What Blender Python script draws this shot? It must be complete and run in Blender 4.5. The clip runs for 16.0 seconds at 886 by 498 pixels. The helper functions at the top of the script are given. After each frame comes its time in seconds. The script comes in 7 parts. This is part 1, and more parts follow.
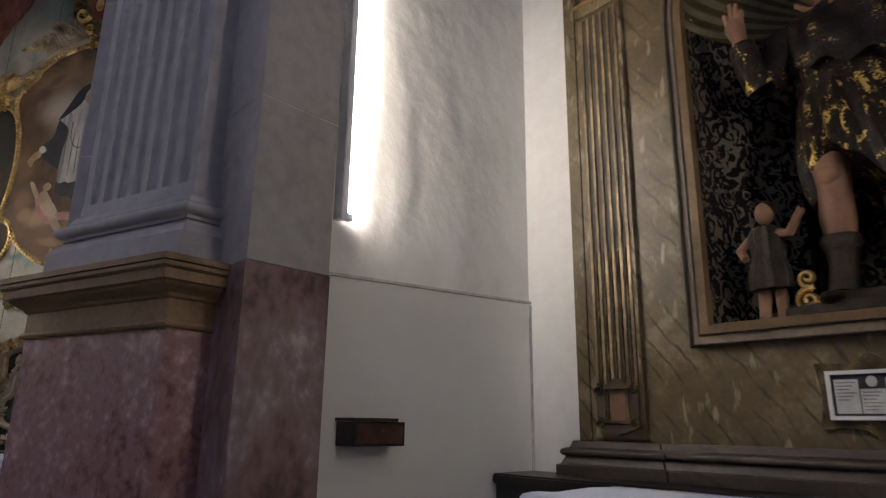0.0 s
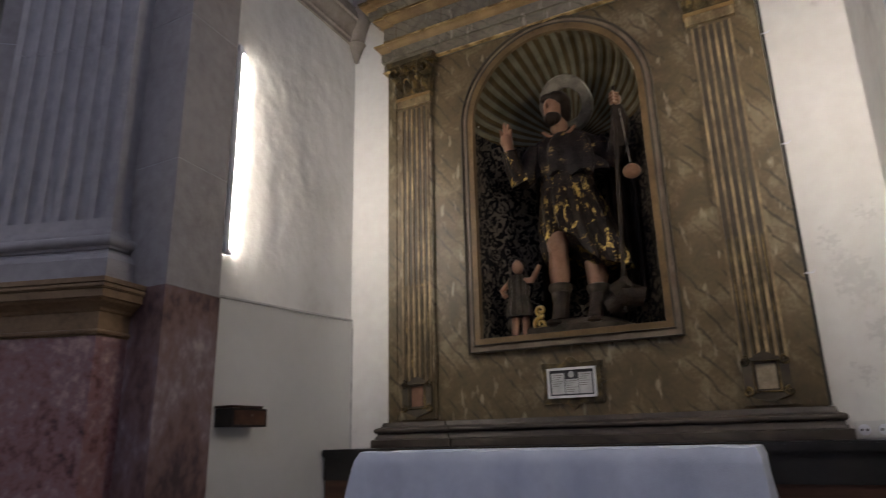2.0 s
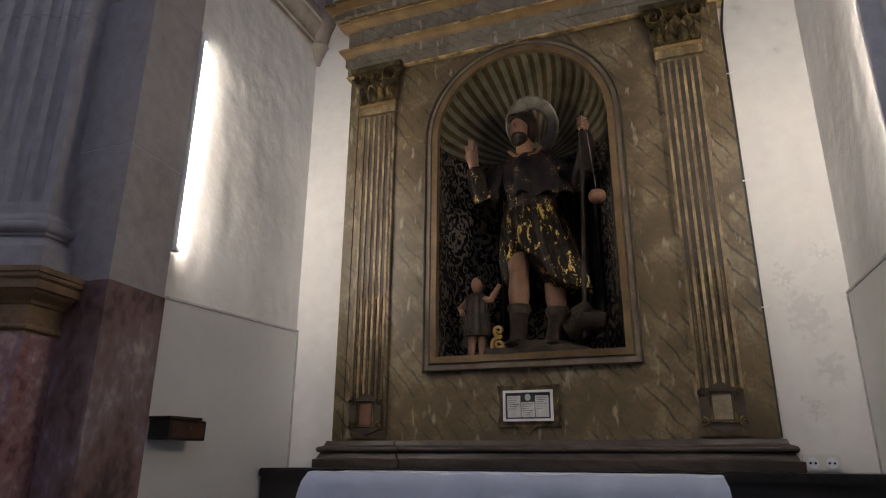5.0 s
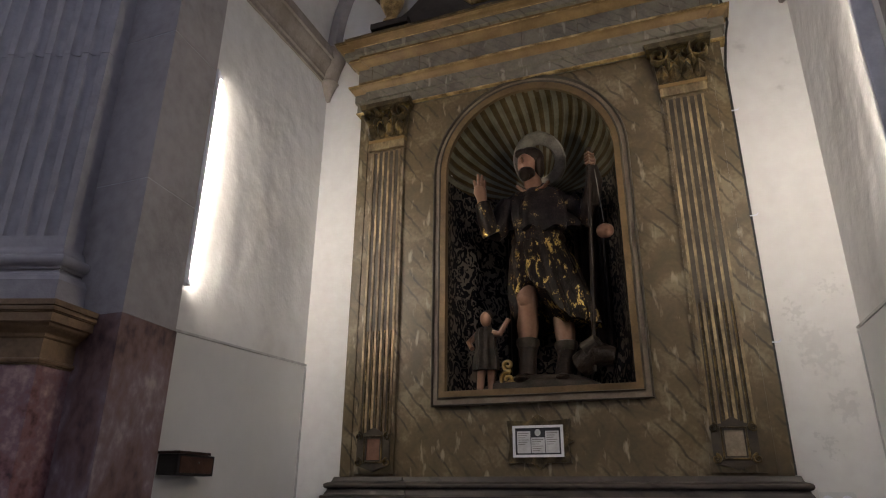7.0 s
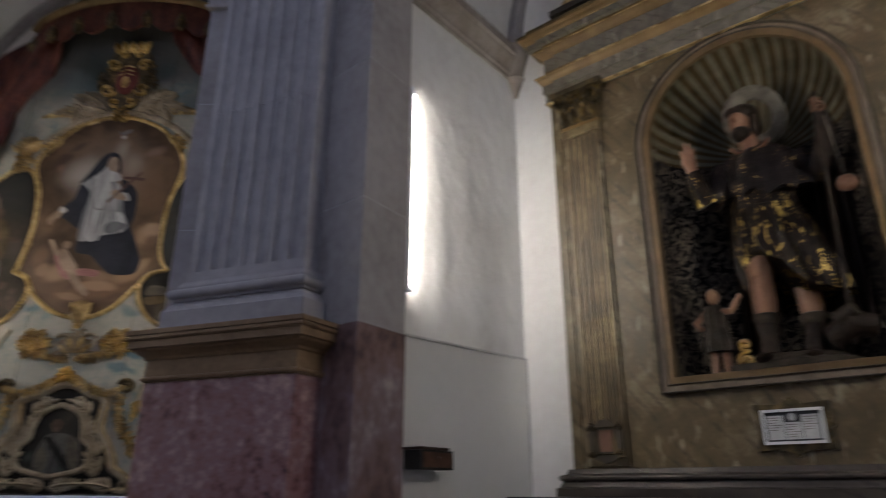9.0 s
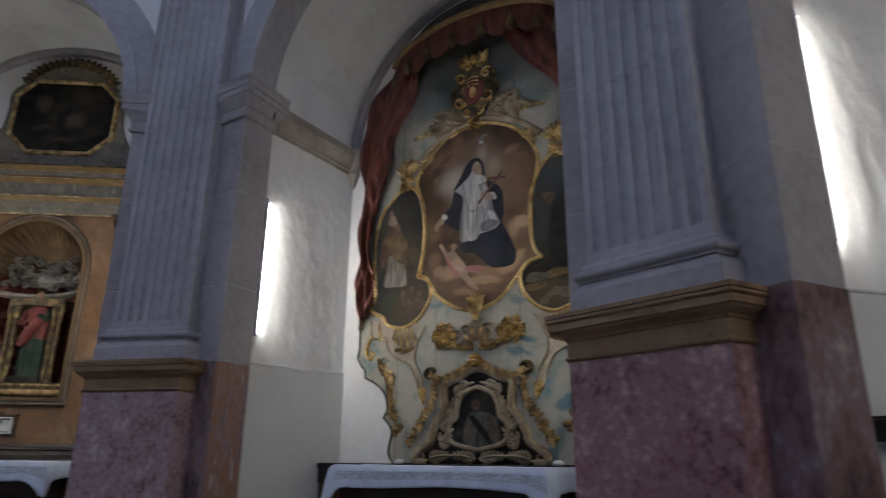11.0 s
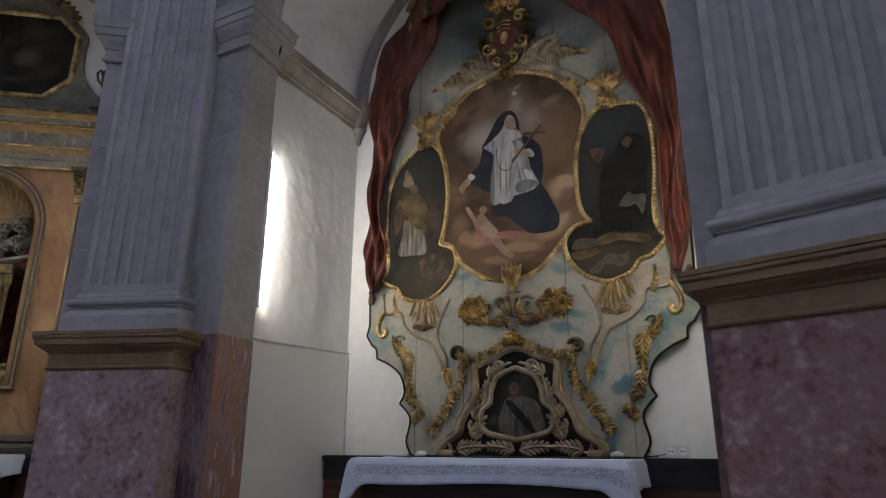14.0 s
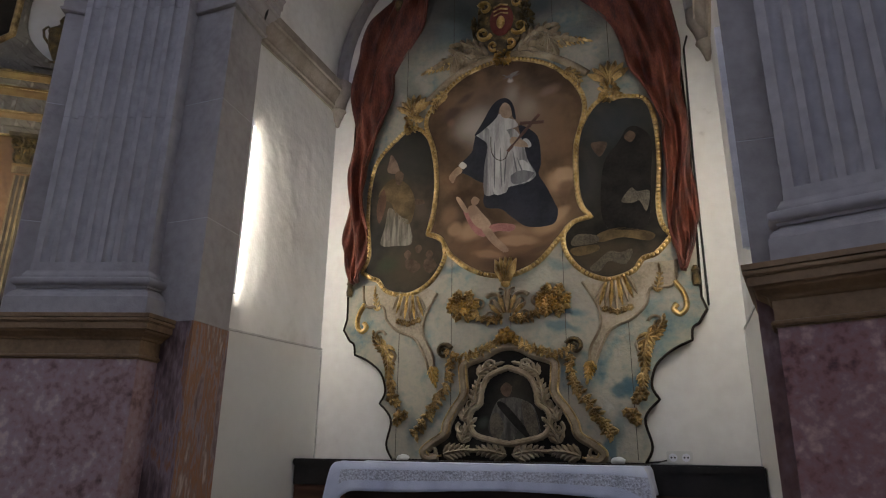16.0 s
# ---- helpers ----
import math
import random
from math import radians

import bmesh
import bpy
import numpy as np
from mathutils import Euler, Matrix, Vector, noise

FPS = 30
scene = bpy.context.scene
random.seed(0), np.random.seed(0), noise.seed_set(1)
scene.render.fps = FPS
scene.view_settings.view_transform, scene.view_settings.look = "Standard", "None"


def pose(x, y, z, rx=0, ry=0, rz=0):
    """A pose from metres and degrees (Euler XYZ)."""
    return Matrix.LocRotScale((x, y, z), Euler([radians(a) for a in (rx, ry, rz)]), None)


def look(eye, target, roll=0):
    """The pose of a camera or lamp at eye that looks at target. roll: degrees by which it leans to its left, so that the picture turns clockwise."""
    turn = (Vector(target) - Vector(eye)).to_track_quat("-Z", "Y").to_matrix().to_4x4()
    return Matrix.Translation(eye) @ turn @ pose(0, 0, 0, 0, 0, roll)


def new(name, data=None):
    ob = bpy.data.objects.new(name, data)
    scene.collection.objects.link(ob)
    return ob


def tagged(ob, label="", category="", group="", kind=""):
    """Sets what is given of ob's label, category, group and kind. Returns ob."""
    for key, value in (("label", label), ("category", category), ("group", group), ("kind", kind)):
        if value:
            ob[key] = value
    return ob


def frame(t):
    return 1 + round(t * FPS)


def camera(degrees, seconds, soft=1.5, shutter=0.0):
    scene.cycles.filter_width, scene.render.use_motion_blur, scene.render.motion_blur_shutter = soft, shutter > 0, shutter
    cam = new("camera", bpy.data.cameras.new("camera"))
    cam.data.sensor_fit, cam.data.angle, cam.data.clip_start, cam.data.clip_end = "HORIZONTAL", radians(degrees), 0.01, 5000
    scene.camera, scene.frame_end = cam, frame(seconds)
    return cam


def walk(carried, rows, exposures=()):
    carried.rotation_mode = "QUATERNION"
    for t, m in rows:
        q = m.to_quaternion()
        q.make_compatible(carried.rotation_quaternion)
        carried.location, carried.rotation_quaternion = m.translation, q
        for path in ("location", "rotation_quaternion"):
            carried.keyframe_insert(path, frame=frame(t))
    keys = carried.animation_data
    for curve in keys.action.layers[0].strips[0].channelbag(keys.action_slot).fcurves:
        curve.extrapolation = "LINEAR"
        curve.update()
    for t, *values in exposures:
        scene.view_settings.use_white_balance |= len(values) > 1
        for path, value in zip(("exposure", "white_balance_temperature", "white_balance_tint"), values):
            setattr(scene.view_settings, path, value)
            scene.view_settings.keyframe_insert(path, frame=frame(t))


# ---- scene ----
cam = camera(68.7, 16.0, soft=1.1, shutter=0.6)
PATH = [
    (0, (2.148, -2.511, 1.238), (0.708, -1.226, 1.759), 0.8),
    (0.5, (2.255, -2.759, 1.138), (0.897, -1.395, 1.682), -0.8),
    (1, (2.519, -3.163, 1.081), (1.242, -1.708, 1.584), -0.5),
    (1.5, (2.588, -3.441, 1.083), (1.524, -1.828, 1.599), -0.8),
    (2, (2.522, -3.49, 1.076), (1.634, -1.788, 1.638), -1.4),
    (2.5, (2.451, -3.521, 1.064), (1.711, -1.758, 1.652), -1.5),
    (3, (2.377, -3.452, 1.075), (1.609, -1.712, 1.696), -0.7),
    (3.5, (2.337, -3.392, 1.071), (1.543, -1.658, 1.674), -0.2),
    (4, (2.301, -3.398, 1.075), (1.536, -1.65, 1.676), 0.9),
    (4.5, (2.296, -3.442, 1.077), (1.62, -1.658, 1.678), 0.4),
    (7, (2.263, -3.506, 1.079), (1.598, -1.759, 1.791), 0.5),
    (7.5, (2.273, -3.501, 1.08), (1.589, -1.76, 1.789), 0.4),
    (8, (2.262, -3.506, 1.079), (1.466, -1.81, 1.776), 0.2),
    (8.5, (2.238, -3.526, 1.088), (1.278, -1.911, 1.773), -0.1),
    (9, (2.222, -3.495, 1.063), (1.024, -2.054, 1.761), 0.2),
    (9.5, (2.197, -3.534, 1.076), (0.745, -2.325, 1.733), 1.6),
    (10, (2.143, -3.598, 1.075), (0.532, -2.602, 1.718), 1.4),
    (10.2, (2.114, -3.631, 1.076), (0.462, -2.7, 1.712), 1.3),
    (12.3, (1.646, -3.906, 1.057), (-0.206, -3.453, 1.661), -0.3),
    (12.5, (1.581, -3.907, 1.052), (-0.264, -3.407, 1.638), 0.7),
    (13, (1.365, -4.003, 1.067), (-0.404, -3.283, 1.663), -0.8),
    (13.5, (1.237, -4.072, 1.078), (-0.495, -3.258, 1.661), 1.1),
    (14, (1.014, -4.09, 1.07), (-0.702, -3.252, 1.663), 0.3),
    (14.5, (0.903, -4.033, 1.082), (-0.843, -3.275, 1.697), 0.0),
    (15, (0.805, -4.084, 1.087), (-0.965, -3.38, 1.697), 1.1),
    (15.5, (0.635, -4.186, 1.069), (-1.04, -3.278, 1.676), 1.1),
    (16, (0.529, -4.316, 1.073), (-1.083, -3.296, 1.676), 0.8),
]
walk(cam, [(t, look(eye, target, roll)) for t, eye, target, roll in PATH], [(0.0, -0.22, 6350, 14), (8.0, -0.24, 6400, 14), (9.5, -0.21, 5880, 11), (12.5, 0.04, 5700, 9), (14.5, 0.0, 6150, 9), (16.0, -0.04, 6420, 10)])

# ---- world and light ----
world = bpy.data.worlds.new("world")
scene.world = world
world.use_nodes = True
_bg = world.node_tree.nodes["Background"]
_sky = world.node_tree.nodes.new("ShaderNodeTexSky")
_sky.sky_type, _sky.sun_disc = "NISHITA", False
_sky.sun_elevation, _sky.sun_rotation = radians(40), radians(200)
world.node_tree.links.new(_sky.outputs[0], _bg.inputs[0])
_bg.inputs[1].default_value = 0.08

# The church is a rotunda: chapel k is chapel 0 turned by k * TURN about the middle of the nave.
TURN, MID_X, MID_Y = 0.641, 1.479, -7.635
FLOOR_Z = -0.2


def K(k):
    o = Vector((MID_X, MID_Y, 0))
    return Matrix.Translation(o) @ Matrix.Rotation(k * TURN, 4, "Z") @ Matrix.Translation(-o)


# ---- materials ----
def mat(name, stops, scale=4.0, rough=0.6, bump=0.1, bump_scale=40.0, metal=0.0, stretch=(1, 1, 1), detail=8, fine=0.25, distort=0.0, emit=None, spec=0.32, rand=0.0, rot=(0, 0, 0), gilt=0):
    """Two scales of noise mixed into a colour ramp, with fine relief."""
    m = bpy.data.materials.new(name)
    m.use_nodes = True
    nt = m.node_tree
    n, l = nt.nodes, nt.links
    b = n["Principled BSDF"]
    tc = n.new("ShaderNodeTexCoord")
    mp = n.new("ShaderNodeMapping")
    mp.inputs["Scale"].default_value = stretch
    mp.inputs["Rotation"].default_value = rot
    l.new(tc.outputs["Object"], mp.inputs[0])
    big, small = n.new("ShaderNodeTexNoise"), n.new("ShaderNodeTexNoise")
    big.inputs["Scale"].default_value, big.inputs["Detail"].default_value, big.inputs["Distortion"].default_value = scale, detail, distort
    small.inputs["Scale"].default_value, small.inputs["Detail"].default_value = scale * 9, 5
    l.new(mp.outputs[0], big.inputs[0]), l.new(mp.outputs[0], small.inputs[0])
    mix = n.new("ShaderNodeMix")
    mix.inputs[0].default_value = fine
    l.new(big.outputs[0], mix.inputs[2]), l.new(small.outputs[0], mix.inputs[3])
    fac = mix.outputs[0]
    if rand:
        oi = n.new("ShaderNodeObjectInfo")
        ma = n.new("ShaderNodeMath")
        ma.operation = "MULTIPLY_ADD"
        l.new(oi.outputs["Random"], ma.inputs[0])
        ma.inputs[1].default_value = rand
        l.new(fac, ma.inputs[2])
        fac = ma.outputs[0]
    ramp = n.new("ShaderNodeValToRGB")
    el = ramp.color_ramp.elements
    while len(el) < len(stops):
        el.new(0.5)
    for e, (p, c) in zip(el, stops):
        e.position, e.color = 0.5 + (p - 0.5) * 0.55, (*c, 1)
    if gilt:
        for e in el[:-gilt]:
            e.color[3] = 0
        l.new(ramp.outputs[1], b.inputs["Metallic"])
    l.new(fac, ramp.inputs[0])
    l.new(ramp.outputs[0], b.inputs["Base Color"])
    b.inputs["Roughness"].default_value, b.inputs["Metallic"].default_value = rough, metal
    b.inputs["Specular IOR Level"].default_value = spec
    if bump:
        bn, bt = n.new("ShaderNodeBump"), n.new("ShaderNodeTexNoise")
        bt.inputs["Scale"].default_value, bt.inputs["Detail"].default_value = bump_scale, 4
        l.new(mp.outputs[0], bt.inputs[0])
        bn.inputs["Strength"].default_value, bn.inputs["Distance"].default_value = bump, 0.02
        l.new(bt.outputs[0], bn.inputs["Height"]), l.new(bn.outputs[0], b.inputs["Normal"])
    if emit:
        b.inputs["Emission Color"].default_value, b.inputs["Emission Strength"].default_value = (*emit[0], 1), emit[1]
    return m


def veined(name, base, vein, angle, scale=3.0, rough=0.35, width=0.12, tint=None, wild=7.0, fleck=None):
    """Painted or real marble: mottled ground with slanting, broken veins."""
    m = mat(name, [(0.3, tuple(v * 0.72 for v in base)), (0.52, base), (0.72, tint or tuple(min(1, v * 1.25) for v in base))], scale * 1.2, rough, 0.05, 60, distort=0.6)
    n, l = m.node_tree.nodes, m.node_tree.links
    b = n["Principled BSDF"]
    ramp = [x for x in n if x.type == "VALTORGB"][0]
    tc = [x for x in n if x.type == "TEX_COORD"][0]
    mp = n.new("ShaderNodeMapping")
    mp.inputs["Rotation"].default_value = (0, angle, 0)
    l.new(tc.outputs["Object"], mp.inputs[0])
    w = n.new("ShaderNodeTexWave")
    w.inputs["Scale"].default_value, w.inputs["Distortion"].default_value, w.inputs["Detail"].default_value, w.inputs["Detail Scale"].default_value = scale, wild, 4, 1.6
    l.new(mp.outputs[0], w.inputs[0])
    r2 = n.new("ShaderNodeValToRGB")
    r2.color_ramp.elements[0].position, r2.color_ramp.elements[1].position = 0.0, width
    r2.color_ramp.elements[0].color, r2.color_ramp.elements[1].color = (0.75, 0.75, 0.75, 1), (0, 0, 0, 1)
    l.new(w.outputs[1], r2.inputs[0])
    brk = n.new("ShaderNodeTexNoise")
    brk.inputs["Scale"].default_value = 5
    l.new(tc.outputs["Object"], brk.inputs[0])
    mul = n.new("ShaderNodeMath")
    mul.operation = "MULTIPLY"
    r4 = n.new("ShaderNodeValToRGB")
    r4.color_ramp.elements[0].position, r4.color_ramp.elements[1].position = 0.40, 0.60
    l.new(brk.outputs[0], r4.inputs[0])
    l.new(r2.outputs[0], mul.inputs[0]), l.new(r4.outputs[0], mul.inputs[1])
    mx = n.new("ShaderNodeMix")
    mx.data_type = "RGBA"
    l.new(mul.outputs[0], mx.inputs[0]), l.new(ramp.outputs[0], mx.inputs[6])
    mx.inputs[7].default_value = (*vein, 1)
    col = mx.outputs[2]
    if fleck:
        m3, n3, r3 = n.new("ShaderNodeMapping"), n.new("ShaderNodeTexNoise"), n.new("ShaderNodeValToRGB")
        m3.inputs["Rotation"].default_value, m3.inputs["Scale"].default_value = (0, angle, 0), (1.0, 1.0, 0.30)
        n3.inputs["Scale"].default_value, n3.inputs["Detail"].default_value = 22, 3
        r3.color_ramp.elements[0].position, r3.color_ramp.elements[1].position = 0.61, 0.70
        mx3 = n.new("ShaderNodeMix")
        mx3.data_type = "RGBA"
        l.new(tc.outputs["Object"], m3.inputs[0]), l.new(m3.outputs[0], n3.inputs[0]), l.new(n3.outputs[0], r3.inputs[0])
        l.new(r3.outputs[0], mx3.inputs[0]), l.new(col, mx3.inputs[6])
        mx3.inputs[7].default_value = (*fleck, 1)
        col = mx3.outputs[2]
    l.new(col, b.inputs["Base Color"])
    return m


def painted(name, like, base, blobs, wobble=0.05, wscale=7.0):
    """A copy of a paint with soft brushed patches of (x, z, rx, rz, turn, colour, softness, cover) laid over it."""
    m = like.copy()
    m.name = name
    n, l = m.node_tree.nodes, m.node_tree.links
    b = n["Principled BSDF"]
    col = b.inputs["Base Color"].links[0].from_socket
    tc = n.new("ShaderNodeTexCoord")
    nz = n.new("ShaderNodeTexNoise")
    nz.inputs["Scale"].default_value, nz.inputs["Detail"].default_value = wscale, 5
    l.new(tc.outputs["Object"], nz.inputs[0])
    ma = n.new("ShaderNodeVectorMath")
    ma.operation = "MULTIPLY_ADD"
    l.new(nz.outputs["Color"], ma.inputs[0])
    ma.inputs[1].default_value = (2 * wobble,) * 3
    l.new(tc.outputs["Object"], ma.inputs[2])
    for x, z, rx, rz, turn, c, soft, cover in blobs:
        mp = n.new("ShaderNodeMapping")
        mp.vector_type = "TEXTURE"
        mp.inputs["Location"].default_value = (x - base[0] + wobble, wobble, z - base[1] + wobble)
        mp.inputs["Rotation"].default_value = (0, -turn, 0)
        mp.inputs["Scale"].default_value = (rx, 50, rz)
        l.new(ma.outputs[0], mp.inputs[0])
        ln = n.new("ShaderNodeVectorMath")
        ln.operation = "LENGTH"
        l.new(mp.outputs[0], ln.inputs[0])
        mr = n.new("ShaderNodeMapRange")
        mr.interpolation_type = "SMOOTHSTEP"
        mr.inputs["From Min"].default_value, mr.inputs["From Max"].default_value = 1 - soft, 1
        mr.inputs["To Min"].default_value, mr.inputs["To Max"].default_value = cover, 0
        l.new(ln.outputs["Value"], mr.inputs["Value"])
        mx = n.new("ShaderNodeMix")
        mx.data_type = "RGBA"
        l.new(mr.outputs[0], mx.inputs[0]), l.new(col, mx.inputs[6])
        mx.inputs[7].default_value = (*c, 1)
        col = mx.outputs[2]
    l.new(col, b.inputs["Base Color"])
    return m


PLASTER = mat("white_plaster", [(0.25, (0.62, 0.60, 0.57)), (0.5, (0.74, 0.73, 0.70)), (0.8, (0.80, 0.79, 0.77))], 1.6, 0.85, 0.5, 7, fine=0.2)
STAINED = mat("stained_plaster", [(0.10, (0.48, 0.46, 0.43)), (0.26, (0.70, 0.68, 0.65)), (0.7, (0.79, 0.78, 0.75))], 1.3, 0.85, 0.15, 14, fine=0.4)
BOARD = mat("painted_panel", [(0.2, (0.68, 0.67, 0.63)), (0.8, (0.75, 0.74, 0.70))], 1.5, 0.5, 0.02, 20)
STAIN_SPOTS = painted("spotted_plaster", STAINED, (0, 0), [
    (2.86, 1.75, 0.10, 0.16, 0.3, (0.40, 0.39, 0.37), 0.6, 0.26), (2.92, 1.48, 0.06, 0.10, 0.0, (0.40, 0.39, 0.37), 0.6, 0.25), (2.78, 1.95, 0.04, 0.07, 0.5, (0.40, 0.39, 0.37), 0.7, 0.27),
    (2.82, 1.30, 0.05, 0.05, 0.0, (0.40, 0.39, 0.37), 0.7, 0.27), (2.95, 2.05, 0.05, 0.05, 0.0, (0.40, 0.39, 0.37), 0.7, 0.23)], 0.16, 34.0)
STONE = mat("grey_limestone", [(0.20, (0.285, 0.268, 0.275)), (0.5, (0.365, 0.348, 0.355)), (0.80, (0.450, 0.434, 0.436))], 1.8, 0.6, 0.14, 60, fine=0.4, rand=0.08, spec=0.55)
STONE_WARM = mat("warm_limestone", [(0.22, (0.2520, 0.2276, 0.2200)), (0.5, (0.3360, 0.3108, 0.3025)), (0.80, (0.4032, 0.3774, 0.3685))], 2.0, 0.6, 0.14, 50, fine=0.4, rand=0.08)
IMPOST = mat("impost_stone", [(0.3, (0.24, 0.205, 0.17)), (0.7, (0.36, 0.315, 0.27))], 5, 0.7, 0.15, 60)
BUFF = mat("buff_moulding_stone", [(0.25, (0.1730, 0.1117, 0.0598)), (0.5, (0.2526, 0.1646, 0.0889)), (0.8, (0.3329, 0.2226, 0.1206))], 5, 0.55, 0.12, 60, fine=0.35)
RED_MARBLE = mat("red_marble", [(0.20, (0.0572, 0.0248, 0.0248)), (0.35, (0.1912, 0.0875, 0.0832)), (0.46, (0.3002, 0.1469, 0.1436)), (0.58, (0.3002, 0.1804, 0.1879)), (0.67, (0.4082, 0.2560, 0.2344)), (0.90, (0.6642, 0.4687, 0.3845))], 3.4, 0.42, 0.16, 30, fine=0.48, distort=1.6, detail=14, spec=0.5)
RED_JAMB = mat("brown_red_marble", [(0.24, (0.0600, 0.0378, 0.0401)), (0.38, (0.1440, 0.0850, 0.0779)), (0.47, (0.1980, 0.1204, 0.1086)), (0.58, (0.2160, 0.1510, 0.1558)), (0.67, (0.2700, 0.2065, 0.2100)), (0.79, (0.4320, 0.3540, 0.3304))], 2.4, 0.45, 0.2, 30, fine=0.38, distort=1.2, detail=14, stretch=(1.1, 1.1, 0.75), spec=0.5)
# Lighter variant of red_marble, for the pedestals of piers above k = 1.
PALE_RED_MARBLE = mat("pale_red_marble", [(0.20, (0.1088, 0.0590, 0.0603)), (0.36, (0.2752, 0.1652, 0.1624)), (0.48, (0.3840, 0.2537, 0.2529)), (0.60, (0.3904, 0.2891, 0.3016)), (0.68, (0.4992, 0.3835, 0.3712)), (0.92, (0.7168, 0.5664, 0.4988))], 3.0, 0.42, 0.16, 30, fine=0.45, distort=1.6, detail=14, spec=0.5)
STREAKED_JAMB = mat("streaked_brown_marble", [(0.24, (0.085, 0.056, 0.056)), (0.38, (0.200, 0.135, 0.135)), (0.46, (0.290, 0.225, 0.235)), (0.55, (0.310, 0.140, 0.065)), (0.66, (0.250, 0.170, 0.145)), (0.79, (0.52, 0.43, 0.38))], 3.2, 0.45, 0.2, 30, fine=0.32, distort=0.9, detail=12, stretch=(1.6, 1.6, 0.42), spec=0.5)
OLIVE_MARBLE = veined("olive_marbled_paint", (0.100, 0.074, 0.036), (0.018, 0.012, 0.006), 0.66, 4.4, 0.42, 0.13, (0.168, 0.133, 0.076), 3.2, (0.245, 0.204, 0.136))
PINK_MARBLE = veined("ochre_marbled_paint", (0.160, 0.088, 0.038), (0.085, 0.042, 0.018), 0.4, 2.2, 0.42, 0.22, (0.215, 0.135, 0.070))
GREY_MARBLE = veined("grey_marbled_paint", (0.150, 0.132, 0.100), (0.070, 0.058, 0.040), 0.9, 6.0, 0.45, 0.14, None, 4.0, (0.265, 0.240, 0.195))
DARK_STONE = veined("dark_base_stone", (0.0510, 0.0399, 0.0314), (0.0238, 0.0187, 0.0145), 1.2, 4.0, 0.5, 0.25)
GOLD = mat("gilding", [(0.3, (0.26, 0.165, 0.055)), (0.55, (0.62, 0.43, 0.16)), (0.8, (0.86, 0.66, 0.31))], 11, 0.28, 0.25, 70, metal=0.9)
OLD_GOLD = mat("worn_gilding", [(0.3, (0.16, 0.105, 0.045)), (0.55, (0.42, 0.29, 0.120)), (0.8, (0.70, 0.53, 0.26))], 13, 0.36, 0.25, 80, metal=0.5)
GILT_DARK = mat("tarnished_gilding", [(0.3, (0.0385, 0.0294, 0.0154)), (0.55, (0.091, 0.0665, 0.0315)), (0.8, (0.238, 0.168, 0.063))], 14, 0.5, 0.3, 80, metal=0.4, spec=0.2)
OCHRE = mat("ochre_moulding_paint", [(0.3, (0.1391, 0.0826, 0.0277)), (0.7, (0.2184, 0.1404, 0.0529))], 8, 0.5, 0.1, 60)
FRAME_OCHRE = mat("brown_ochre_frame_paint", [(0.3, (0.0722, 0.0426, 0.0140)), (0.7, (0.1254, 0.0790, 0.0312))], 8, 0.5, 0.1, 60)
TAN = mat("tan_frame_paint", [(0.3, (0.110, 0.082, 0.055)), (0.7, (0.185, 0.145, 0.102))], 8, 0.5, 0.1, 60)
BROWN = mat("brown_frame_paint", [(0.3, (0.075, 0.052, 0.03)), (0.7, (0.13, 0.092, 0.055))], 8, 0.5, 0.1, 60)
CREAM = mat("aged_cream_paint", [(0.3, (0.165, 0.125, 0.078)), (0.55, (0.255, 0.205, 0.138)), (0.8, (0.34, 0.295, 0.215))], 9, 0.55, 0.1, 60)
FILLET = mat("worn_fillet_paint", [(0.3, (0.085, 0.060, 0.030)), (0.55, (0.180, 0.135, 0.072)), (0.8, (0.370, 0.275, 0.140))], 9, 0.45, 0.1, 60, metal=0.15, stretch=(1, 1, 0.5))
GROOVE = mat("dark_groove_paint", [(0.3, (0.0315, 0.0238, 0.0154)), (0.7, (0.0595, 0.0462, 0.0294))], 10, 0.6, 0.1, 60)
DARK_WOOD = mat("dark_stained_wood", [(0.3, (0.022, 0.013, 0.010)), (0.7, (0.05, 0.028, 0.020))], 3, 0.4, 0.1, 30, stretch=(1, 1, 8))
BROWN_WOOD = mat("reddish_brown_wood", [(0.3, (0.05, 0.022, 0.014)), (0.7, (0.095, 0.045, 0.028))], 3, 0.4, 0.1, 30, stretch=(0.6, 6, 6))
BLACK = mat("black_painted_wood", [(0.3, (0.010, 0.010, 0.011)), (0.7, (0.022, 0.020, 0.020))], 5, 0.35, 0.05, 40)
# The daylight's blue cast is put into the linen and lace colours.
LINEN = mat("white_linen", [(0.3, (0.560, 0.610, 0.740)), (0.7, (0.680, 0.735, 0.860))], 3, 0.85, 0.12, 220, fine=0.2)
LACE = mat("lace_trim", [(0.36, (0.370, 0.395, 0.470)), (0.60, (0.600, 0.640, 0.740))], 75, 0.9, 0.5, 90, fine=0.3)
PALE_BOARD = mat("pale_blue_green_marbled_wood", [(0.12, (0.070, 0.130, 0.150)), (0.28, (0.165, 0.205, 0.195)), (0.42, (0.250, 0.252, 0.208)), (0.55, (0.315, 0.290, 0.230)), (0.68, (0.275, 0.262, 0.218)), (0.86, (0.375, 0.350, 0.300))], 2.3, 0.6, 0.25, 30, fine=0.38, distort=1.4, detail=14, spec=0.3)
BEIGE = mat("beige_carving_paint", [(0.25, (0.190, 0.155, 0.105)), (0.5, (0.300, 0.255, 0.185)), (0.8, (0.370, 0.325, 0.250))], 6, 0.6, 0.2, 40, fine=0.4, detail=12)
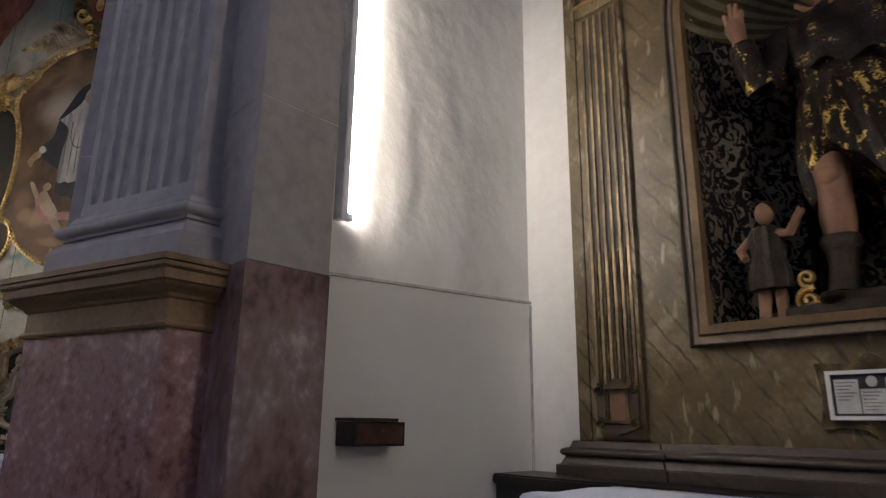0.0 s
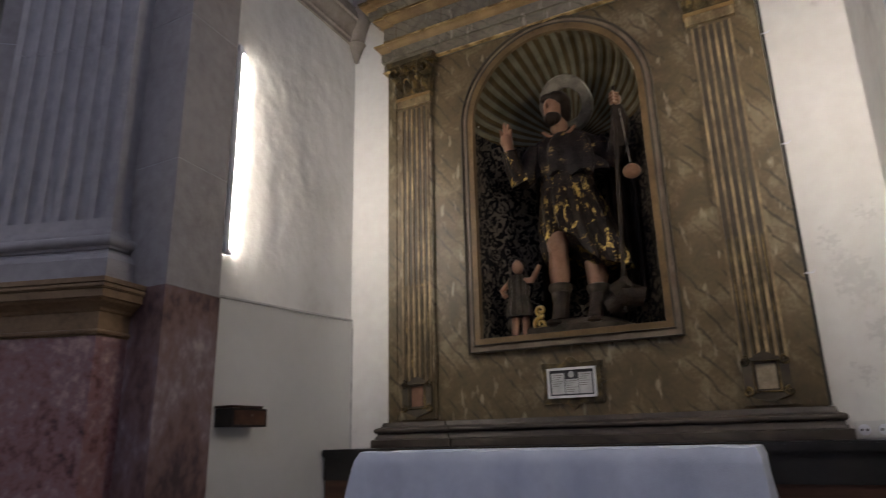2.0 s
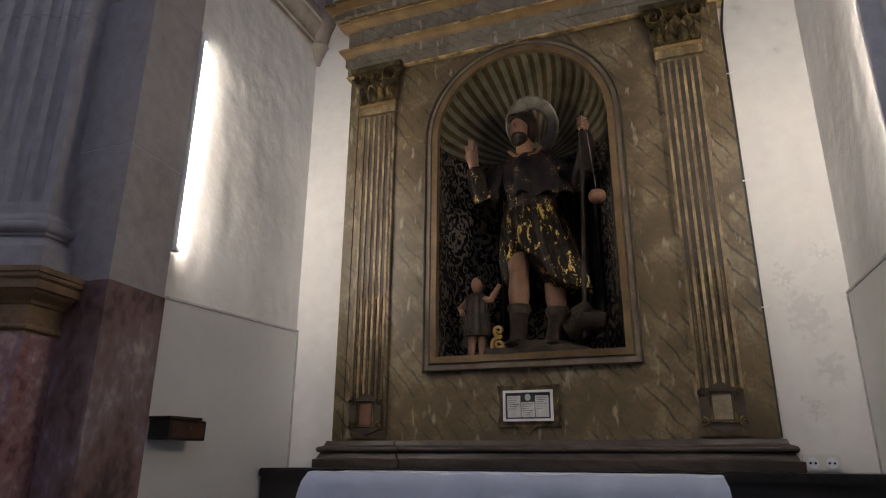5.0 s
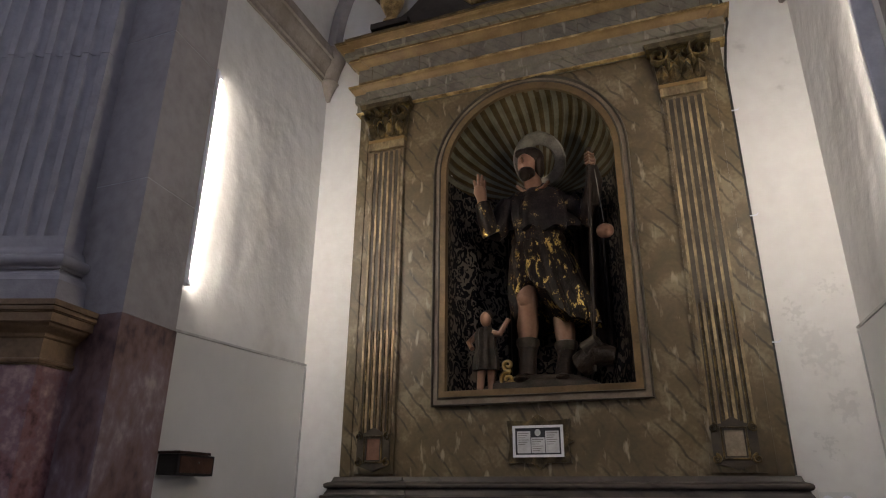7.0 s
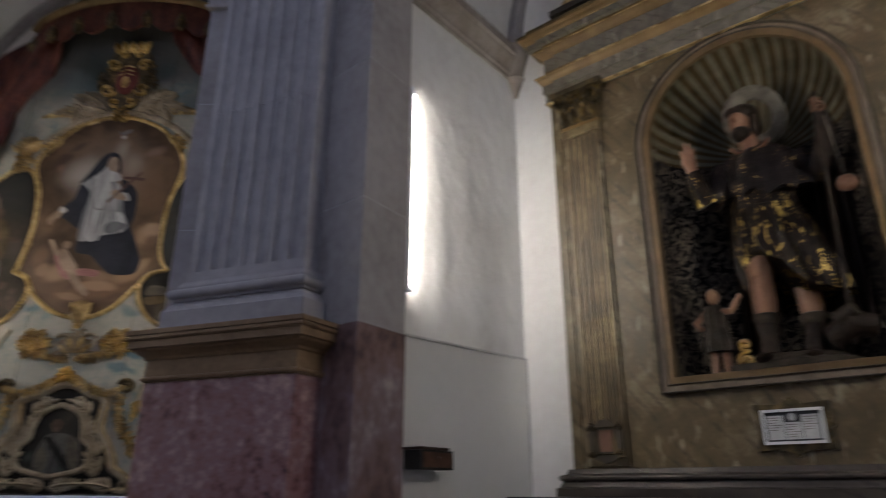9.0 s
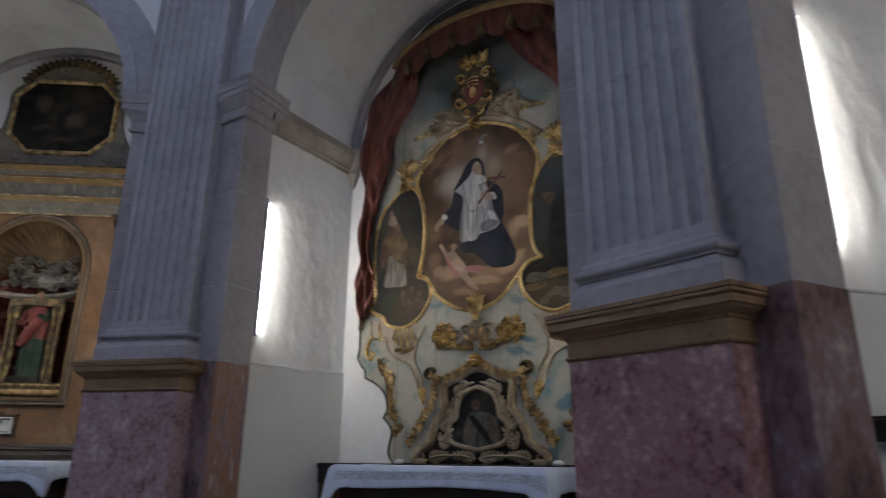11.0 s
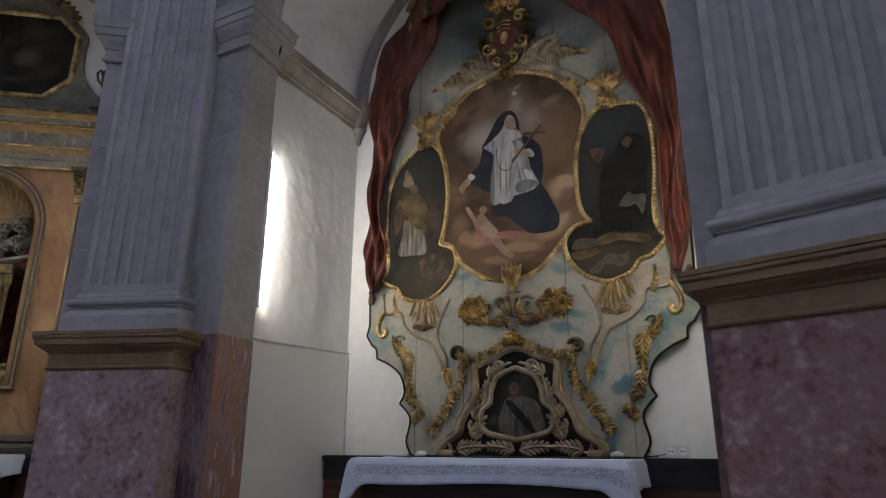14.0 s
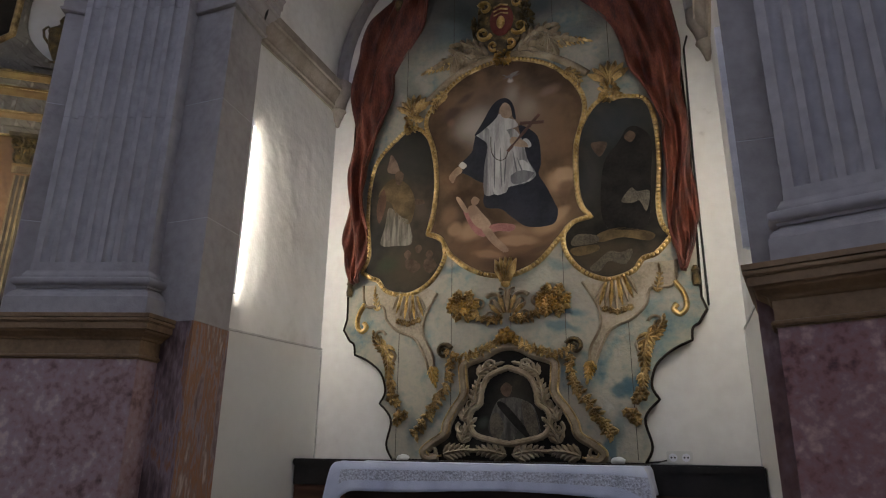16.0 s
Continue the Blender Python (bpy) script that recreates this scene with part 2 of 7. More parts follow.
RED_CLOTH = mat("red_painted_drapery", [(0.22, (0.0176, 0.0067, 0.0049)), (0.45, (0.0722, 0.0176, 0.0107)), (0.68, (0.1320, 0.0370, 0.0213)), (0.88, (0.1672, 0.0714, 0.0410))], 6, 0.5, 0.3, 22, stretch=(2, 2, 0.7), fine=0.4, detail=12)
UMBER = mat("umber_oil_paint", [(0.2, (0.0255, 0.0145, 0.0085)), (0.45, (0.0663, 0.0399, 0.0221)), (0.62, (0.1062, 0.0663, 0.0374)), (0.85, (0.1403, 0.0952, 0.0578))], 1.6, 0.55, 0.08, 60, fine=0.15, distort=0.8, spec=0.12)
NIGHT = mat("dark_oil_paint", [(0.2, (0.006, 0.006, 0.006)), (0.5, (0.018, 0.016, 0.013)), (0.85, (0.045, 0.035, 0.026))], 2.2, 0.6, 0.08, 60, fine=0.15, distort=0.8, spec=0.06)
P_WHITE = mat("grey_white_oil_paint", [(0.3, (0.2080, 0.2000, 0.1880)), (0.7, (0.3840, 0.3680, 0.3440))], 5, 0.35, 0.08, 60, stretch=(4, 1, 0.7))
P_HABIT = mat("grey_habit_oil_paint", [(0.3, (0.110, 0.108, 0.108)), (0.5, (0.205, 0.200, 0.192)), (0.7, (0.315, 0.305, 0.290))], 6, 0.4, 0.08, 60, stretch=(5, 1, 0.5), fine=0.2)
P_FOLD = mat("shaded_grey_oil_paint", [(0.3, (0.075, 0.074, 0.076)), (0.7, (0.135, 0.132, 0.130))], 6, 0.4, 0.08, 60, stretch=(4, 1, 0.6))
P_COPE = mat("dull_gold_oil_paint", [(0.3, (0.040, 0.027, 0.012)), (0.7, (0.100, 0.068, 0.032))], 9, 0.6, 0.1, 60, spec=0.12)
P_TERRA = mat("dull_red_oil_paint", [(0.3, (0.034, 0.016, 0.010)), (0.7, (0.078, 0.038, 0.024))], 9, 0.6, 0.1, 60, spec=0.12)
P_ALB = mat("dim_white_oil_paint", [(0.3, (0.060, 0.054, 0.044)), (0.5, (0.110, 0.098, 0.080)), (0.7, (0.175, 0.160, 0.132))], 8, 0.6, 0.1, 60, spec=0.12, stretch=(5, 1, 0.6))
P_GREY_ROBE = mat("dark_grey_robe_oil_paint", [(0.3, (0.026, 0.025, 0.023)), (0.5, (0.050, 0.048, 0.044)), (0.7, (0.092, 0.086, 0.078))], 9, 0.6, 0.1, 60, spec=0.12, stretch=(3, 1, 0.7))
P_MITRE = mat("dull_rose_oil_paint", [(0.3, (0.075, 0.048, 0.038)), (0.7, (0.160, 0.115, 0.085))], 12, 0.6, 0.1, 60, spec=0.12)
P_DIMFLESH = mat("dim_flesh_oil_paint", [(0.3, (0.0400, 0.0240, 0.0160)), (0.7, (0.0880, 0.0560, 0.0368))], 16, 0.6, 0.1, 60, spec=0.12)
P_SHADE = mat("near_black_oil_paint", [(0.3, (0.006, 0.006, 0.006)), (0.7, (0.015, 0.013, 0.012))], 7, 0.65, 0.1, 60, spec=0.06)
P_PAGE = mat("dim_page_oil_paint", [(0.3, (0.0357, 0.0306, 0.0229)), (0.7, (0.0978, 0.0833, 0.0629))], 12, 0.6, 0.1, 60, spec=0.12, fine=0.5)
P_BLACK = mat("black_oil_paint", [(0.3, (0.008, 0.009, 0.013)), (0.7, (0.018, 0.019, 0.026))], 5, 0.6, 0.08, 60, spec=0.2)
P_PINK = mat("rose_oil_paint", [(0.3, (0.165, 0.060, 0.052)), (0.7, (0.270, 0.125, 0.105))], 12, 0.35, 0.08, 60, fine=0.5)
P_DIM = mat("dim_brown_oil_paint", [(0.2, (0.022, 0.016, 0.012)), (0.8, (0.060, 0.044, 0.030))], 7, 0.6, 0.08, 60, spec=0.2)
P_FLESH = mat("ochre_oil_paint", [(0.3, (0.175, 0.115, 0.072)), (0.7, (0.300, 0.215, 0.145))], 9, 0.35, 0.08, 60)
S_ROBE = mat("dark_gilded_robe", [(0.40, (0.007, 0.005, 0.004)), (0.56, (0.018, 0.012, 0.009)), (0.63, (0.024, 0.016, 0.009)), (0.67, (0.62, 0.43, 0.12))], 17, 0.40, 0.25, 50, fine=0.35, spec=0.07, stretch=(1.5, 1.5, 0.55), distort=0.8, gilt=1)
S_CAPE = mat("dark_grey_cape", [(0.3, (0.006, 0.005, 0.005)), (0.62, (0.018, 0.013, 0.012)), (0.70, (0.040, 0.028, 0.018)), (0.74, (0.34, 0.24, 0.09))], 14, 0.45, 0.25, 50, fine=0.4, spec=0.06, gilt=1)
S_FLESH = mat("painted_flesh_tone", [(0.3, (0.135, 0.068, 0.040)), (0.7, (0.200, 0.112, 0.070))], 6, 0.4, 0.05, 60, spec=0.2)
S_HAIR = mat("dark_brown_paint", [(0.3, (0.0096, 0.0066, 0.0048)), (0.7, (0.024, 0.0156, 0.0108))], 12, 0.5, 0.3, 60, spec=0.10)
S_SILVER = mat("tarnished_silver", [(0.3, (0.10, 0.09, 0.072)), (0.7, (0.215, 0.195, 0.16))], 14, 0.45, 0.3, 80, metal=0.4)
S_GREY = mat("grey_brown_wood", [(0.3, (0.018, 0.014, 0.010)), (0.7, (0.042, 0.033, 0.024))], 9, 0.5, 0.2, 60, spec=0.08)
S_GREEN = mat("green_robe_paint", [(0.3, (0.012, 0.022, 0.015)), (0.7, (0.030, 0.046, 0.030))], 6, 0.5, 0.1, 60, spec=0.10)
S_RED = mat("red_robe_paint", [(0.3, (0.085, 0.020, 0.017)), (0.7, (0.16, 0.048, 0.038))], 6, 0.5, 0.1, 60, spec=0.10)
SHELL_A = mat("shell_rib_ochre", [(0.3, (0.042, 0.027, 0.010)), (0.7, (0.078, 0.052, 0.021))], 8, 0.5, 0.1, 50, spec=0.10)
SHELL_B = mat("shell_rib_grey_green", [(0.3, (0.088, 0.084, 0.058)), (0.7, (0.140, 0.132, 0.094))], 8, 0.5, 0.1, 50, spec=0.1)
DAMASK = mat("dark_damask", [(0.50, (0.0045, 0.0040, 0.0050)), (0.535, (0.011, 0.007, 0.007)), (0.565, (0.098, 0.082, 0.062))], 16, 0.5, 0.1, 50, fine=0.08, distort=3.0, detail=1, stretch=(1, 1, 0.75), spec=0.06)
RED_DAMASK = mat("red_niche_lining", [(0.42, (0.0638, 0.012, 0.0105)), (0.6, (0.101, 0.021, 0.0165)), (0.7, (0.188, 0.0975, 0.0375))], 12, 0.55, 0.1, 50, fine=0.1, spec=0.10)
PAPER = mat("white_printed_card", [(0.3, (0.42, 0.41, 0.39)), (0.7, (0.56, 0.55, 0.53))], 20, 0.6, 0.0)
INK = mat("black_ink", [(0.3, (0.02, 0.02, 0.02)), (0.7, (0.04, 0.04, 0.04))], 20, 0.6, 0.0)
TERRA = mat("terracotta_paint", [(0.3, (0.11, 0.052, 0.03)), (0.7, (0.19, 0.098, 0.06))], 12, 0.6, 0.1, 60)
MORTAR = mat("pale_lime_mortar", [(0.3, (0.46, 0.45, 0.45)), (0.7, (0.58, 0.57, 0.57))], 12, 0.85, 0.1, 60)
PLASTIC = mat("white_plastic", [(0.3, (0.62, 0.62, 0.60)), (0.7, (0.70, 0.70, 0.68))], 10, 0.35, 0.0)
CASING = mat("lamp_casing", [(0.3, (0.7200, 0.7360, 0.8000)), (0.7, (0.8800, 0.8960, 0.9600))], 10, 0.4, 0.0)
TUBE = mat("fluorescent_tube", [(0.3, (0.9, 0.9, 0.85)), (0.7, (0.9, 0.9, 0.85))], 5, 0.5, 0.0, emit=((1.0, 0.903, 0.760), 118.0))
# Weaker glow for one lamp, set lower to dim the wall beside it.
DIM_TUBE = mat("dim_fluorescent_tube", [(0.3, (0.9, 0.9, 0.85)), (0.7, (0.9, 0.9, 0.85))], 5, 0.5, 0.0, emit=((1.0, 0.903, 0.740), 72.0))
# Floor lies out of view; kept pale to bounce light onto lower parts.
FLOORING = mat("stone_floor", [(0.3, (0.26, 0.235, 0.215)), (0.7, (0.38, 0.35, 0.33))], 3, 0.4, 0.1, 40)
DOME = mat("dome_plaster", [(0.3, (0.45, 0.44, 0.43)), (0.7, (0.58, 0.57, 0.56))], 1.5, 0.85, 0.2, 10)
# Panes of unseen windows; their glow supplies the nave's daylight.
GLASS = mat("window_daylight", [(0.3, (0.8, 0.85, 0.9)), (0.7, (0.85, 0.9, 0.95))], 3, 0.3, 0.0, emit=((0.70, 0.752, 1.0), 4.5))
# Stronger glow for some added panes, to brighten the piers they face.
BRIGHT_GLASS = mat("bright_window_daylight", [(0.3, (0.8, 0.85, 0.9)), (0.7, (0.85, 0.9, 0.95))], 3, 0.3, 0.0, emit=((0.70, 0.752, 1.0), 7.2))


# ---- mesh helpers ----
BASES = {}


def thing(name, base, k, label, category, group="", kind=""):
    ob = new(name)
    ob.empty_display_size = 0.1
    ob.matrix_world = K(k) @ Matrix.Translation(base)
    BASES[ob.name] = Vector(base)
    return tagged(ob, label, category, group, kind)


def part(name, bm, material, parent=None, label="", smooth=False, k=0, kind=""):
    """Links a bmesh, built in chapel coordinates, as one mesh object under its parent."""
    base = BASES[parent.name] if parent else Vector()
    me = bpy.data.meshes.new(name)
    bmesh.ops.recalc_face_normals(bm, faces=bm.faces)
    bm.transform(Matrix.Translation(-base))
    bm.to_mesh(me)
    bm.free()
    for m in material if isinstance(material, (list, tuple)) else [material]:
        me.materials.append(m)
    if smooth:
        me.shade_smooth()
        me.set_sharp_from_angle(angle=radians(40))
    ob = new(name, me)
    if parent:
        ob.parent = parent
        BASES[ob.name] = base
    else:
        ob.matrix_world = K(k)
    return tagged(ob, label, kind=kind)


def box(bm, x0, x1, y0, y1, z0, z1, mi=0):
    v = [bm.verts.new((x, y, z)) for x in (x0, x1) for y in (y0, y1) for z in (z0, z1)]
    for f in ((0, 1, 3, 2), (4, 6, 7, 5), (0, 4, 5, 1), (2, 3, 7, 6), (0, 2, 6, 4), (1, 5, 7, 3)):
        bm.faces.new([v[i] for i in f]).material_index = mi
    return bm


def B():
    return bmesh.new()


def prism(bm, poly, z0, z1):
    """Upright prism over a plan outline."""
    lo, hi = [bm.verts.new((x, y, z0)) for x, y in poly], [bm.verts.new((x, y, z1)) for x, y in poly]
    n = len(poly)
    for i in range(n):
        bm.faces.new((lo[i], lo[(i + 1) % n], hi[(i + 1) % n], hi[i]))
    bm.faces.new(lo), bm.faces.new(hi)
    return bm


def plate(bm, outer, holes, y0, y1, mi=0):
    """Board in the x-z plane with an outline and holes, from depth y0 to y1."""
    rings = []
    for y in (y0, y1):
        edges = []
        ring = []
        for loop in (outer, *holes):
            vs = [bm.verts.new((x, y, z)) for x, z in loop]
            edges += [bm.edges.new((vs[i], vs[(i + 1) % len(vs)])) for i in range(len(vs))]
            ring.append(vs)
        for f in bmesh.ops.triangle_fill(bm, use_beauty=True, use_dissolve=False, edges=edges)["geom"]:
            if isinstance(f, bmesh.types.BMFace):
                f.material_index = mi
        rings.append(ring)
    for a, b in zip(*rings):
        for i in range(len(a)):
            j = (i + 1) % len(a)
            bm.faces.new((a[i], a[j], b[j], b[i])).material_index = mi
    return bm


def arch_loop(cx, r, zb, zs, n=28, rise=1.0):
    """Outline of a round-headed opening."""
    return [(cx - r, zb), (cx + r, zb)] + [(cx + r * math.cos(math.pi * i / n), zs + rise * r * math.sin(math.pi * i / n)) for i in range(n + 1)]


def moulding(bm, path, profile, closed=False):
    """Sweeps a profile of (out, z) along a plan path; out is to the right of the way."""
    n = len(path)
    rings = []
    for i, p in enumerate(path):
        dirs = []
        if i > 0 or closed:
            dirs.append((Vector(p) - Vector(path[i - 1])).normalized())
        if i < n - 1 or closed:
            dirs.append((Vector(path[(i + 1) % n]) - Vector(p)).normalized())
        ns = [Vector((d.y, -d.x)) for d in dirs]
        off = ns[0] if len(ns) == 1 else (ns[0] + ns[1]) / (1 + ns[0].dot(ns[1]))
        rings.append([bm.verts.new((p[0] + off.x * o, p[1] + off.y * o, z)) for o, z in profile])
    m = len(profile)
    for i in range(n if closed else n - 1):
        a, b = rings[i], rings[(i + 1) % n]
        for j in range(m):
            bm.faces.new((a[j], b[j], b[(j + 1) % m], a[(j + 1) % m]))
    if not closed:
        bm.faces.new(rings[0]), bm.faces.new(rings[-1])
    return bm


def ogee(z0, z1, o0, o1, n=7):
    """Points of an S-shaped moulding that leans out from o0 to o1."""
    return [(o0 + (o1 - o0) * (0.5 - 0.5 * math.cos(math.pi * i / n)), z0 + (z1 - z0) * i / n) for i in range(n + 1)]


def torus_out(z0, z1, o, r, n=6):
    return [(o + r * math.sin(math.pi * i / n), z0 + (z1 - z0) * (0.5 - 0.5 * math.cos(math.pi * i / n))) for i in range(n + 1)]


def ribbon(bm, pts, w, y, d, closed=True, seg=5, beads=0.0, taper=False):
    """A rounded frame bar along points of the x-z plane, standing d proud of y."""
    n = len(pts)
    rings = []
    for i, p in enumerate(pts):
        a = Vector(pts[(i - 1) % n] if closed or i else p)
        b = Vector(pts[(i + 1) % n] if closed or i < n - 1 else p)
        t = (b - a).normalized()
        s = Vector((t.y, -t.x))
        ww = w * (1 + beads * (i % 2)) * ((1 - 0.8 * i / n) if taper else 1)
        ring = []
        for j in range(seg + 1):
            u = math.pi * j / seg
            q = Vector(p) + s * (math.cos(u) * ww / 2)
            ring.append(bm.verts.new((q.x, y - math.sin(u) * d * (1 + beads * (i % 2)), q.y)))
        rings.append(ring)
    for i in range(n if closed else n - 1):
        a, b = rings[i], rings[(i + 1) % n]
        for j in range(seg):
            bm.faces.new((a[j], b[j], b[j + 1], a[j + 1]))
        bm.faces.new((a[seg], b[seg], b[0], a[0]))
    if not closed:
        bm.faces.new(rings[0]), bm.faces.new(rings[-1])
    return bm


def smooth_loop(pts, n=6, closed=True):
    """A Catmull-Rom curve; a point given as (x, z, 1) stays a sharp corner."""
    out = []
    m = len(pts)
    for i in range(m if closed else m - 1):
        p1, p2 = pts[i], pts[(i + 1) % m]
        p0, p3 = pts[(i - 1) % m] if closed or i else p1, pts[(i + 2) % m] if closed or i < m - 2 else p2
        if len(p1) > 2:
            p0 = p1
        if len(p2) > 2:
            p3 = p2
        for s in range(n):
            t = s / n
            c = [0.5 * (2 * p1[q] + (p2[q] - p0[q]) * t + (2 * p0[q] - 5 * p1[q] + 4 * p2[q] - p3[q]) * t * t + (3 * p1[q] - p0[q] - 3 * p2[q] + p3[q]) * t**3) for q in (0, 1)]
            out.append(tuple(c))
    if not closed:
        out.append(tuple(pts[-1][:2]))
    return out


def resample(loop, step):
    """The closed loop again, with points at even steps."""
    n = len(loop)
    out, carry = [], 0.0
    for i in range(n):
        a, b = Vector(loop[i]), Vector(loop[(i + 1) % n])
        d = (b - a).length
        while carry < d:
            out.append(tuple(a.lerp(b, carry / d)))
            carry += step
        carry -= d
    return out


def spiral(cx, cz, r, turns, start, hand=1, n=26, end=0.12):
    return [(cx + hand * r * (1 - (1 - end) * i / n) * math.cos(start + turns * 2 * math.pi * i / n), cz + r * (1 - (1 - end) * i / n) * math.sin(start + turns * 2 * math.pi * i / n)) for i in range(n + 1)]


def lathe(bm, cx, cy, prof, n=20, sy=1.0, mi=0, wobble=0.0, folds=9):
    """Turns a profile of (radius, z) about an upright axis; wobble cuts folds into it."""
    rings = []
    for r, z in prof:
        rings.append([bm.verts.new((cx + r * (1 + wobble * math.sin(folds * 2 * math.pi * i / n)) * math.cos(2 * math.pi * i / n), cy + sy * r * (1 + wobble * math.sin(folds * 2 * math.pi * i / n)) * math.sin(2 * math.pi * i / n), z)) for i in range(n)])
    for a, b in zip(rings, rings[1:]):
        for i in range(n):
            bm.faces.new((a[i], a[(i + 1) % n], b[(i + 1) % n], b[i])).material_index = mi
    bm.faces.new(rings[0]).material_index = mi
    bm.faces.new(rings[-1]).material_index = mi
    return bm


def limb(bm, pts, radii, n=10, mi=0):
    """A tapering round tube through points in space."""
    rings = []
    for i, p in enumerate(pts):
        t = (Vector(pts[min(i + 1, len(pts) - 1)]) - Vector(pts[max(i - 1, 0)])).normalized()
        a = t.orthogonal().normalized()
        b = t.cross(a)
        rings.append([bm.verts.new(Vector(p) + radii[i] * (math.cos(2 * math.pi * j / n) * a + math.sin(2 * math.pi * j / n) * b)) for j in range(n)])
    for q, r in zip(rings, rings[1:]):
        best = min(range(n), key=lambda s: (q[0].co - r[s].co).length)
        for j in range(n):
            bm.faces.new((q[j], q[(j + 1) % n], r[(j + 1 + best) % n], r[(j + best) % n])).material_index = mi
    bm.faces.new(rings[0]).material_index = mi
    bm.faces.new(rings[-1]).material_index = mi
    return bm


def ball(bm, c, r, mi=0, u=12, v=8):
    """An ellipsoid with radii r."""
    got = bmesh.ops.create_uvsphere(bm, u_segments=u, v_segments=v, radius=1, matrix=Matrix.Translation(c) @ Matrix.Diagonal((*r, 1)))
    for q in got["verts"]:
        for f in q.link_faces:
            f.material_index = mi
    return bm


def leaf(bm, x, z, y, length, width, angle, curl=0.02):
    """One carved acanthus leaf on a board, pointing along angle."""
    c, s = math.cos(angle), math.sin(angle)
    rows = []
    for i in range(6):
        t = i / 5
        w = width * (math.sin(math.pi * (0.12 + 0.84 * t)) ** 0.8) * (1 + 0.25 * (i % 2))
        h = curl * (0.5 + math.sin(math.pi * t))
        rows.append([bm.verts.new((x + c * length * t - s * w * q, y - h * (1.3 if q == 0 else 0.35) - 0.001, z + s * length * t + c * w * q)) for q in (-0.5, 0, 0.5)] + [bm.verts.new((x + c * length * t, y, z + s * length * t))])
    for a, b in zip(rows, rows[1:]):
        for j in (0, 1):
            bm.faces.new((a[j], b[j], b[j + 1], a[j + 1]))
        bm.faces.new((a[2], b[2], b[3], a[3])), bm.faces.new((a[3], b[3], b[0], a[0]))
    bm.faces.new(rows[0]), bm.faces.new(rows[-1])
    return bm


# ---- the church: floor, walls, vaults ----
W = 3.05
VX = 1.50
CH = (-1, 0, 1, 2, 3)

bm = B()
bmesh.ops.create_circle(bm, cap_ends=True, segments=64, radius=9.5, matrix=Matrix.Translation((MID_X, MID_Y, FLOOR_Z)))
tagged(part("floor", bm, FLOORING), "worn stone floor of the church", "floor", kind="structure")



def lean(bm):
    """The top of the wall lining falls a little towards the nave."""
    for v in bm.verts:
        if v.co.z > 1.5:
            v.co.z += 0.008 + 0.034 * v.co.y


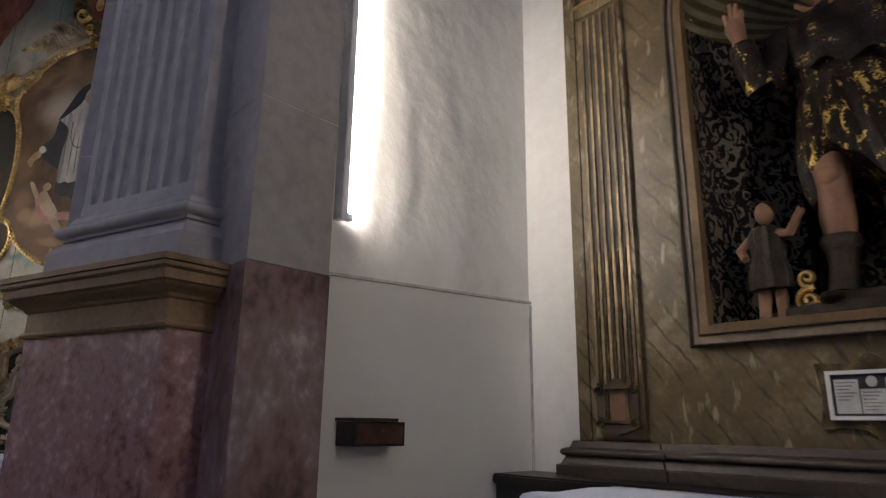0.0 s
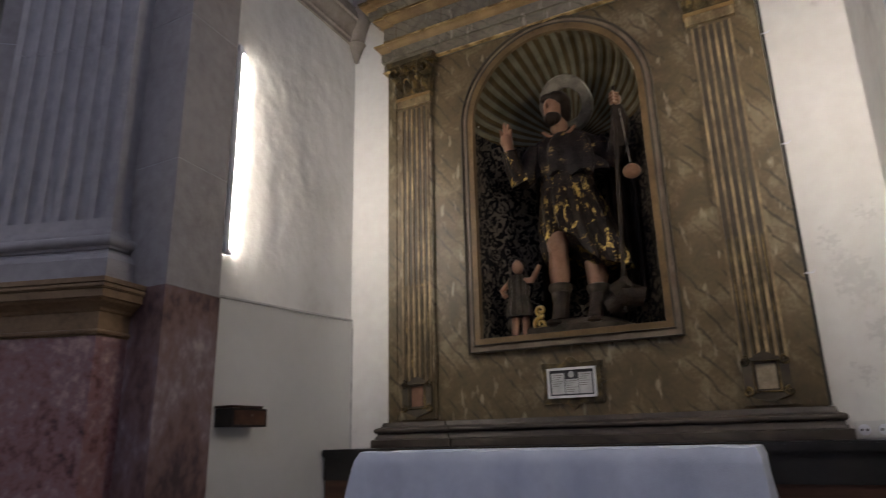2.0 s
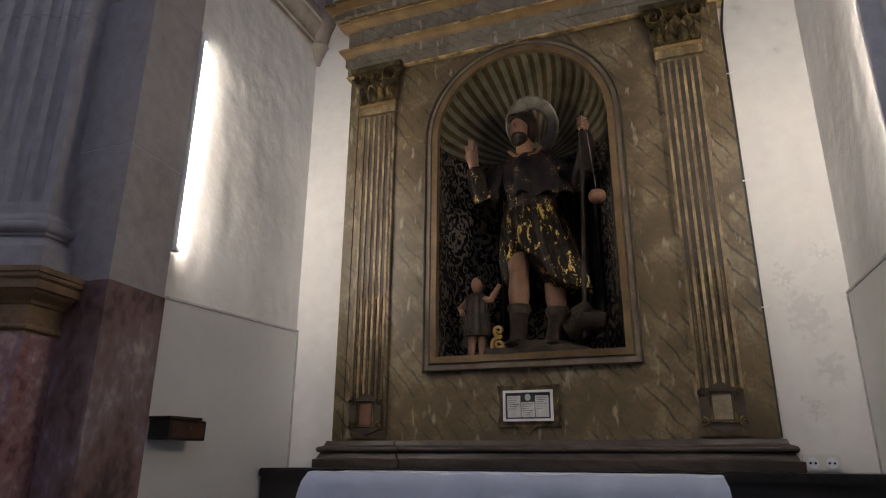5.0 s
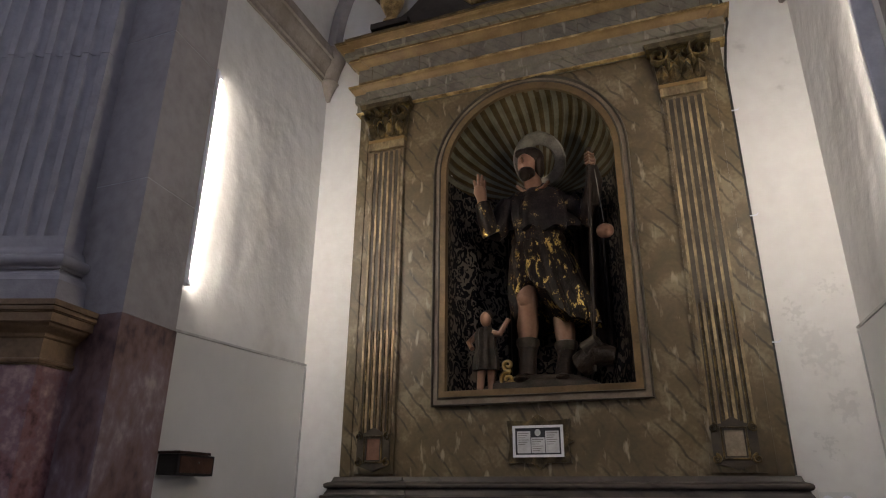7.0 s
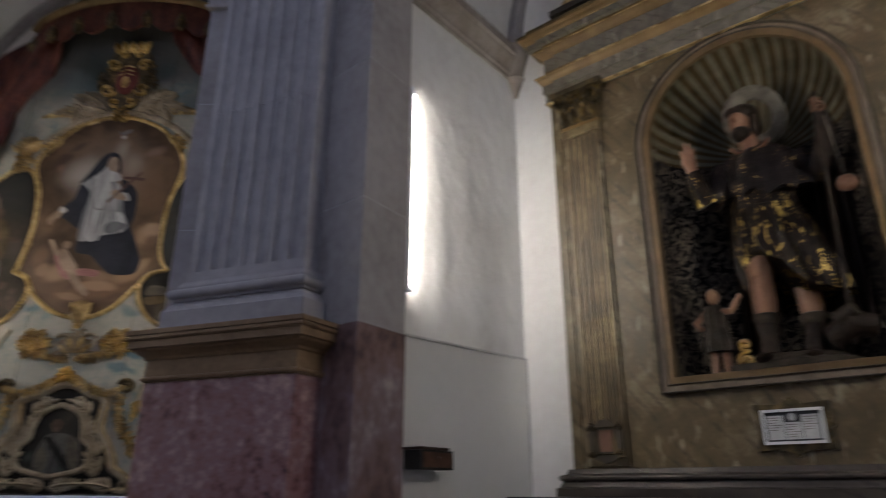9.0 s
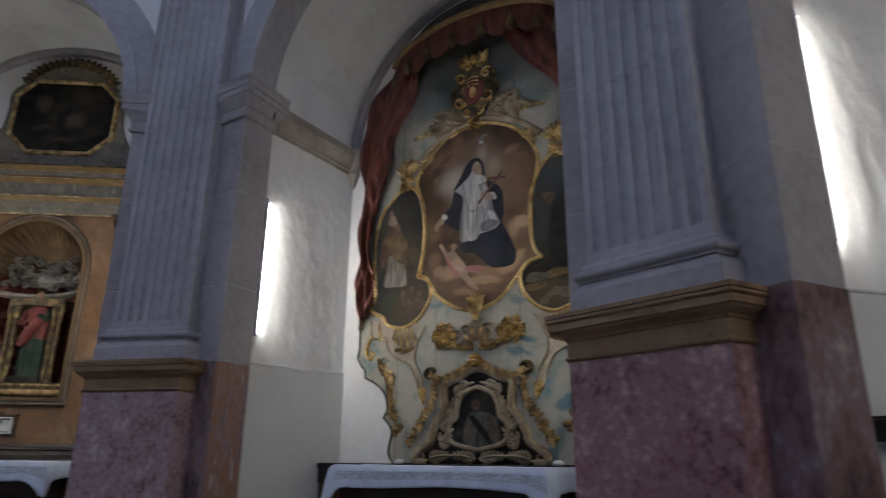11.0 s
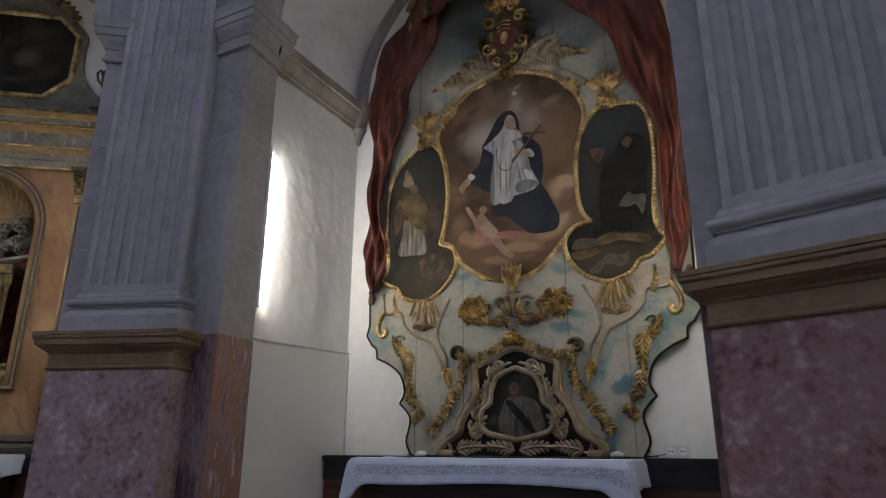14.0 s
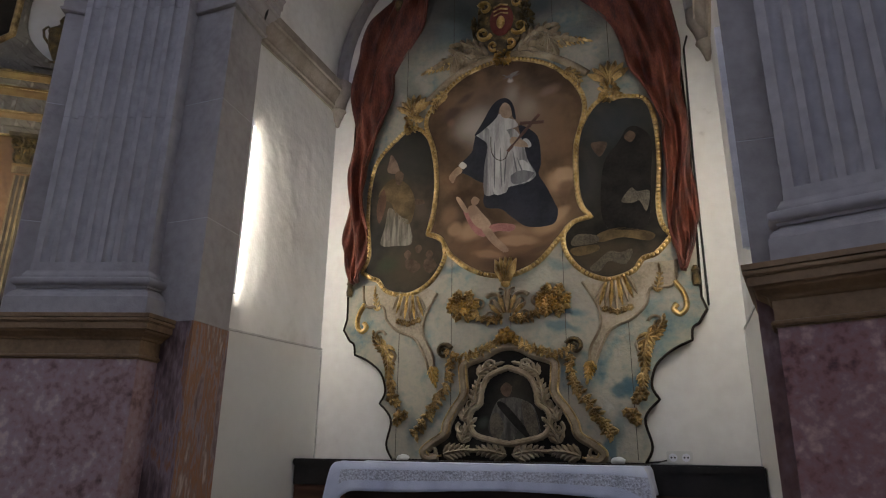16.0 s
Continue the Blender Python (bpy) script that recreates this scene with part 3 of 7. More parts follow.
for k in CH:
    holes = [arch_loop(1.495, 0.515, 1.62, 2.965)] if k in (0, 2) else []
    ob = part("wall_back", plate(B(), [(-0.3, FLOOR_Z), (W + 0.3, FLOOR_Z), (W + 0.3, 6.2), (-0.3, 6.2)], holes, 0, 0.3), STAIN_SPOTS if k == 0 else STAINED, k=k)
    tagged(ob, "white plastered back wall of a side chapel, slightly stained", "wall", kind="structure")
    for s in (0, 1):
        fx = (lambda x: W - x) if s else (lambda x: x)
        bm = B()
        # uneven plaster face over a straight wall body
        prism(bm, [(fx(-0.3), 0.0), (fx(-0.3), -1.275), (fx(-0.01), -1.275), (fx(-0.01), 0.0)], FLOOR_Z, 4.3)
        ny, nz = 44, 84
        grid = []
        for i in range(ny + 1):
            col = []
            for j in range(nz + 1):
                y, z = -1.275 * i / ny, 1.76 + 2.44 * j / nz
                d = 0.003 * noise.noise(Vector((y * 3.5, z * 2.4, 7 * k + s))) + 0.0042 * noise.noise(Vector((y * 9, z * 5, 3 + k))) + 0.0032 * noise.noise(Vector((y * 22, z * 12, 5 + s)))
                edge = min(1, min(i, ny - i) / 3, min(j, nz - j) / 3)
                col.append(bm.verts.new((fx(d * edge), y, z)))
            grid.append(col)
        for i in range(ny):
            for j in range(nz):
                bm.faces.new((grid[i][j], grid[i + 1][j], grid[i + 1][j + 1], grid[i][j + 1]))
        ob = part("wall_right" if s else "wall_left", bm, PLASTER, k=k, smooth=True)
        tagged(ob, "lumpy white plastered side wall of a chapel", "wall", kind="structure")
        a = sorted((fx(-0.004), fx(0.012)))
        bm = box(B(), *a, -1.27, -0.004, FLOOR_Z, 1.825)
        lean(bm)
        ob = part("wall_panel", bm, BOARD, k=k)
        tagged(ob, "smooth off-white painted wall lining", "wall panel", kind="structure")
        bm = B()
        box(bm, *sorted((fx(0.0), fx(0.019))), -1.27, -0.004, 1.826, 1.838)
        lean(bm)
        box(bm, *sorted((fx(0.011), fx(0.018))), -0.016, -0.002, FLOOR_Z, 1.825)
        tagged(part("trim", bm, PAPER, k=k), "thin beige batten on the wall lining", "trim", kind="structure")
        path = [(0, -1.27), (0, -0.001), (0.02, -0.001)] if not s else [(W - 0.02, -0.001), (W, -0.001), (W, -1.27)]
        prof = [(-0.01, 3.90), (0.018, 3.90), (0.018, 3.93), (0.03, 3.94)] + ogee(3.95, 4.06, 0.03, 0.085) + [(0.10, 4.065), (0.10, 4.12), (0.085, 4.125), (0.085, 4.16), (-0.01, 4.16)]
        tagged(part("cornice", moulding(B(), path, prof), IMPOST, k=k, smooth=True), "weathered stone cornice along the chapel wall", "cornice", kind="structure")
        co = lathe(B(), fx(0.03), -0.03, [(0.006, 3.755), (0.018, 3.765), (0.022, 3.79), (0.034, 3.83), (0.058, 3.89), (0.072, 3.905), (0.060, 3.93), (0.075, 4.0), (0.115, 4.09), (0.115, 4.17)], 14)
        tagged(part("corbel", co, IMPOST, k=k, smooth=True), "small moulded stone corbel in the corner", "corbel", kind="structure")
    # barrel vault and its rib
    bm = B()
    for r0, r1, y0, y1, zc in ((1.50, 1.72, 0.0, -1.30, 4.20),):
        n = 40
        sec = [(r0, y0), (r1, y0), (r1, y1), (r0, y1)]
        rings = [[bm.verts.new((VX + r * math.cos(math.pi * i / n), y, zc + r * math.sin(math.pi * i / n))) for r, y in sec] for i in range(n + 1)]
        for a, b in zip(rings, rings[1:]):
            for j in range(4):
                bm.faces.new((a[j], b[j], b[(j + 1) % 4], a[(j + 1) % 4]))
        bm.faces.new(rings[0]), bm.faces.new(rings[-1])
    tagged(part("ceiling", bm, PLASTER, k=k, smooth=True), "white plastered barrel vault of a chapel", "ceiling", kind="structure")
    for name, sec, zc, mt, lab in (
        ("arch_rib", [(1.505, 0), (1.405, 0), (1.405, -0.05), (1.42, -0.07), (1.47, -0.07), (1.505, -0.05)], 4.20, STONE_WARM, "grey stone rib round the lunette"),
        ("arch", [(1.316, -1.62), (1.365, -1.29), (1.66, -1.29), (1.66, -1.60), (1.43, -1.60), (1.43, -1.62)], 4.14, STONE, "grey stone chapel arch"),
    ):
        bm = B()
        n = 40
        rings = [[bm.verts.new((VX + r * math.cos(math.pi * i / n), y, zc + r * math.sin(math.pi * i / n))) for r, y in sec] for i in range(n + 1)]
        for a, b in zip(rings, rings[1:]):
            for j in range(len(sec)):
                bm.faces.new((a[j], b[j], b[(j + 1) % len(sec)], a[(j + 1) % len(sec)]))
        bm.faces.new(rings[0]), bm.faces.new(rings[-1])
        tagged(part(name, bm, mt, k=k, smooth=True), lab, "arch", kind="structure")
    arc = [(VX + 1.60 * math.cos(math.pi - math.pi * i / 32), 4.14 + 1.60 * math.sin(math.pi * i / 32)) for i in range(33)]
    ob = part("wall_nave", plate(B(), [(MID_X - 2.0, 4.14)] + arc + [(MID_X + 2.0, 4.14), (MID_X + 2.0, 7.2), (MID_X - 2.0, 7.2)], [], -1.58, -1.31), PLASTER, k=k)
    tagged(ob, "unseen plain wall added to close the nave over the chapel arch", "wall", kind="structure")
# Unseen plain walls, added to close the rest of the nave to light.
for k in range(4, 9):
    ob = part("wall_nave", plate(B(), [(MID_X - 2.05, FLOOR_Z), (MID_X + 2.05, FLOOR_Z), (MID_X + 2.05, 7.2), (MID_X - 2.05, 7.2)], [], -1.58, -1.31), PLASTER, k=k)
    tagged(ob, "unseen plain wall added to close the nave", "wall", kind="structure")
# Unseen drum with windows, added as the source of daylight.
for k in range(-1, 9):
    c = MID_X
    ob = part("wall_drum", plate(B(), [(c - 2.08, 7.2), (c + 2.08, 7.2), (c + 2.08, 10.6), (c - 2.08, 10.6)], [arch_loop(c, 0.62, 7.8, 9.3)], -1.6, -1.35), DOME, k=k)
    tagged(ob, "unseen drum wall added over the nave, with a round-headed window", "wall", kind="structure")
    ob = part("window_" + str(k + 2), plate(B(), arch_loop(c, 0.66, 7.75, 9.3), [], -1.33, -1.32), BRIGHT_GLASS if k >= 6 else GLASS, k=k)
    tagged(ob, "unseen church window added to light the nave with daylight", "window", kind="structure")
# Unseen dome, added to close the nave from above.
bm = B()
prof = [(6.75 * math.cos(math.pi / 2 * i / 12), 10.6 + 4.2 * math.sin(math.pi / 2 * i / 12)) for i in range(12)] + [(0.01, 14.8)]
rings = [[bm.verts.new((MID_X + r * math.cos(2 * math.pi * j / 40), MID_Y + r * math.sin(2 * math.pi * j / 40), z)) for j in range(40)] for r, z in prof]
for a, b in zip(rings, rings[1:]):
    for j in range(40):
        bm.faces.new((a[j], a[(j + 1) % 40], b[(j + 1) % 40], b[j]))
tagged(part("ceiling_dome", bm, DOME, smooth=True), "unseen dome added to close the nave above", "ceiling", kind="structure")


# ---- piers between the chapels ----
FLARE = 0.19
PX = MID_X + 0.022


def wedge(h, yf, yb):
    """Plan of a block whose sides run parallel to the chapels on either hand."""
    e = h + FLARE * (yb - yf)
    return [(PX - e, yb), (PX - h, yf), (PX + h, yf), (PX + e, yb)]


def fluted_block(z0, z1, hw, yf, yb, flutes=7):
    """A block of the shaft with round flutes cut into its front."""
    pitch = 2 * hw / (flutes + 0.55)
    fw = pitch * 0.66
    w = wedge(hw, yf, yb)
    pts = w[:2]
    for i in range(flutes):
        cx = PX - hw + pitch * (i + 0.775)
        pts += [(cx - fw / 2 * math.cos(math.pi * j / 8), yf + fw * 0.42 * math.sin(math.pi * j / 8)) for j in range(9)]
    return prism(B(), pts + w[2:], z0, z1)


def pier(k):
    X = MID_X
    p = thing("pier", (X, -1.4, FLOOR_Z), k, "grey stone pier with a fluted pilaster on a red marble pedestal", "pier", "piers between the chapels")
    part("pedestal_die", prism(B(), wedge(0.41, -1.612, -1.05), FLOOR_Z, 1.56), RED_MARBLE if k < 1 else PALE_RED_MARBLE, p, "red marble die" if k < 1 else "paler red marble die")
    prof = [(-0.02, 1.525), (0.006, 1.525)] + torus_out(1.53, 1.552, 0.004, 0.014, 4) + [(0.004, 1.556), (0.004, 1.625), (0.012, 1.63)] + ogee(1.632, 1.672, 0.014, 0.060) + [(0.076, 1.675), (0.076, 1.708), (0.083, 1.710)] + torus_out(1.712, 1.732, 0.081, 0.008, 4) + [(0.090, 1.734), (0.090, 1.755), (-0.02, 1.755)]
    part("pedestal_cornice", moulding(B(), wedge(0.41, -1.612, -1.15), prof), BUFF, p, "buff stone moulded cornice", smooth=True)
    path = wedge(0.352, -1.53, -1.15)
    prof = [(-0.02, 1.755), (0.062, 1.755), (0.062, 1.868), (0.056, 1.874), (0.050, 1.89)] + ogee(1.892, 1.925, 0.046, 0.014)
    part("plinth", moulding(B(), path, prof + [(-0.02, 1.925)]), STONE, p, smooth=True)
    prof = [(-0.02, 1.925), (0.024, 1.925), (0.026, 1.935)] + torus_out(1.937, 1.985, 0.026, 0.028, 6) + [(0.016, 1.988), (0.016, 2.0)] + ogee(2.0, 2.03, 0.014, 0.0, 4) + [(-0.02, 2.03)]
    part("base_moulding", moulding(B(), path, prof), STONE, p, smooth=True)
    part("shaft_foot", prism(B(), wedge(0.342, -1.515, -1.15), 2.03, 2.085), STONE, p)
    z = 2.085
    for h in (0.93, 0.80, 0.98, 0.85, 0.95, 0.70):
        part("shaft_block", fluted_block(z, z + h - 0.003, 0.34, -1.512, -1.15), STONE, p, smooth=True)
        z += h

    def jamb(sx, z0, z1, g=0.0):
        if sx > 0:
            pts = [(0.33, -1.405 + g), (0.665 - g * 0.4, -1.52 + g), (0.742 - g, -1.185), (0.61, -1.14), (0.45, -1.0), (0.25, -1.0)]
        else:
            pts = [(0.25, -1.405 + g), (0.475 - g * 0.4, -1.485 + g), (0.53 - g, -1.145), (0.40, -1.10), (0.40, -1.0), (0.20, -1.0)]
        return prism(B(), [(X + sx * u, y) for u, y in pts], z0, z1)

    for sx in (-1, 1):
        part("jamb_plinth", jamb(sx, FLOOR_Z, 1.752), RED_JAMB if k < 1 else STREAKED_JAMB, p, "brown-red marble lower jamb")
        z = 1.755
        for h in (0.602, 0.78, 0.72):
            part("jamb_block", jamb(sx, z, z + h - 0.006, 0.006), STONE_WARM, p)
            z += h
        part("jamb_core", jamb(sx, 1.755, 3.86, 0.009), MORTAR, p, "pale mortar joints")
        pts = [(0.36, -1.415), (0.665, -1.52), (0.742, -1.185), (0.68, -1.165)] if sx > 0 else [(0.29, -1.415), (0.475, -1.485), (0.53, -1.145), (0.47, -1.12)]
        path = [(X + sx * u, y) for u, y in pts]
        if sx < 0:
            path = path[::-1]
        prof = [(-0.02, 3.80), (0.014, 3.80)] + torus_out(3.802, 3.83, 0.012, 0.012, 4) + [(0.012, 3.832), (0.012, 3.90), (0.022, 3.905)] + ogee(3.906, 3.99, 0.022, 0.065) + [(0.076, 3.995), (0.076, 4.05), (0.086, 4.055), (0.086, 4.10)] + ogee(4.10, 4.14, 0.086, 0.098, 3) + [(-0.02, 4.14)]
        part("impost", moulding(B(), path, prof), STONE_WARM, p, "moulded stone impost", smooth=True)
        part("upper_jamb", jamb(sx, 3.86, 4.142, 0.02), STONE_WARM, p)
        box_pts = [(0.25, -1.355), (0.45, -1.43), (0.45, -1.0), (0.25, -1.0)]
        part("spandrel_stone", prism(B(), [(X + sx * u, y) for u, y in box_pts], 4.142, 7.2), STONE_WARM, p)
    return p


for k in (-0.5, 0.5, 1.5, 2.5):
    pier(k)


# ---- lamps ----
def lamp(k, side):
    fx = (lambda x: W - x) if side else (lambda x: x)
    t = thing("wall_lamp", (fx(0.0), -1.17, 2.63), k, "lit upright fluorescent batten lamp on the chapel wall", "lamp", "chapel lamps")
    bm = box(B(), *sorted((fx(0.001), fx(0.066))), -1.190, -1.160, 2.02, 3.24)
    bmesh.ops.bevel(bm, geom=bm.edges[:], offset=0.003, segments=2, affect="EDGES")
    part("casing", bm, CASING, t, "grey-white metal casing")
    tb = B()
    limb(tb, [(fx(0.030), -1.140, 2.045), (fx(0.030), -1.140, 3.215)], [0.013, 0.013], 12)
    part("tube", tb, TUBE if (k, side) != (1, 1) else DIM_TUBE, t, "glowing warm-white tube", smooth=True)
    for z in (2.038, 3.222):
        part("end_cap", box(B(), *sorted((fx(0.012), fx(0.048))), -1.161, -1.124, z - 0.013, z + 0.012), CASING, t)


for k in (0, 1, 2):
    for side in (0, 1):
        lamp(k, side)


# ---- altars ----
def cloth_mesh(x0, x1, y0, y1, z, drop, seed, hem=0.0):
    """A cloth over the altar: flat top and rippled sides that hang in folds."""
    rnd = random.Random(seed)
    bm = B()
    path = []
    n = 60
    for i in range(14):
        path.append((x0, y1 + (y0 - y1) * i / 13, -1, 0))
    for i in range(1, n):
        path.append((x0 + (x1 - x0) * i / n, y0, 0, -1))
    for i in range(14):
        path.append((x1, y0 + (y1 - y0) * i / 13, 1, 0))
    ph = [rnd.uniform(0, 6.28) for _ in range(4)]
    rings = []
    for lv in range(9):
        t = lv / 8
        ring = []
        for i, (x, y, nx, ny) in enumerate(path):
            corner = math.exp(-((i - 13) / 2.5) ** 2) + math.exp(-((i - 13 - n) / 2.5) ** 2)
            rip = (0.013 * math.sin(i * 0.55 + ph[0]) + 0.010 * math.sin(i * 1.3 + ph[1]) + 0.004 * math.sin(i * 0.2 + ph[2])) * t + 0.012 * t
            sag = 0.003 * math.sin(i * 0.9 + ph[3]) + 0.006 * noise.noise(Vector((i * 0.3, seed, 0)))
            dz = (drop + 0.012 * math.sin(i * 0.12 + ph[2])) * t + 0.14 * corner * t * t
            o = rip + 0.035 * corner * t + (0.006 if lv else -0.004)
            ox = nx + (1 if corner > 0.1 and i > 40 else -1 if corner > 0.1 else 0) * (nx == 0) * corner
            ring.append(bm.verts.new((x + ox * o, y + (ny if ny else -corner) * o, z - dz - (0.004 if lv == 1 else 0) + (sag if lv == 0 else 0))))
        rings.append(ring)
    for li, (a, b) in enumerate(zip(rings, rings[1:])):
        for i in range(len(path) - 1):
            bm.faces.new((a[i], a[i + 1], b[i + 1], b[i])).material_index = 1 if hem and li in (2, 3, 4) and 14 < i < 13 + n else 0
    # top, with slight creases
    L = len(path)
    rows = [[rings[0][i]] + [bm.verts.new((x0 + (x1 - x0) * j / 12, path[i][1], z + 0.003 * noise.noise(Vector((j * 1.7, i * 1.1, seed))))) for j in range(1, 12)] + [rings[0][L - 1 - i]] for i in range(14)]
    front = rings[0][13:L - 13]
    for a, b in zip(rows[:12], rows[1:13]):
        for j in range(12):
            bm.faces.new((a[j], b[j], b[j + 1], a[j + 1]))
    for j in range(12):
        seg = front[j * 5:(j + 1) * 5 + 1]
        bm.faces.new([rows[12][j]] + seg + [rows[12][j + 1]])
    return bm


def altar(k, x0, x1, drop, lace, seed):
    a = thing("altar", ((x0 + x1) / 2, -0.55, FLOOR_Z), k, "dark wooden altar table under a white cloth", "altar", "altars")
    part("body", box(B(), x0 + 0.06, x1 - 0.06, -0.78, -0.31, FLOOR_Z, 0.96), DARK_WOOD, a)
    part("table_slab", box(B(), x0 + 0.01, x1 - 0.01, -0.81, -0.305, 0.96, 1.012), DARK_WOOD, a)
    for i in range(3):
        w = (x1 - x0 - 0.3) / 3
        xa = x0 + 0.11 + i * (w + 0.04)
        part("front_panel", box(B(), xa, xa + w, -0.795, -0.78, 0.0, 0.66), BROWN_WOOD, a)
    c = thing("altar_cloth", ((x0 + x1) / 2, -0.55, 1.013), k, "white linen altar cloth with a lace band" if lace else "plain white linen altar cloth hanging over the altar", "cloth", "altar cloths")
    ob = part("linen", cloth_mesh(x0, x1, -0.825, -0.30, 1.02, drop, seed, hem=lace), [LINEN, LACE], c, smooth=True)
    so = ob.modifiers.new("thickness", "SOLIDIFY")
    so.thickness, so.offset = 0.003, 1
    g = thing("gradine", (W / 2, -0.15, FLOOR_Z), k, "dark wooden bench with a black top behind the altar", "bench", "benches behind the altars")
    part("front_board", box(B(), 0.03, W - 0.03, -0.27, -0.004, FLOOR_Z, 0.93), BROWN_WOOD, g)
    part("frieze_board", box(B(), 0.026, W - 0.026, -0.28, -0.004, 0.86, 0.985), BLACK, g)
    bm = box(B(), 0.018, W - 0.018, -0.30, -0.004, 0.985, 1.03)
    bmesh.ops.bevel(bm, geom=bm.edges[:], offset=0.008, segments=2, affect="EDGES")
    part("top_board", bm, BLACK, g)


altar(0, 0.655, 2.375, 0.235, 0, 3)
altar(1, 0.655, 2.43, 0.145, 1, 5)
altar(2, 0.55, 2.37, 0.155, 1, 8)


# ---- marbled retables with a niche (chapels 0 and 2) ----
def volute(bm, cx, cz, r, y, hand, d=0.03, w=0.028):
    ribbon(bm, spiral(cx, cz, r, 1.6, math.pi / 2, hand), w, y, d, closed=False, taper=True)
    return bm


OCTO_PAINT = painted("dark_octagon_oil_paint", NIGHT, (1.495, 1.03), [
    (1.25, 4.92, 0.13, 0.17, 0.2, (0.070, 0.056, 0.042), 0.8, 0.8), (1.62, 4.72, 0.17, 0.14, 0.4, (0.085, 0.068, 0.050), 0.7, 0.8),
    (1.30, 4.62, 0.16, 0.06, 0.1, (0.060, 0.048, 0.034), 0.9, 0.7), (1.52, 4.48, 0.26, 0.06, 0.0, (0.055, 0.043, 0.030), 0.9, 0.7),
    (1.70, 5.02, 0.14, 0.10, -0.5, (0.040, 0.036, 0.034), 0.9, 0.7)])


def retable(k, marble, frieze, shell):
    C = 1.495
    r = thing("retable", (C, -0.06, 1.03), k, "olive marbled wooden altarpiece with fluted pilasters and an arched niche" if shell else "ochre marbled wooden altarpiece with fluted pilasters and an arched niche", "altarpiece", "marbled altarpieces")
    hole = arch_loop(C, 0.52, 1.615, 2.965)
    part("panel", plate(B(), [(0.335, 1.15), (2.655, 1.15), (2.655, 3.68), (0.335, 3.68)], [hole], -0.06, -0.004), marble, r)
    for x0, x1 in ((0.335, 0.40), (2.59, 2.655)):
        part("edge_strip", box(B(), x0, x1, -0.066, -0.058, 1.18, 3.6), BROWN if not shell else marble, r)
    # base
    prof = [(-0.02, 1.032), (0.075, 1.032), (0.075, 1.075), (0.06, 1.08)] + ogee(1.082, 1.11, 0.058, 0.045, 4) + torus_out(1.112, 1.145, 0.045, 0.018, 5) + [(0.03, 1.15), (0.02, 1.175), (-0.02, 1.175)]
    path = [(0.335, 0.0), (0.335, -0.07), (0.39, -0.07), (0.39, -0.085), (0.72, -0.085), (0.72, -0.07), (2.27, -0.07), (2.27, -0.085), (2.60, -0.085), (2.60, -0.07), (2.655, -0.07), (2.655, 0.0)]
    part("base", moulding(B(), path, prof), DARK_STONE, r, "dark marbled base moulding", smooth=True)
    # niche frame in two steps
    part("niche_frame", plate(B(), arch_loop(C, 0.592, 1.545, 2.975), [arch_loop(C, 0.545, 1.595, 2.972)], -0.085, -0.055), TAN, r, "tan outer moulding")
    part("niche_inner_frame", plate(B(), arch_loop(C, 0.555, 1.585, 2.972), [arch_loop(C, 0.515, 1.62, 2.965)], -0.095, -0.05), FRAME_OCHRE, r, "ochre inner moulding")
    for rr, zb in ((0.592, 1.545), (0.555, 1.585)):
        lp = [(C - rr, zb)] + [(C + rr, zb)] + arch_loop(C, rr, zb, 2.972)[2:]
        part("niche_bead", ribbon(B(), lp, 0.017, -0.086, 0.014, seg=4), GROOVE, r, "dark bead")
    # entablature
    eb = [(0.31, 0.0), (0.31, -0.082), (0.40, -0.082), (0.40, -0.10), (2.59, -0.10), (2.59, -0.082), (2.68, -0.082), (2.68, 0.0)]
    part("architrave", moulding(B(), eb, [(-0.05, 3.562), (0.0, 3.562), (0.0, 3.632), (-0.004, 3.634), (-0.004, 3.640), (0.014, 3.642), (0.014, 3.704), (-0.05, 3.706)]), frieze, r)
    part("architrave_bead", moulding(B(), eb, [(-0.02, 3.556), (0.004, 3.556), (0.007, 3.562), (0.004, 3.568), (-0.02, 3.568)]), OLD_GOLD, r)
    part("architrave_band", moulding(B(), eb, [(-0.02, 3.704), (0.016, 3.704)] + ogee(3.708, 3.745, 0.018, 0.044, 5) + [(0.050, 3.748), (0.050, 3.764), (-0.02, 3.768)]), OCHRE, r, "ochre and gilt moulding", smooth=True)
    part("architrave_gilding", moulding(B(), eb, [(0.0, 3.749), (0.0525, 3.749), (0.0535, 3.756), (0.0525, 3.7625), (0.0, 3.7625)]), OLD_GOLD, r)
    part("frieze", moulding(B(), eb, [(-0.05, 3.766), (0.002, 3.766), (0.002, 3.92), (-0.05, 3.92)]), frieze, r)
    for i in range(7):
        x = 0.42 + i * 0.36
        part("frieze_joint", box(B(), x, x + 0.004, -0.1035, -0.06, 3.772, 3.915), BROWN, r)
    part("bed_moulding", moulding(B(), eb, [(-0.05, 3.918), (0.010, 3.918)] + ogee(3.920, 3.958, 0.012, 0.052, 6) + [(0.056, 3.960), (0.056, 3.985), (-0.05, 3.987)]), OCHRE, r, "ochre bed moulding", smooth=True)
    part("bed_gilding", moulding(B(), eb, [(0.0, 3.962), (0.0585, 3.962), (0.0595, 3.968), (0.0, 3.970)]), OLD_GOLD, r)
    part("cornice", moulding(B(), eb, [(-0.05, 3.986), (0.084, 3.986), (0.084, 4.034), (-0.05, 4.036)]), frieze, r, "grey marbled cornice face")
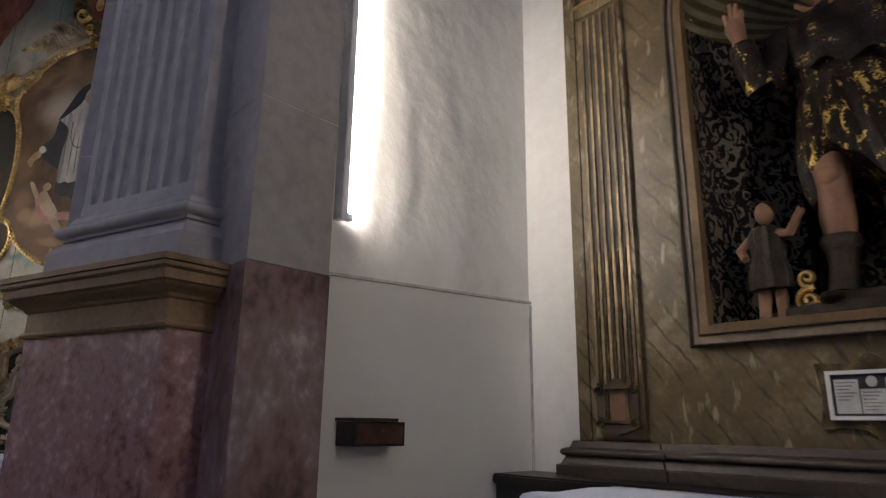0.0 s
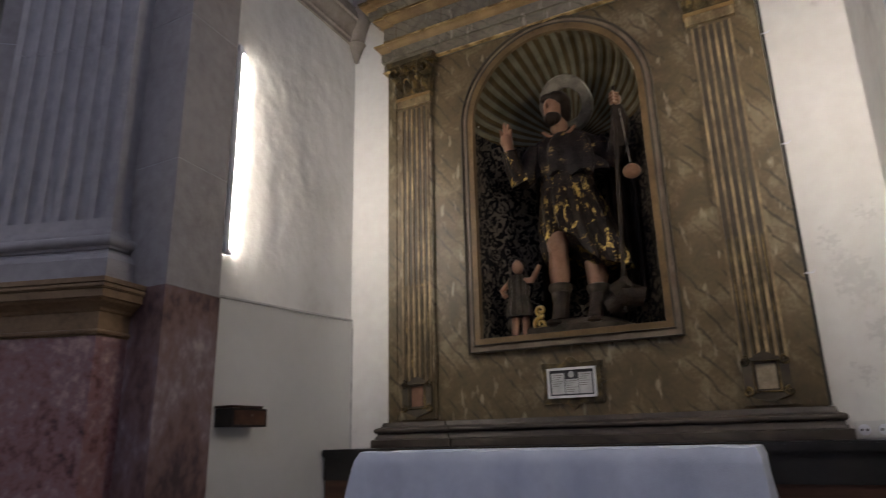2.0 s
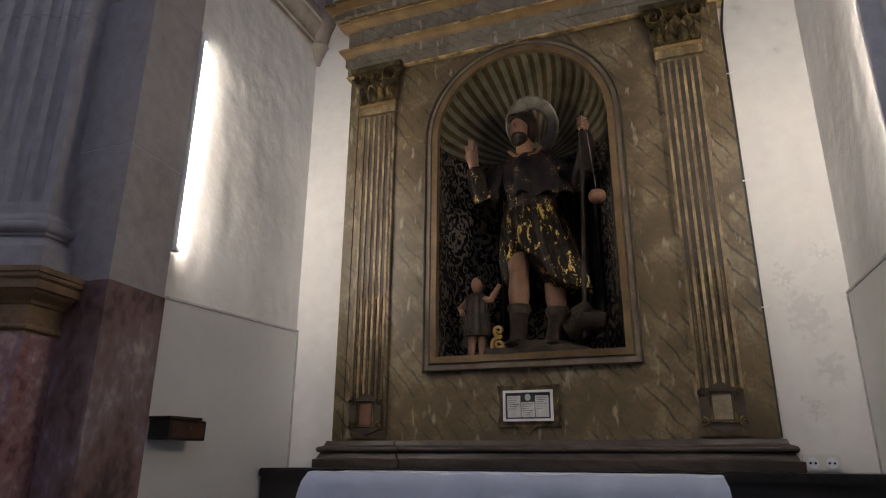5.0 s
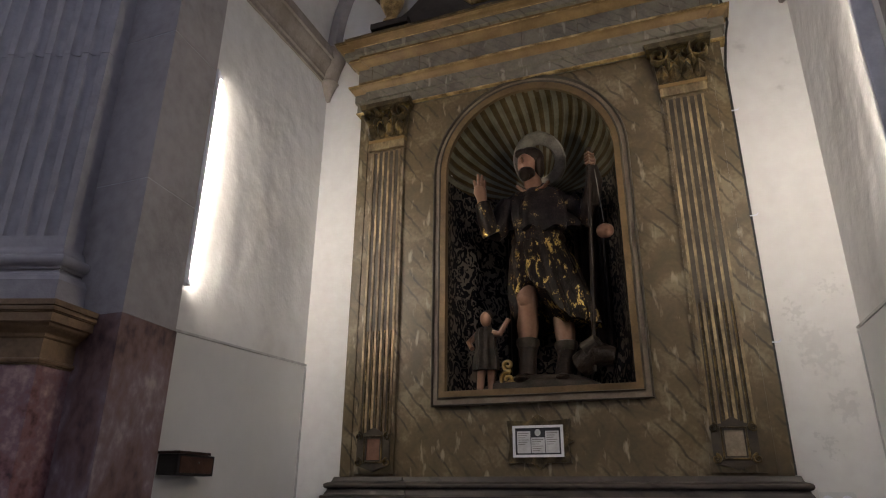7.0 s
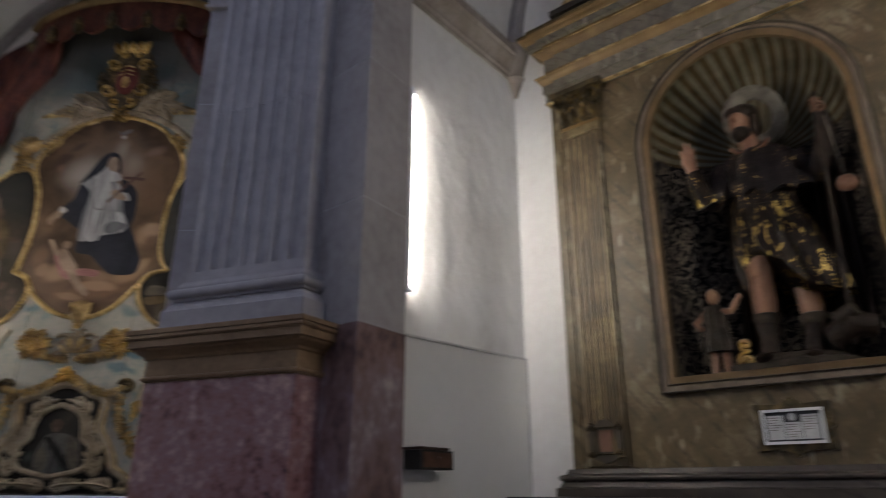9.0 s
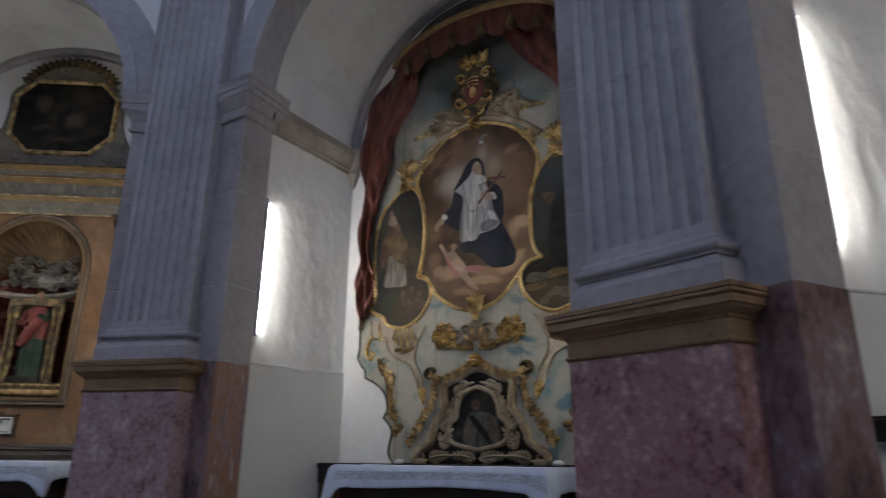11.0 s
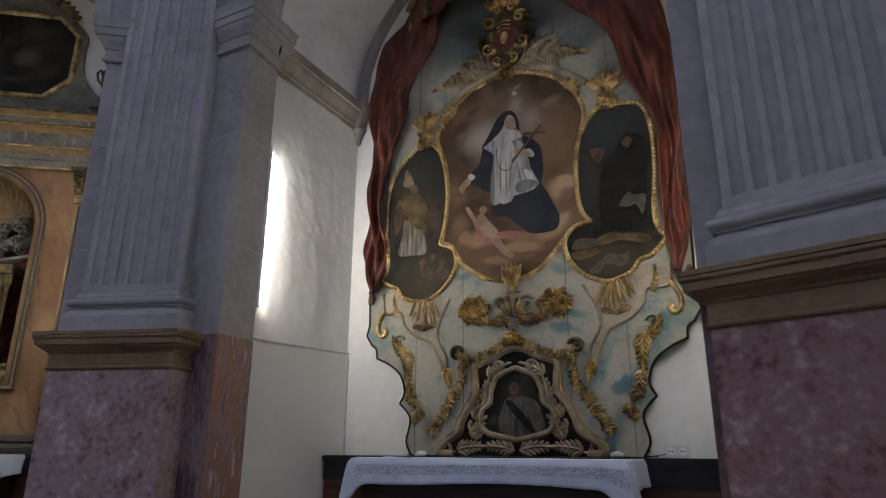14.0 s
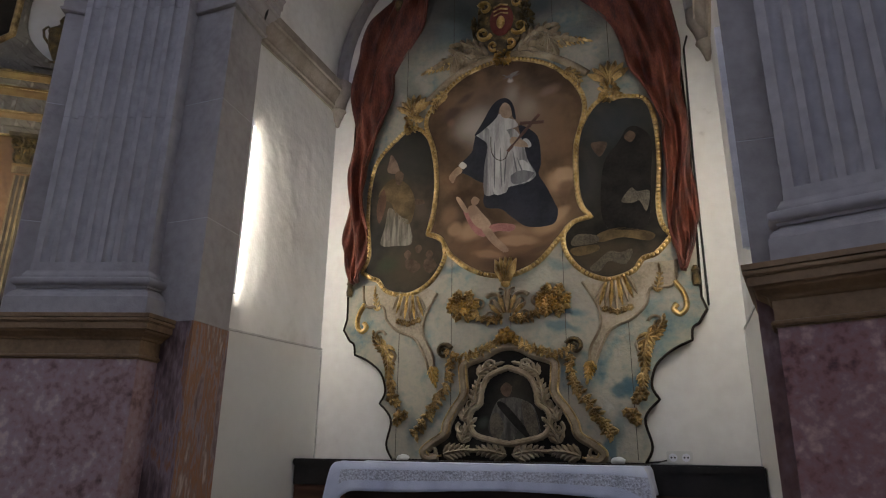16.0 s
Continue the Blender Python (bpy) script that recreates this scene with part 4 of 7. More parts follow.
    part("cornice_lip", moulding(B(), eb, [(-0.05, 4.035), (0.086, 4.035)] + ogee(4.038, 4.066, 0.090, 0.128, 5) + [(0.134, 4.068), (0.134, 4.080), (-0.05, 4.082)]), OCHRE, r, "ochre and gilt cornice lip", smooth=True)
    part("cornice_gilding", moulding(B(), eb, [(0.0, 4.0355), (0.0885, 4.0355), (0.0905, 4.041), (0.0, 4.043)]), OLD_GOLD, r)
    part("cornice_cap", moulding(B(), eb, [(-0.05, 4.081), (0.138, 4.081), (0.141, 4.092), (-0.05, 4.096)]), GILT_DARK, r)
    part("attic_base", box(B(), C - 1.17, C + 1.17, -0.11, -0.005, 4.095, 4.215), DARK_STONE if shell else GREY_MARBLE, r)
    for sx in (-1, 1):
        part("attic_block", box(B(), *sorted((C + sx * 0.80, C + sx * 1.09)), -0.14, -0.005, 4.215, 4.262), DARK_STONE if shell else GREY_MARBLE, r)
    # pilasters
    for x0, x1 in ((0.435, 0.675), (2.305, 2.545)):
        xm = (x0 + x1) / 2
        p = part("pilaster", box(B(), x0, x1, -0.082, -0.058, 1.19, 3.30), marble, r)
        part("pilaster_ground", box(B(), x0 + 0.022, x1 - 0.022, -0.0845, -0.08, 1.40, 3.215), GROOVE, p)
        nf = 6
        for i in range(nf):
            xa = x0 + 0.018 + (x1 - x0 - 0.036 - 0.014) * i / (nf - 1)
            q = B()
            box(q, xa, xa + 0.014, -0.092, -0.082, 1.40, 3.215)
            part("fillet", q, FILLET, p)
            if i < nf - 1:
                q = B()
                limb(q, [(xa + 0.027, -0.083, 1.40), (xa + 0.027, -0.083, 2.0)], [0.006, 0.006], 6)
                part("reed", q, GILT_DARK, p, smooth=True)
        part("necking", box(B(), x0 - 0.006, x1 + 0.006, -0.098, -0.06, 3.235, 3.29), FILLET, p, "worn cream necking")
        part("necking_bead", box(B(), x0 - 0.012, x1 + 0.012, -0.103, -0.06, 3.29, 3.312), OCHRE, p)
        # foot cartouche
        q = plate(B(), [(x0 + 0.02, 1.40), (x0 + 0.02, 1.235), (xm - 0.04, 1.215), (xm, 1.20), (xm + 0.04, 1.215), (x1 - 0.02, 1.235), (x1 - 0.02, 1.40), (xm + 0.05, 1.41), (xm, 1.44), (xm - 0.05, 1.41)], [[(x0 + 0.078, 1.262), (x1 - 0.078, 1.262), (x1 - 0.078, 1.378), (x0 + 0.078, 1.378)]], -0.10, -0.078)
        part("cartouche_rim", ribbon(B(), [(x0 + 0.066, 1.25), (x1 - 0.066, 1.25), (x1 - 0.066, 1.39), (x0 + 0.066, 1.39)], 0.014, -0.099, 0.010, seg=4), GILT_DARK, p)
        part("cartouche", q, GROOVE, p, "dark gilt carved cartouche")
        for sx in (-1, 1):
            for zz in (1.25, 1.39):
                part("scroll", volute(B(), xm + sx * 0.088, zz, 0.022, -0.098, sx, 0.014, 0.014), GILT_DARK, p)
        part("cartouche_field", box(B(), x0 + 0.055, x1 - 0.055, -0.09, -0.078, 1.255, 1.385), TERRA if x0 < 1 else CREAM, p)
        # capital
        cap = part("capital", plate(B(), [(x0 - 0.005, 3.312), (x1 + 0.005, 3.312), (x1 + 0.025, 3.48), (x1 + 0.04, 3.54), (x0 - 0.04, 3.54), (x0 - 0.025, 3.48)], [], -0.105, -0.06), GILT_DARK, p, "dark gilt capital with volutes and leaves")
        q = B()
        for row, zz, nn in ((0, 3.315, 4), (1, 3.37, 3)):
            for i in range(nn):
                xx = x0 + 0.02 + (x1 - x0 - 0.04) * (i + 0.5 * row) / 3
                leaf(q, xx, zz, -0.105, 0.12, 0.06, math.pi / 2, 0.03)
        part("leaves", q, GILT_DARK, p)
        for sx in (-1, 1):
            part("volute", volute(B(), xm + sx * 0.112, 3.482, 0.062, -0.112, sx, 0.050, 0.034), GILT_DARK, p, smooth=True)
            part("inner_volute", volute(B(), xm + sx * 0.035, 3.50, 0.03, -0.105, -sx, 0.03, 0.02), GILT_DARK, p, smooth=True)
            part("gilt_touch", ball(B(), (xm + sx * 0.055, -0.13, 3.415), (0.035, 0.012, 0.026)), OLD_GOLD, p, smooth=True)
        part("abacus", plate(B(), [(x0 - 0.055, 3.535), (x1 + 0.055, 3.535), (x1 + 0.066, 3.572), (x0 - 0.066, 3.572)], [], -0.155, -0.06), GILT_DARK, p)
    # attic with scrolled shoulders and an eight-sided picture
    half = [(1.12, 4.20, 1), (1.12, 4.262, 1), (0.98, 4.285, 1), (0.80, 4.40), (0.66, 4.60), (0.63, 4.85), (0.63, 5.05), (0.50, 5.20), (0.40, 5.33), (0.22, 5.44), (0.10, 5.50), (0.0, 5.57)]
    right = smooth_loop([(C + a[0], *a[1:]) for a in half], 5, closed=False)
    left = [(2 * C - x, z) for x, z in right[-2::-1]]
    a = part("attic", plate(B(), right + left, [], -0.06, -0.004), DARK_STONE if shell else GREY_MARBLE, r, "scrolled attic board")
    # Unseen board, added to stop light leaking round the niche lining.
    part("unseen_niche_back", plate(B(), [(C - 0.7, 1.5), (C + 0.7, 1.5), (C + 0.7, 3.7), (C - 0.7, 3.7)], [], 0.47, 0.50), DARK_WOOD, r)
    for i in range(19):
        an = math.pi * (0.14 + 0.72 * i / 18)
        part("crest_leaf", leaf(B(), C + 0.48 * math.cos(an), 5.02 + 0.40 * math.sin(an), -0.06, 0.13, 0.08, an, 0.03), GILT_DARK, a, "dark carved leaf")
    octo = [(C - 0.36, 5.21), (C + 0.36, 5.21), (C + 0.56, 5.01), (C + 0.56, 4.53), (C + 0.34, 4.31), (C - 0.34, 4.31), (C - 0.56, 4.53), (C - 0.56, 5.01)]
    part("picture", plate(B(), octo, [], -0.07, -0.058), OCTO_PAINT, a, "dark eight-sided oil painting")
    part("picture_frame", ribbon(B(), octo, 0.06, -0.06, 0.03, seg=5), OLD_GOLD, a, "gilt eight-sided frame")
    for sx in (-1, 1):
        v = thing("vase", (C + sx * 0.95, -0.09, 4.263), k, "gilt carved vase with two handles on the altarpiece cornice", "vase", "vases on the altarpieces")
        xv = C + sx * 0.95
        part("bowl", lathe(B(), xv, -0.09, [(0.06, 4.263), (0.06, 4.282), (0.025, 4.307), (0.04, 4.337), (0.085, 4.437), (0.10, 4.537), (0.095, 4.577), (0.11, 4.587), (0.10, 4.602)], 18), OLD_GOLD if shell else GILT_DARK, v, smooth=True)
        part("lid", lathe(B(), xv, -0.09, [(0.10, 4.602), (0.055, 4.647), (0.03, 4.687), (0.042, 4.717), (0.03, 4.747), (0.004, 4.797)], 16), GILT_DARK, v, smooth=True)
        for s2 in (-1, 1):
            q = B()
            limb(q, [(xv + s2 * 0.09, -0.09, 4.477), (xv + s2 * 0.135, -0.09, 4.537), (xv + s2 * 0.15, -0.09, 4.607), (xv + s2 * 0.12, -0.09, 4.647), (xv + s2 * 0.09, -0.09, 4.607)], [0.012, 0.012, 0.012, 0.011, 0.009], 8)
            part("handle", q, GILT_DARK, v, smooth=True)
    # niche hollow
    n = thing("niche", (C, 0.05, 1.6), k, "dark patterned niche with a ribbed shell head" if shell else "gilded niche lined in red", "niche")
    q = B()
    R0, D = 0.519, 0.47
    N = 24
    lo, hi = [], []
    for i in range(N + 1):
        an = math.pi * i / N
        x, y = C - R0 * math.cos(an), -0.07 + D * max(0, math.sin(an))
        lo.append(q.verts.new((x, y, 1.605)))
        hi.append(q.verts.new((x, y, 3.0)))
    for i in range(N):
        q.faces.new((lo[i], lo[i + 1], hi[i + 1], hi[i]))
    q.faces.new(lo)
    part("lining", q, DAMASK if shell else RED_DAMASK, n, "dark wall lining with pale scrolls" if shell else "red lining", smooth=True)
    q = B()
    R0, D = 0.519, 0.44
    ribs = 22
    cols = ribs * 4
    rows = 12
    g = []
    for i in range(cols + 1):
        an = math.pi * i / cols
        wave = math.cos(2 * math.pi * i / 4)
        line = []
        for j in range(rows + 1):
            t = j / rows
            rr = R0 * math.sin(math.pi / 2 * t)
            dep = D * math.cos(math.pi / 2 * t)
            rr2 = rr + 0.014 * wave * min(1, t * 1.4, (1 - t) * 6)
            line.append(q.verts.new((C - rr2 * math.cos(an), -0.07 + dep - 0.012 * wave * t * (1 - t), 2.93 + max(0, rr2 * math.sin(an) * (1.0 + 0.06 * t)))))
        g.append(line)
    for i in range(cols):
        for j in range(rows):
            q.faces.new((g[i][j], g[i + 1][j], g[i + 1][j + 1], g[i][j + 1])).material_index = 0 if (i % 4) in (0, 3) else 1
    part("shell", q, [SHELL_A, SHELL_B] if shell else [FRAME_OCHRE, FRAME_OCHRE], n, "ribbed shell half-dome", smooth=True)
    part("sill", box(B(), C - 0.52, C + 0.52, -0.055, 0.0, 1.59, 1.628), BROWN, n)
    # card frame under the niche
    f = thing("card_frame", (C + 0.0, -0.07, 1.33), k, "small framed printed card in a carved dark surround", "framed card", "framed cards")
    xa, xb, za, zb = 1.362, 1.625, 1.268, 1.425
    o = [(xa - 0.035, za - 0.03), (xa + 0.02, za - 0.025), (1.46, za - 0.03), (1.495, za - 0.065), (1.53, za - 0.03), (xb - 0.02, za - 0.025), (xb + 0.035, za - 0.03), (xb + 0.022, 1.33), (xb + 0.05, 1.345), (xb + 0.022, 1.36), (xb + 0.035, zb + 0.03), (1.55, zb + 0.022), (1.495, zb + 0.06), (1.44, zb + 0.022), (xa - 0.035, zb + 0.03), (xa - 0.02, 1.345)]
    part("surround", plate(B(), o, [], -0.078, -0.058), GILT_DARK, f, "carved dark surround")
    part("frame", plate(B(), [(xa, za), (xb, za), (xb, zb), (xa, zb)], [[(xa + 0.012, za + 0.012), (xb - 0.012, za + 0.012), (xb - 0.012, zb - 0.012), (xa + 0.012, zb - 0.012)]], -0.094, -0.074), PLASTIC, f, "pale frame")
    part("mount", box(B(), xa + 0.01, xb - 0.01, -0.084, -0.076, za + 0.01, zb - 0.01), INK, f)
    for i in range(3):
        w = (xb - xa - 0.052) / 3
        x = xa + 0.022 + i * (w + 0.004)
        top = zb - 0.028 if i != 1 else zb - 0.06
        part("card", box(B(), x, x + w, -0.0865, -0.082, za + 0.02, top), PAPER, f)
        for j in range(6):
            z = top - 0.012 - j * 0.011
            if z > za + 0.028:
                part("text_bar", box(B(), x + 0.006, x + w - 0.008 - 0.01 * (j % 3), -0.0873, -0.086, z, z + 0.003), S_SILVER, f)
    part("emblem", ball(B(), (1.4935, -0.086, zb - 0.036), (0.016, 0.003, 0.018)), PAPER, f)
    return r


def figure_large(k):
    """The big carved figure as one plain mesh: legs, tunic, cape, arms, head, halo, staff and gourd."""
    C = 1.50
    bm = B()
    lathe(bm, C - 0.02, 0.12, [(0.34, 1.625), (0.33, 1.66), (0.24, 1.70), (0.05, 1.715)], 18, 0.6, 6)
    # legs
    limb(bm, [(1.425, 0.02, 1.69), (1.425, 0.06, 1.80), (1.425, 0.07, 1.90)], [0.052, 0.047, 0.06], 12, 4)
    limb(bm, [(1.425, 0.07, 1.88), (1.43, 0.06, 1.98), (1.44, 0.04, 2.09), (1.44, 0.03, 2.15), (1.45, 0.08, 2.26), (1.47, 0.11, 2.36)], [0.048, 0.062, 0.056, 0.064, 0.068, 0.07], 12, 0)
    limb(bm, [(1.62, 0.06, 1.69), (1.63, 0.10, 1.80), (1.635, 0.11, 1.88)], [0.052, 0.047, 0.058], 12, 4)
    limb(bm, [(1.635, 0.11, 1.86), (1.63, 0.12, 1.96), (1.62, 0.12, 2.10), (1.60, 0.12, 2.30)], [0.048, 0.06, 0.06, 0.08], 12, 0)
    lathe(bm, 1.425, 0.07, [(0.058, 1.865), (0.070, 1.89), (0.066, 1.915), (0.054, 1.92)], 16, 1.0, 6)
    lathe(bm, 1.635, 0.11, [(0.056, 1.845), (0.068, 1.87), (0.064, 1.895), (0.052, 1.90)], 16, 1.0, 6)
    ball(bm, (1.437, 0.005, 2.135), (0.046, 0.040, 0.050), 0)
    ball(bm, (1.41, -0.01, 1.675), (0.05, 0.10, 0.03), 4)
    ball(bm, (1.625, 0.03, 1.675), (0.05, 0.10, 0.03), 4)
    # tunic with folds, drawn aside over one knee
    n = 96
    rings = []
    for i, (z, rx, ry, dx) in enumerate([(2.60, 0.165, 0.125, 0.0), (2.52, 0.155, 0.12, 0.0), (2.44, 0.175, 0.145, 0.01), (2.32, 0.20, 0.175, 0.03), (2.18, 0.225, 0.19, 0.05), (2.06, 0.235, 0.195, 0.075), (1.99, 0.23, 0.19, 0.09)]):
        ring = []
        for j in range(n):
            a = 2 * math.pi * j / n
            f = 1 + (0.02 + 0.10 * i / 6) * (0.75 * math.sin(a * 11 + 0.4 + 0.5 * i) + 0.45 * math.sin(a * 19 + 1.3 - 0.3 * i))
            lift = max(0.0, math.cos(a - math.radians(238))) ** 4 * 0.24 * max(0, i - 2) / 4
            ring.append(bm.verts.new((C + dx + rx * f * math.cos(a), 0.12 + ry * f * math.sin(a), z + lift + 0.006 * i / 6 * math.sin(a * 11))))
        rings.append(ring)
    for i, (a, b) in enumerate(zip(rings, rings[1:])):
        for j in range(n):
            bm.faces.new((a[j], a[(j + 1) % n], b[(j + 1) % n], b[j])).material_index = 1
    bm.faces.new(rings[-1]).material_index = 1
    lathe(bm, C, 0.12, [(0.162, 2.50), (0.168, 2.525), (0.160, 2.55)], 24, 0.78, 1)
    # chest, cape and shoulders
    lathe(bm, C, 0.12, [(0.15, 2.54), (0.175, 2.66), (0.19, 2.74), (0.15, 2.83), (0.07, 2.87)], 22, 0.68, 1, 0.03, 7)
    n = 96
    rings = []
    for i, (z, rx) in enumerate([(2.90, 0.068), (2.885, 0.09), (2.85, 0.15), (2.80, 0.205), (2.73, 0.232), (2.66, 0.236), (2.61, 0.225), (2.62, 0.19)]):
        ring = []
        for j in range(n):
            a = 2 * math.pi * j / n
            f = 1 + 0.030 * i * (0.7 * math.sin(a * 7 + 0.35 * i) + 0.5 * math.sin(a * 13 - 0.5 * i + 1.0))
            drop = 0.06 * max(0, math.sin(-a + 0.5)) * i / 7 + 0.018 * math.sin(a * 10 + 2) * i / 7
            ring.append(bm.verts.new((C + 0.01 + rx * f * math.cos(a), 0.12 + 0.64 * rx * f * math.sin(a), z - drop)))
        rings.append(ring)
    for a, b in zip(rings, rings[1:]):
        for j in range(n):
            bm.faces.new((a[j], a[(j + 1) % n], b[(j + 1) % n], b[j])).material_index = 2
    bm.faces.new(rings[-1]).material_index = 2
    ribbon(bm, [(C - 0.10, 2.88), (C - 0.06, 2.84), (C, 2.825), (C + 0.06, 2.84), (C + 0.10, 2.88)], 0.022, 0.045, 0.02, closed=False)
    # arms
    limb(bm, [(1.34, 0.10, 2.78), (1.31, 0.08, 2.71), (1.285, 0.06, 2.66), (1.265, 0.04, 2.61), (1.245, 0.02, 2.57)], [0.075, 0.083, 0.070, 0.076, 0.06], 14, 2)
    limb(bm, [(1.245, 0.02, 2.57), (1.215, -0.02, 2.66), (1.20, -0.03, 2.76)], [0.066, 0.055, 0.048], 12, 1)
    limb(bm, [(1.20, -0.03, 2.74), (1.195, -0.035, 2.79), (1.185, -0.04, 2.84), (1.183, -0.04, 2.87)], [0.030, 0.030, 0.040, 0.034], 12, 0)
    for x0, x1, z1 in ((1.165, 1.150, 2.915), (1.183, 1.178, 2.955), (1.200, 1.205, 2.945), (1.212, 1.225, 2.905)):
        limb(bm, [(x0, -0.042, 2.86), ((x0 + x1) / 2, -0.052, (2.86 + z1) / 2 + 0.01), (x1, -0.055, z1)], [0.013, 0.012, 0.007], 8, 0)
    limb(bm, [(1.70, 0.12, 2.74), (1.80, 0.12, 2.66), (1.84, 0.06, 2.72)], [0.085, 0.075, 0.06], 12, 2)
    limb(bm, [(1.84, 0.06, 2.70), (1.875, 0.0, 2.82), (1.87, -0.03, 2.90)], [0.058, 0.05, 0.034], 12, 4)
    ball(bm, (1.868, -0.030, 2.935), (0.030, 0.026, 0.042), 0)
    for j in range(4):
        limb(bm, [(1.885, -0.045, 2.965 - 0.020 * j), (1.862, -0.066, 2.972 - 0.020 * j), (1.838, -0.052, 2.968 - 0.020 * j)], [0.012, 0.012, 0.008], 8, 0)
    # cloak behind
    n = 14
    for x0, x1, z0, z1 in ((1.27, 1.40, 1.72, 2.70), (1.70, 1.90, 1.80, 2.72)):
        cols = []
        for j in range(n):
            x = x0 + (x1 - x0) * j / (n - 1)
            y = 0.22 + 0.03 * math.sin(j * 1.5)
            cols.append([bm.verts.new((x, y + dy, z)) for dy in (0, 0.03) for z in (z0, z1)])
        for a, b in zip(cols, cols[1:]):
            for p, q in ((0, 1), (1, 3), (3, 2), (2, 0)):
                bm.faces.new((a[p], b[p], b[q], a[q])).material_index = 8
    # head, plain, with hair, beard and halo
    limb(bm, [(1.495, 0.10, 2.86), (1.485, 0.085, 2.96)], [0.062, 0.052], 12, 0)
    ball(bm, (1.468, 0.055, 3.025), (0.060, 0.075, 0.085), 0, 18, 14)
    ball(bm, (1.488, 0.080, 3.080), (0.082, 0.092, 0.066), 3, 18, 12)
    ball(bm, (1.445, 0.030, 3.092), (0.050, 0.045, 0.030), 3, 14, 10)
    ball(bm, (1.466, 0.043, 2.955), (0.054, 0.062, 0.046), 3, 16, 12)
    ball(bm, (1.458, 0.010, 2.935), (0.036, 0.034, 0.040), 3, 12, 8)
    ball(bm, (1.535, 0.085, 3.02), (0.034, 0.060, 0.085), 3, 14, 10)
    ball(bm, (1.452, -0.020, 3.022), (0.012, 0.020, 0.022), 0, 10, 8)
    ring = []
    for j in range(40):
        a = 2 * math.pi * j / 40
        ring.append([bm.verts.new((1.525 + q * math.cos(a), 0.16 + dy - 0.10 * q / 0.17 * math.sin(a), 3.095 + 0.92 * q * math.sin(a))) for q, dy in ((0.098, 0), (0.104, -0.010), (0.150, -0.012), (0.158, -0.018), (0.168, -0.010), (0.168, 0.010), (0.098, 0.010))])
    for j in range(40):
        a, b = ring[j], ring[(j + 1) % 40]
        for q in range(7):
            bm.faces.new((a[q], b[q], b[(q + 1) % 7], a[(q + 1) % 7])).material_index = 7
    limb(bm, [(1.80, -0.02, 1.70), (1.86, -0.04, 2.98), (1.865, -0.04, 3.02)], [0.012, 0.012, 0.012], 8, 3)
    limb(bm, [(1.885, -0.05, 2.90), (1.915, -0.05, 2.53)], [0.003, 0.003], 6, 7)
    ball(bm, (1.918, -0.05, 2.475), (0.05, 0.045, 0.042), 9, 14, 10)
    # small companion shapes at the foot
    limb(bm, [(1.165, -0.02, 1.63), (1.168, 0.0, 1.74), (1.175, 0.0, 1.82)], [0.020, 0.024, 0.03], 10, 0)
    limb(bm, [(1.225, 0.0, 1.63), (1.222, 0.01, 1.74), (1.215, 0.01, 1.82)], [0.020, 0.024, 0.03], 10, 0)
    lathe(bm, 1.195, -0.005, [(0.075, 1.74), (0.072, 1.80), (0.055, 1.87), (0.062, 1.94), (0.050, 1.975), (0.025, 1.99)], 48, 0.75, 6, 0.10, 9)
    ball(bm, (1.20, -0.01, 2.035), (0.034, 0.036, 0.045), 0)
    ball(bm, (1.205, 0.005, 2.055), (0.038, 0.036, 0.036), 3)
    limb(bm, [(1.235, -0.01, 1.95), (1.29, -0.03, 1.94), (1.345, -0.04, 2.02)], [0.022, 0.018, 0.015], 8, 0)
    limb(bm, [(1.15, -0.01, 1.95), (1.10, -0.02, 1.90), (1.13, -0.05, 1.86)], [0.022, 0.018, 0.015], 8, 0)
    ribbon(bm, spiral(1.325, 1.68, 0.045, 1.5, 1.2, 1), 0.022, -0.02, 0.02, closed=False)
    ribbon(bm, spiral(1.33, 1.76, 0.035, 1.3, 4.2, -1), 0.02, -0.02, 0.02, closed=False)
    limb(bm, [(1.72, 0.05, 1.75), (1.82, 0.0, 1.80), (1.90, 0.02, 1.78)], [0.07, 0.075, 0.05], 12, 8)
    limb(bm, [(1.76, -0.02, 1.82), (1.83, -0.05, 1.86)], [0.045, 0.035], 10, 6)
    for f in bm.faces:
        c = f.calc_center_median()
        if 1.27 < c.x < 1.385 and 1.62 < c.z < 1.81 and -0.046 < c.y < -0.018:
            f.material_index = 10
    ob = part("statue", bm, [S_FLESH, S_ROBE, S_CAPE, S_HAIR, S_HAIR, OLD_GOLD, S_GREY, S_SILVER, S_HAIR, TERRA, GOLD], None, smooth=True, k=k)
    base = Vector((C, 0.1, 1.625))
    ob.data.transform(Matrix.Translation(-base))
    ob.matrix_world = K(k) @ Matrix.Translation(base)
    return tagged(ob, "painted wooden statue in a dark gilded tunic with staff and halo", "statue")


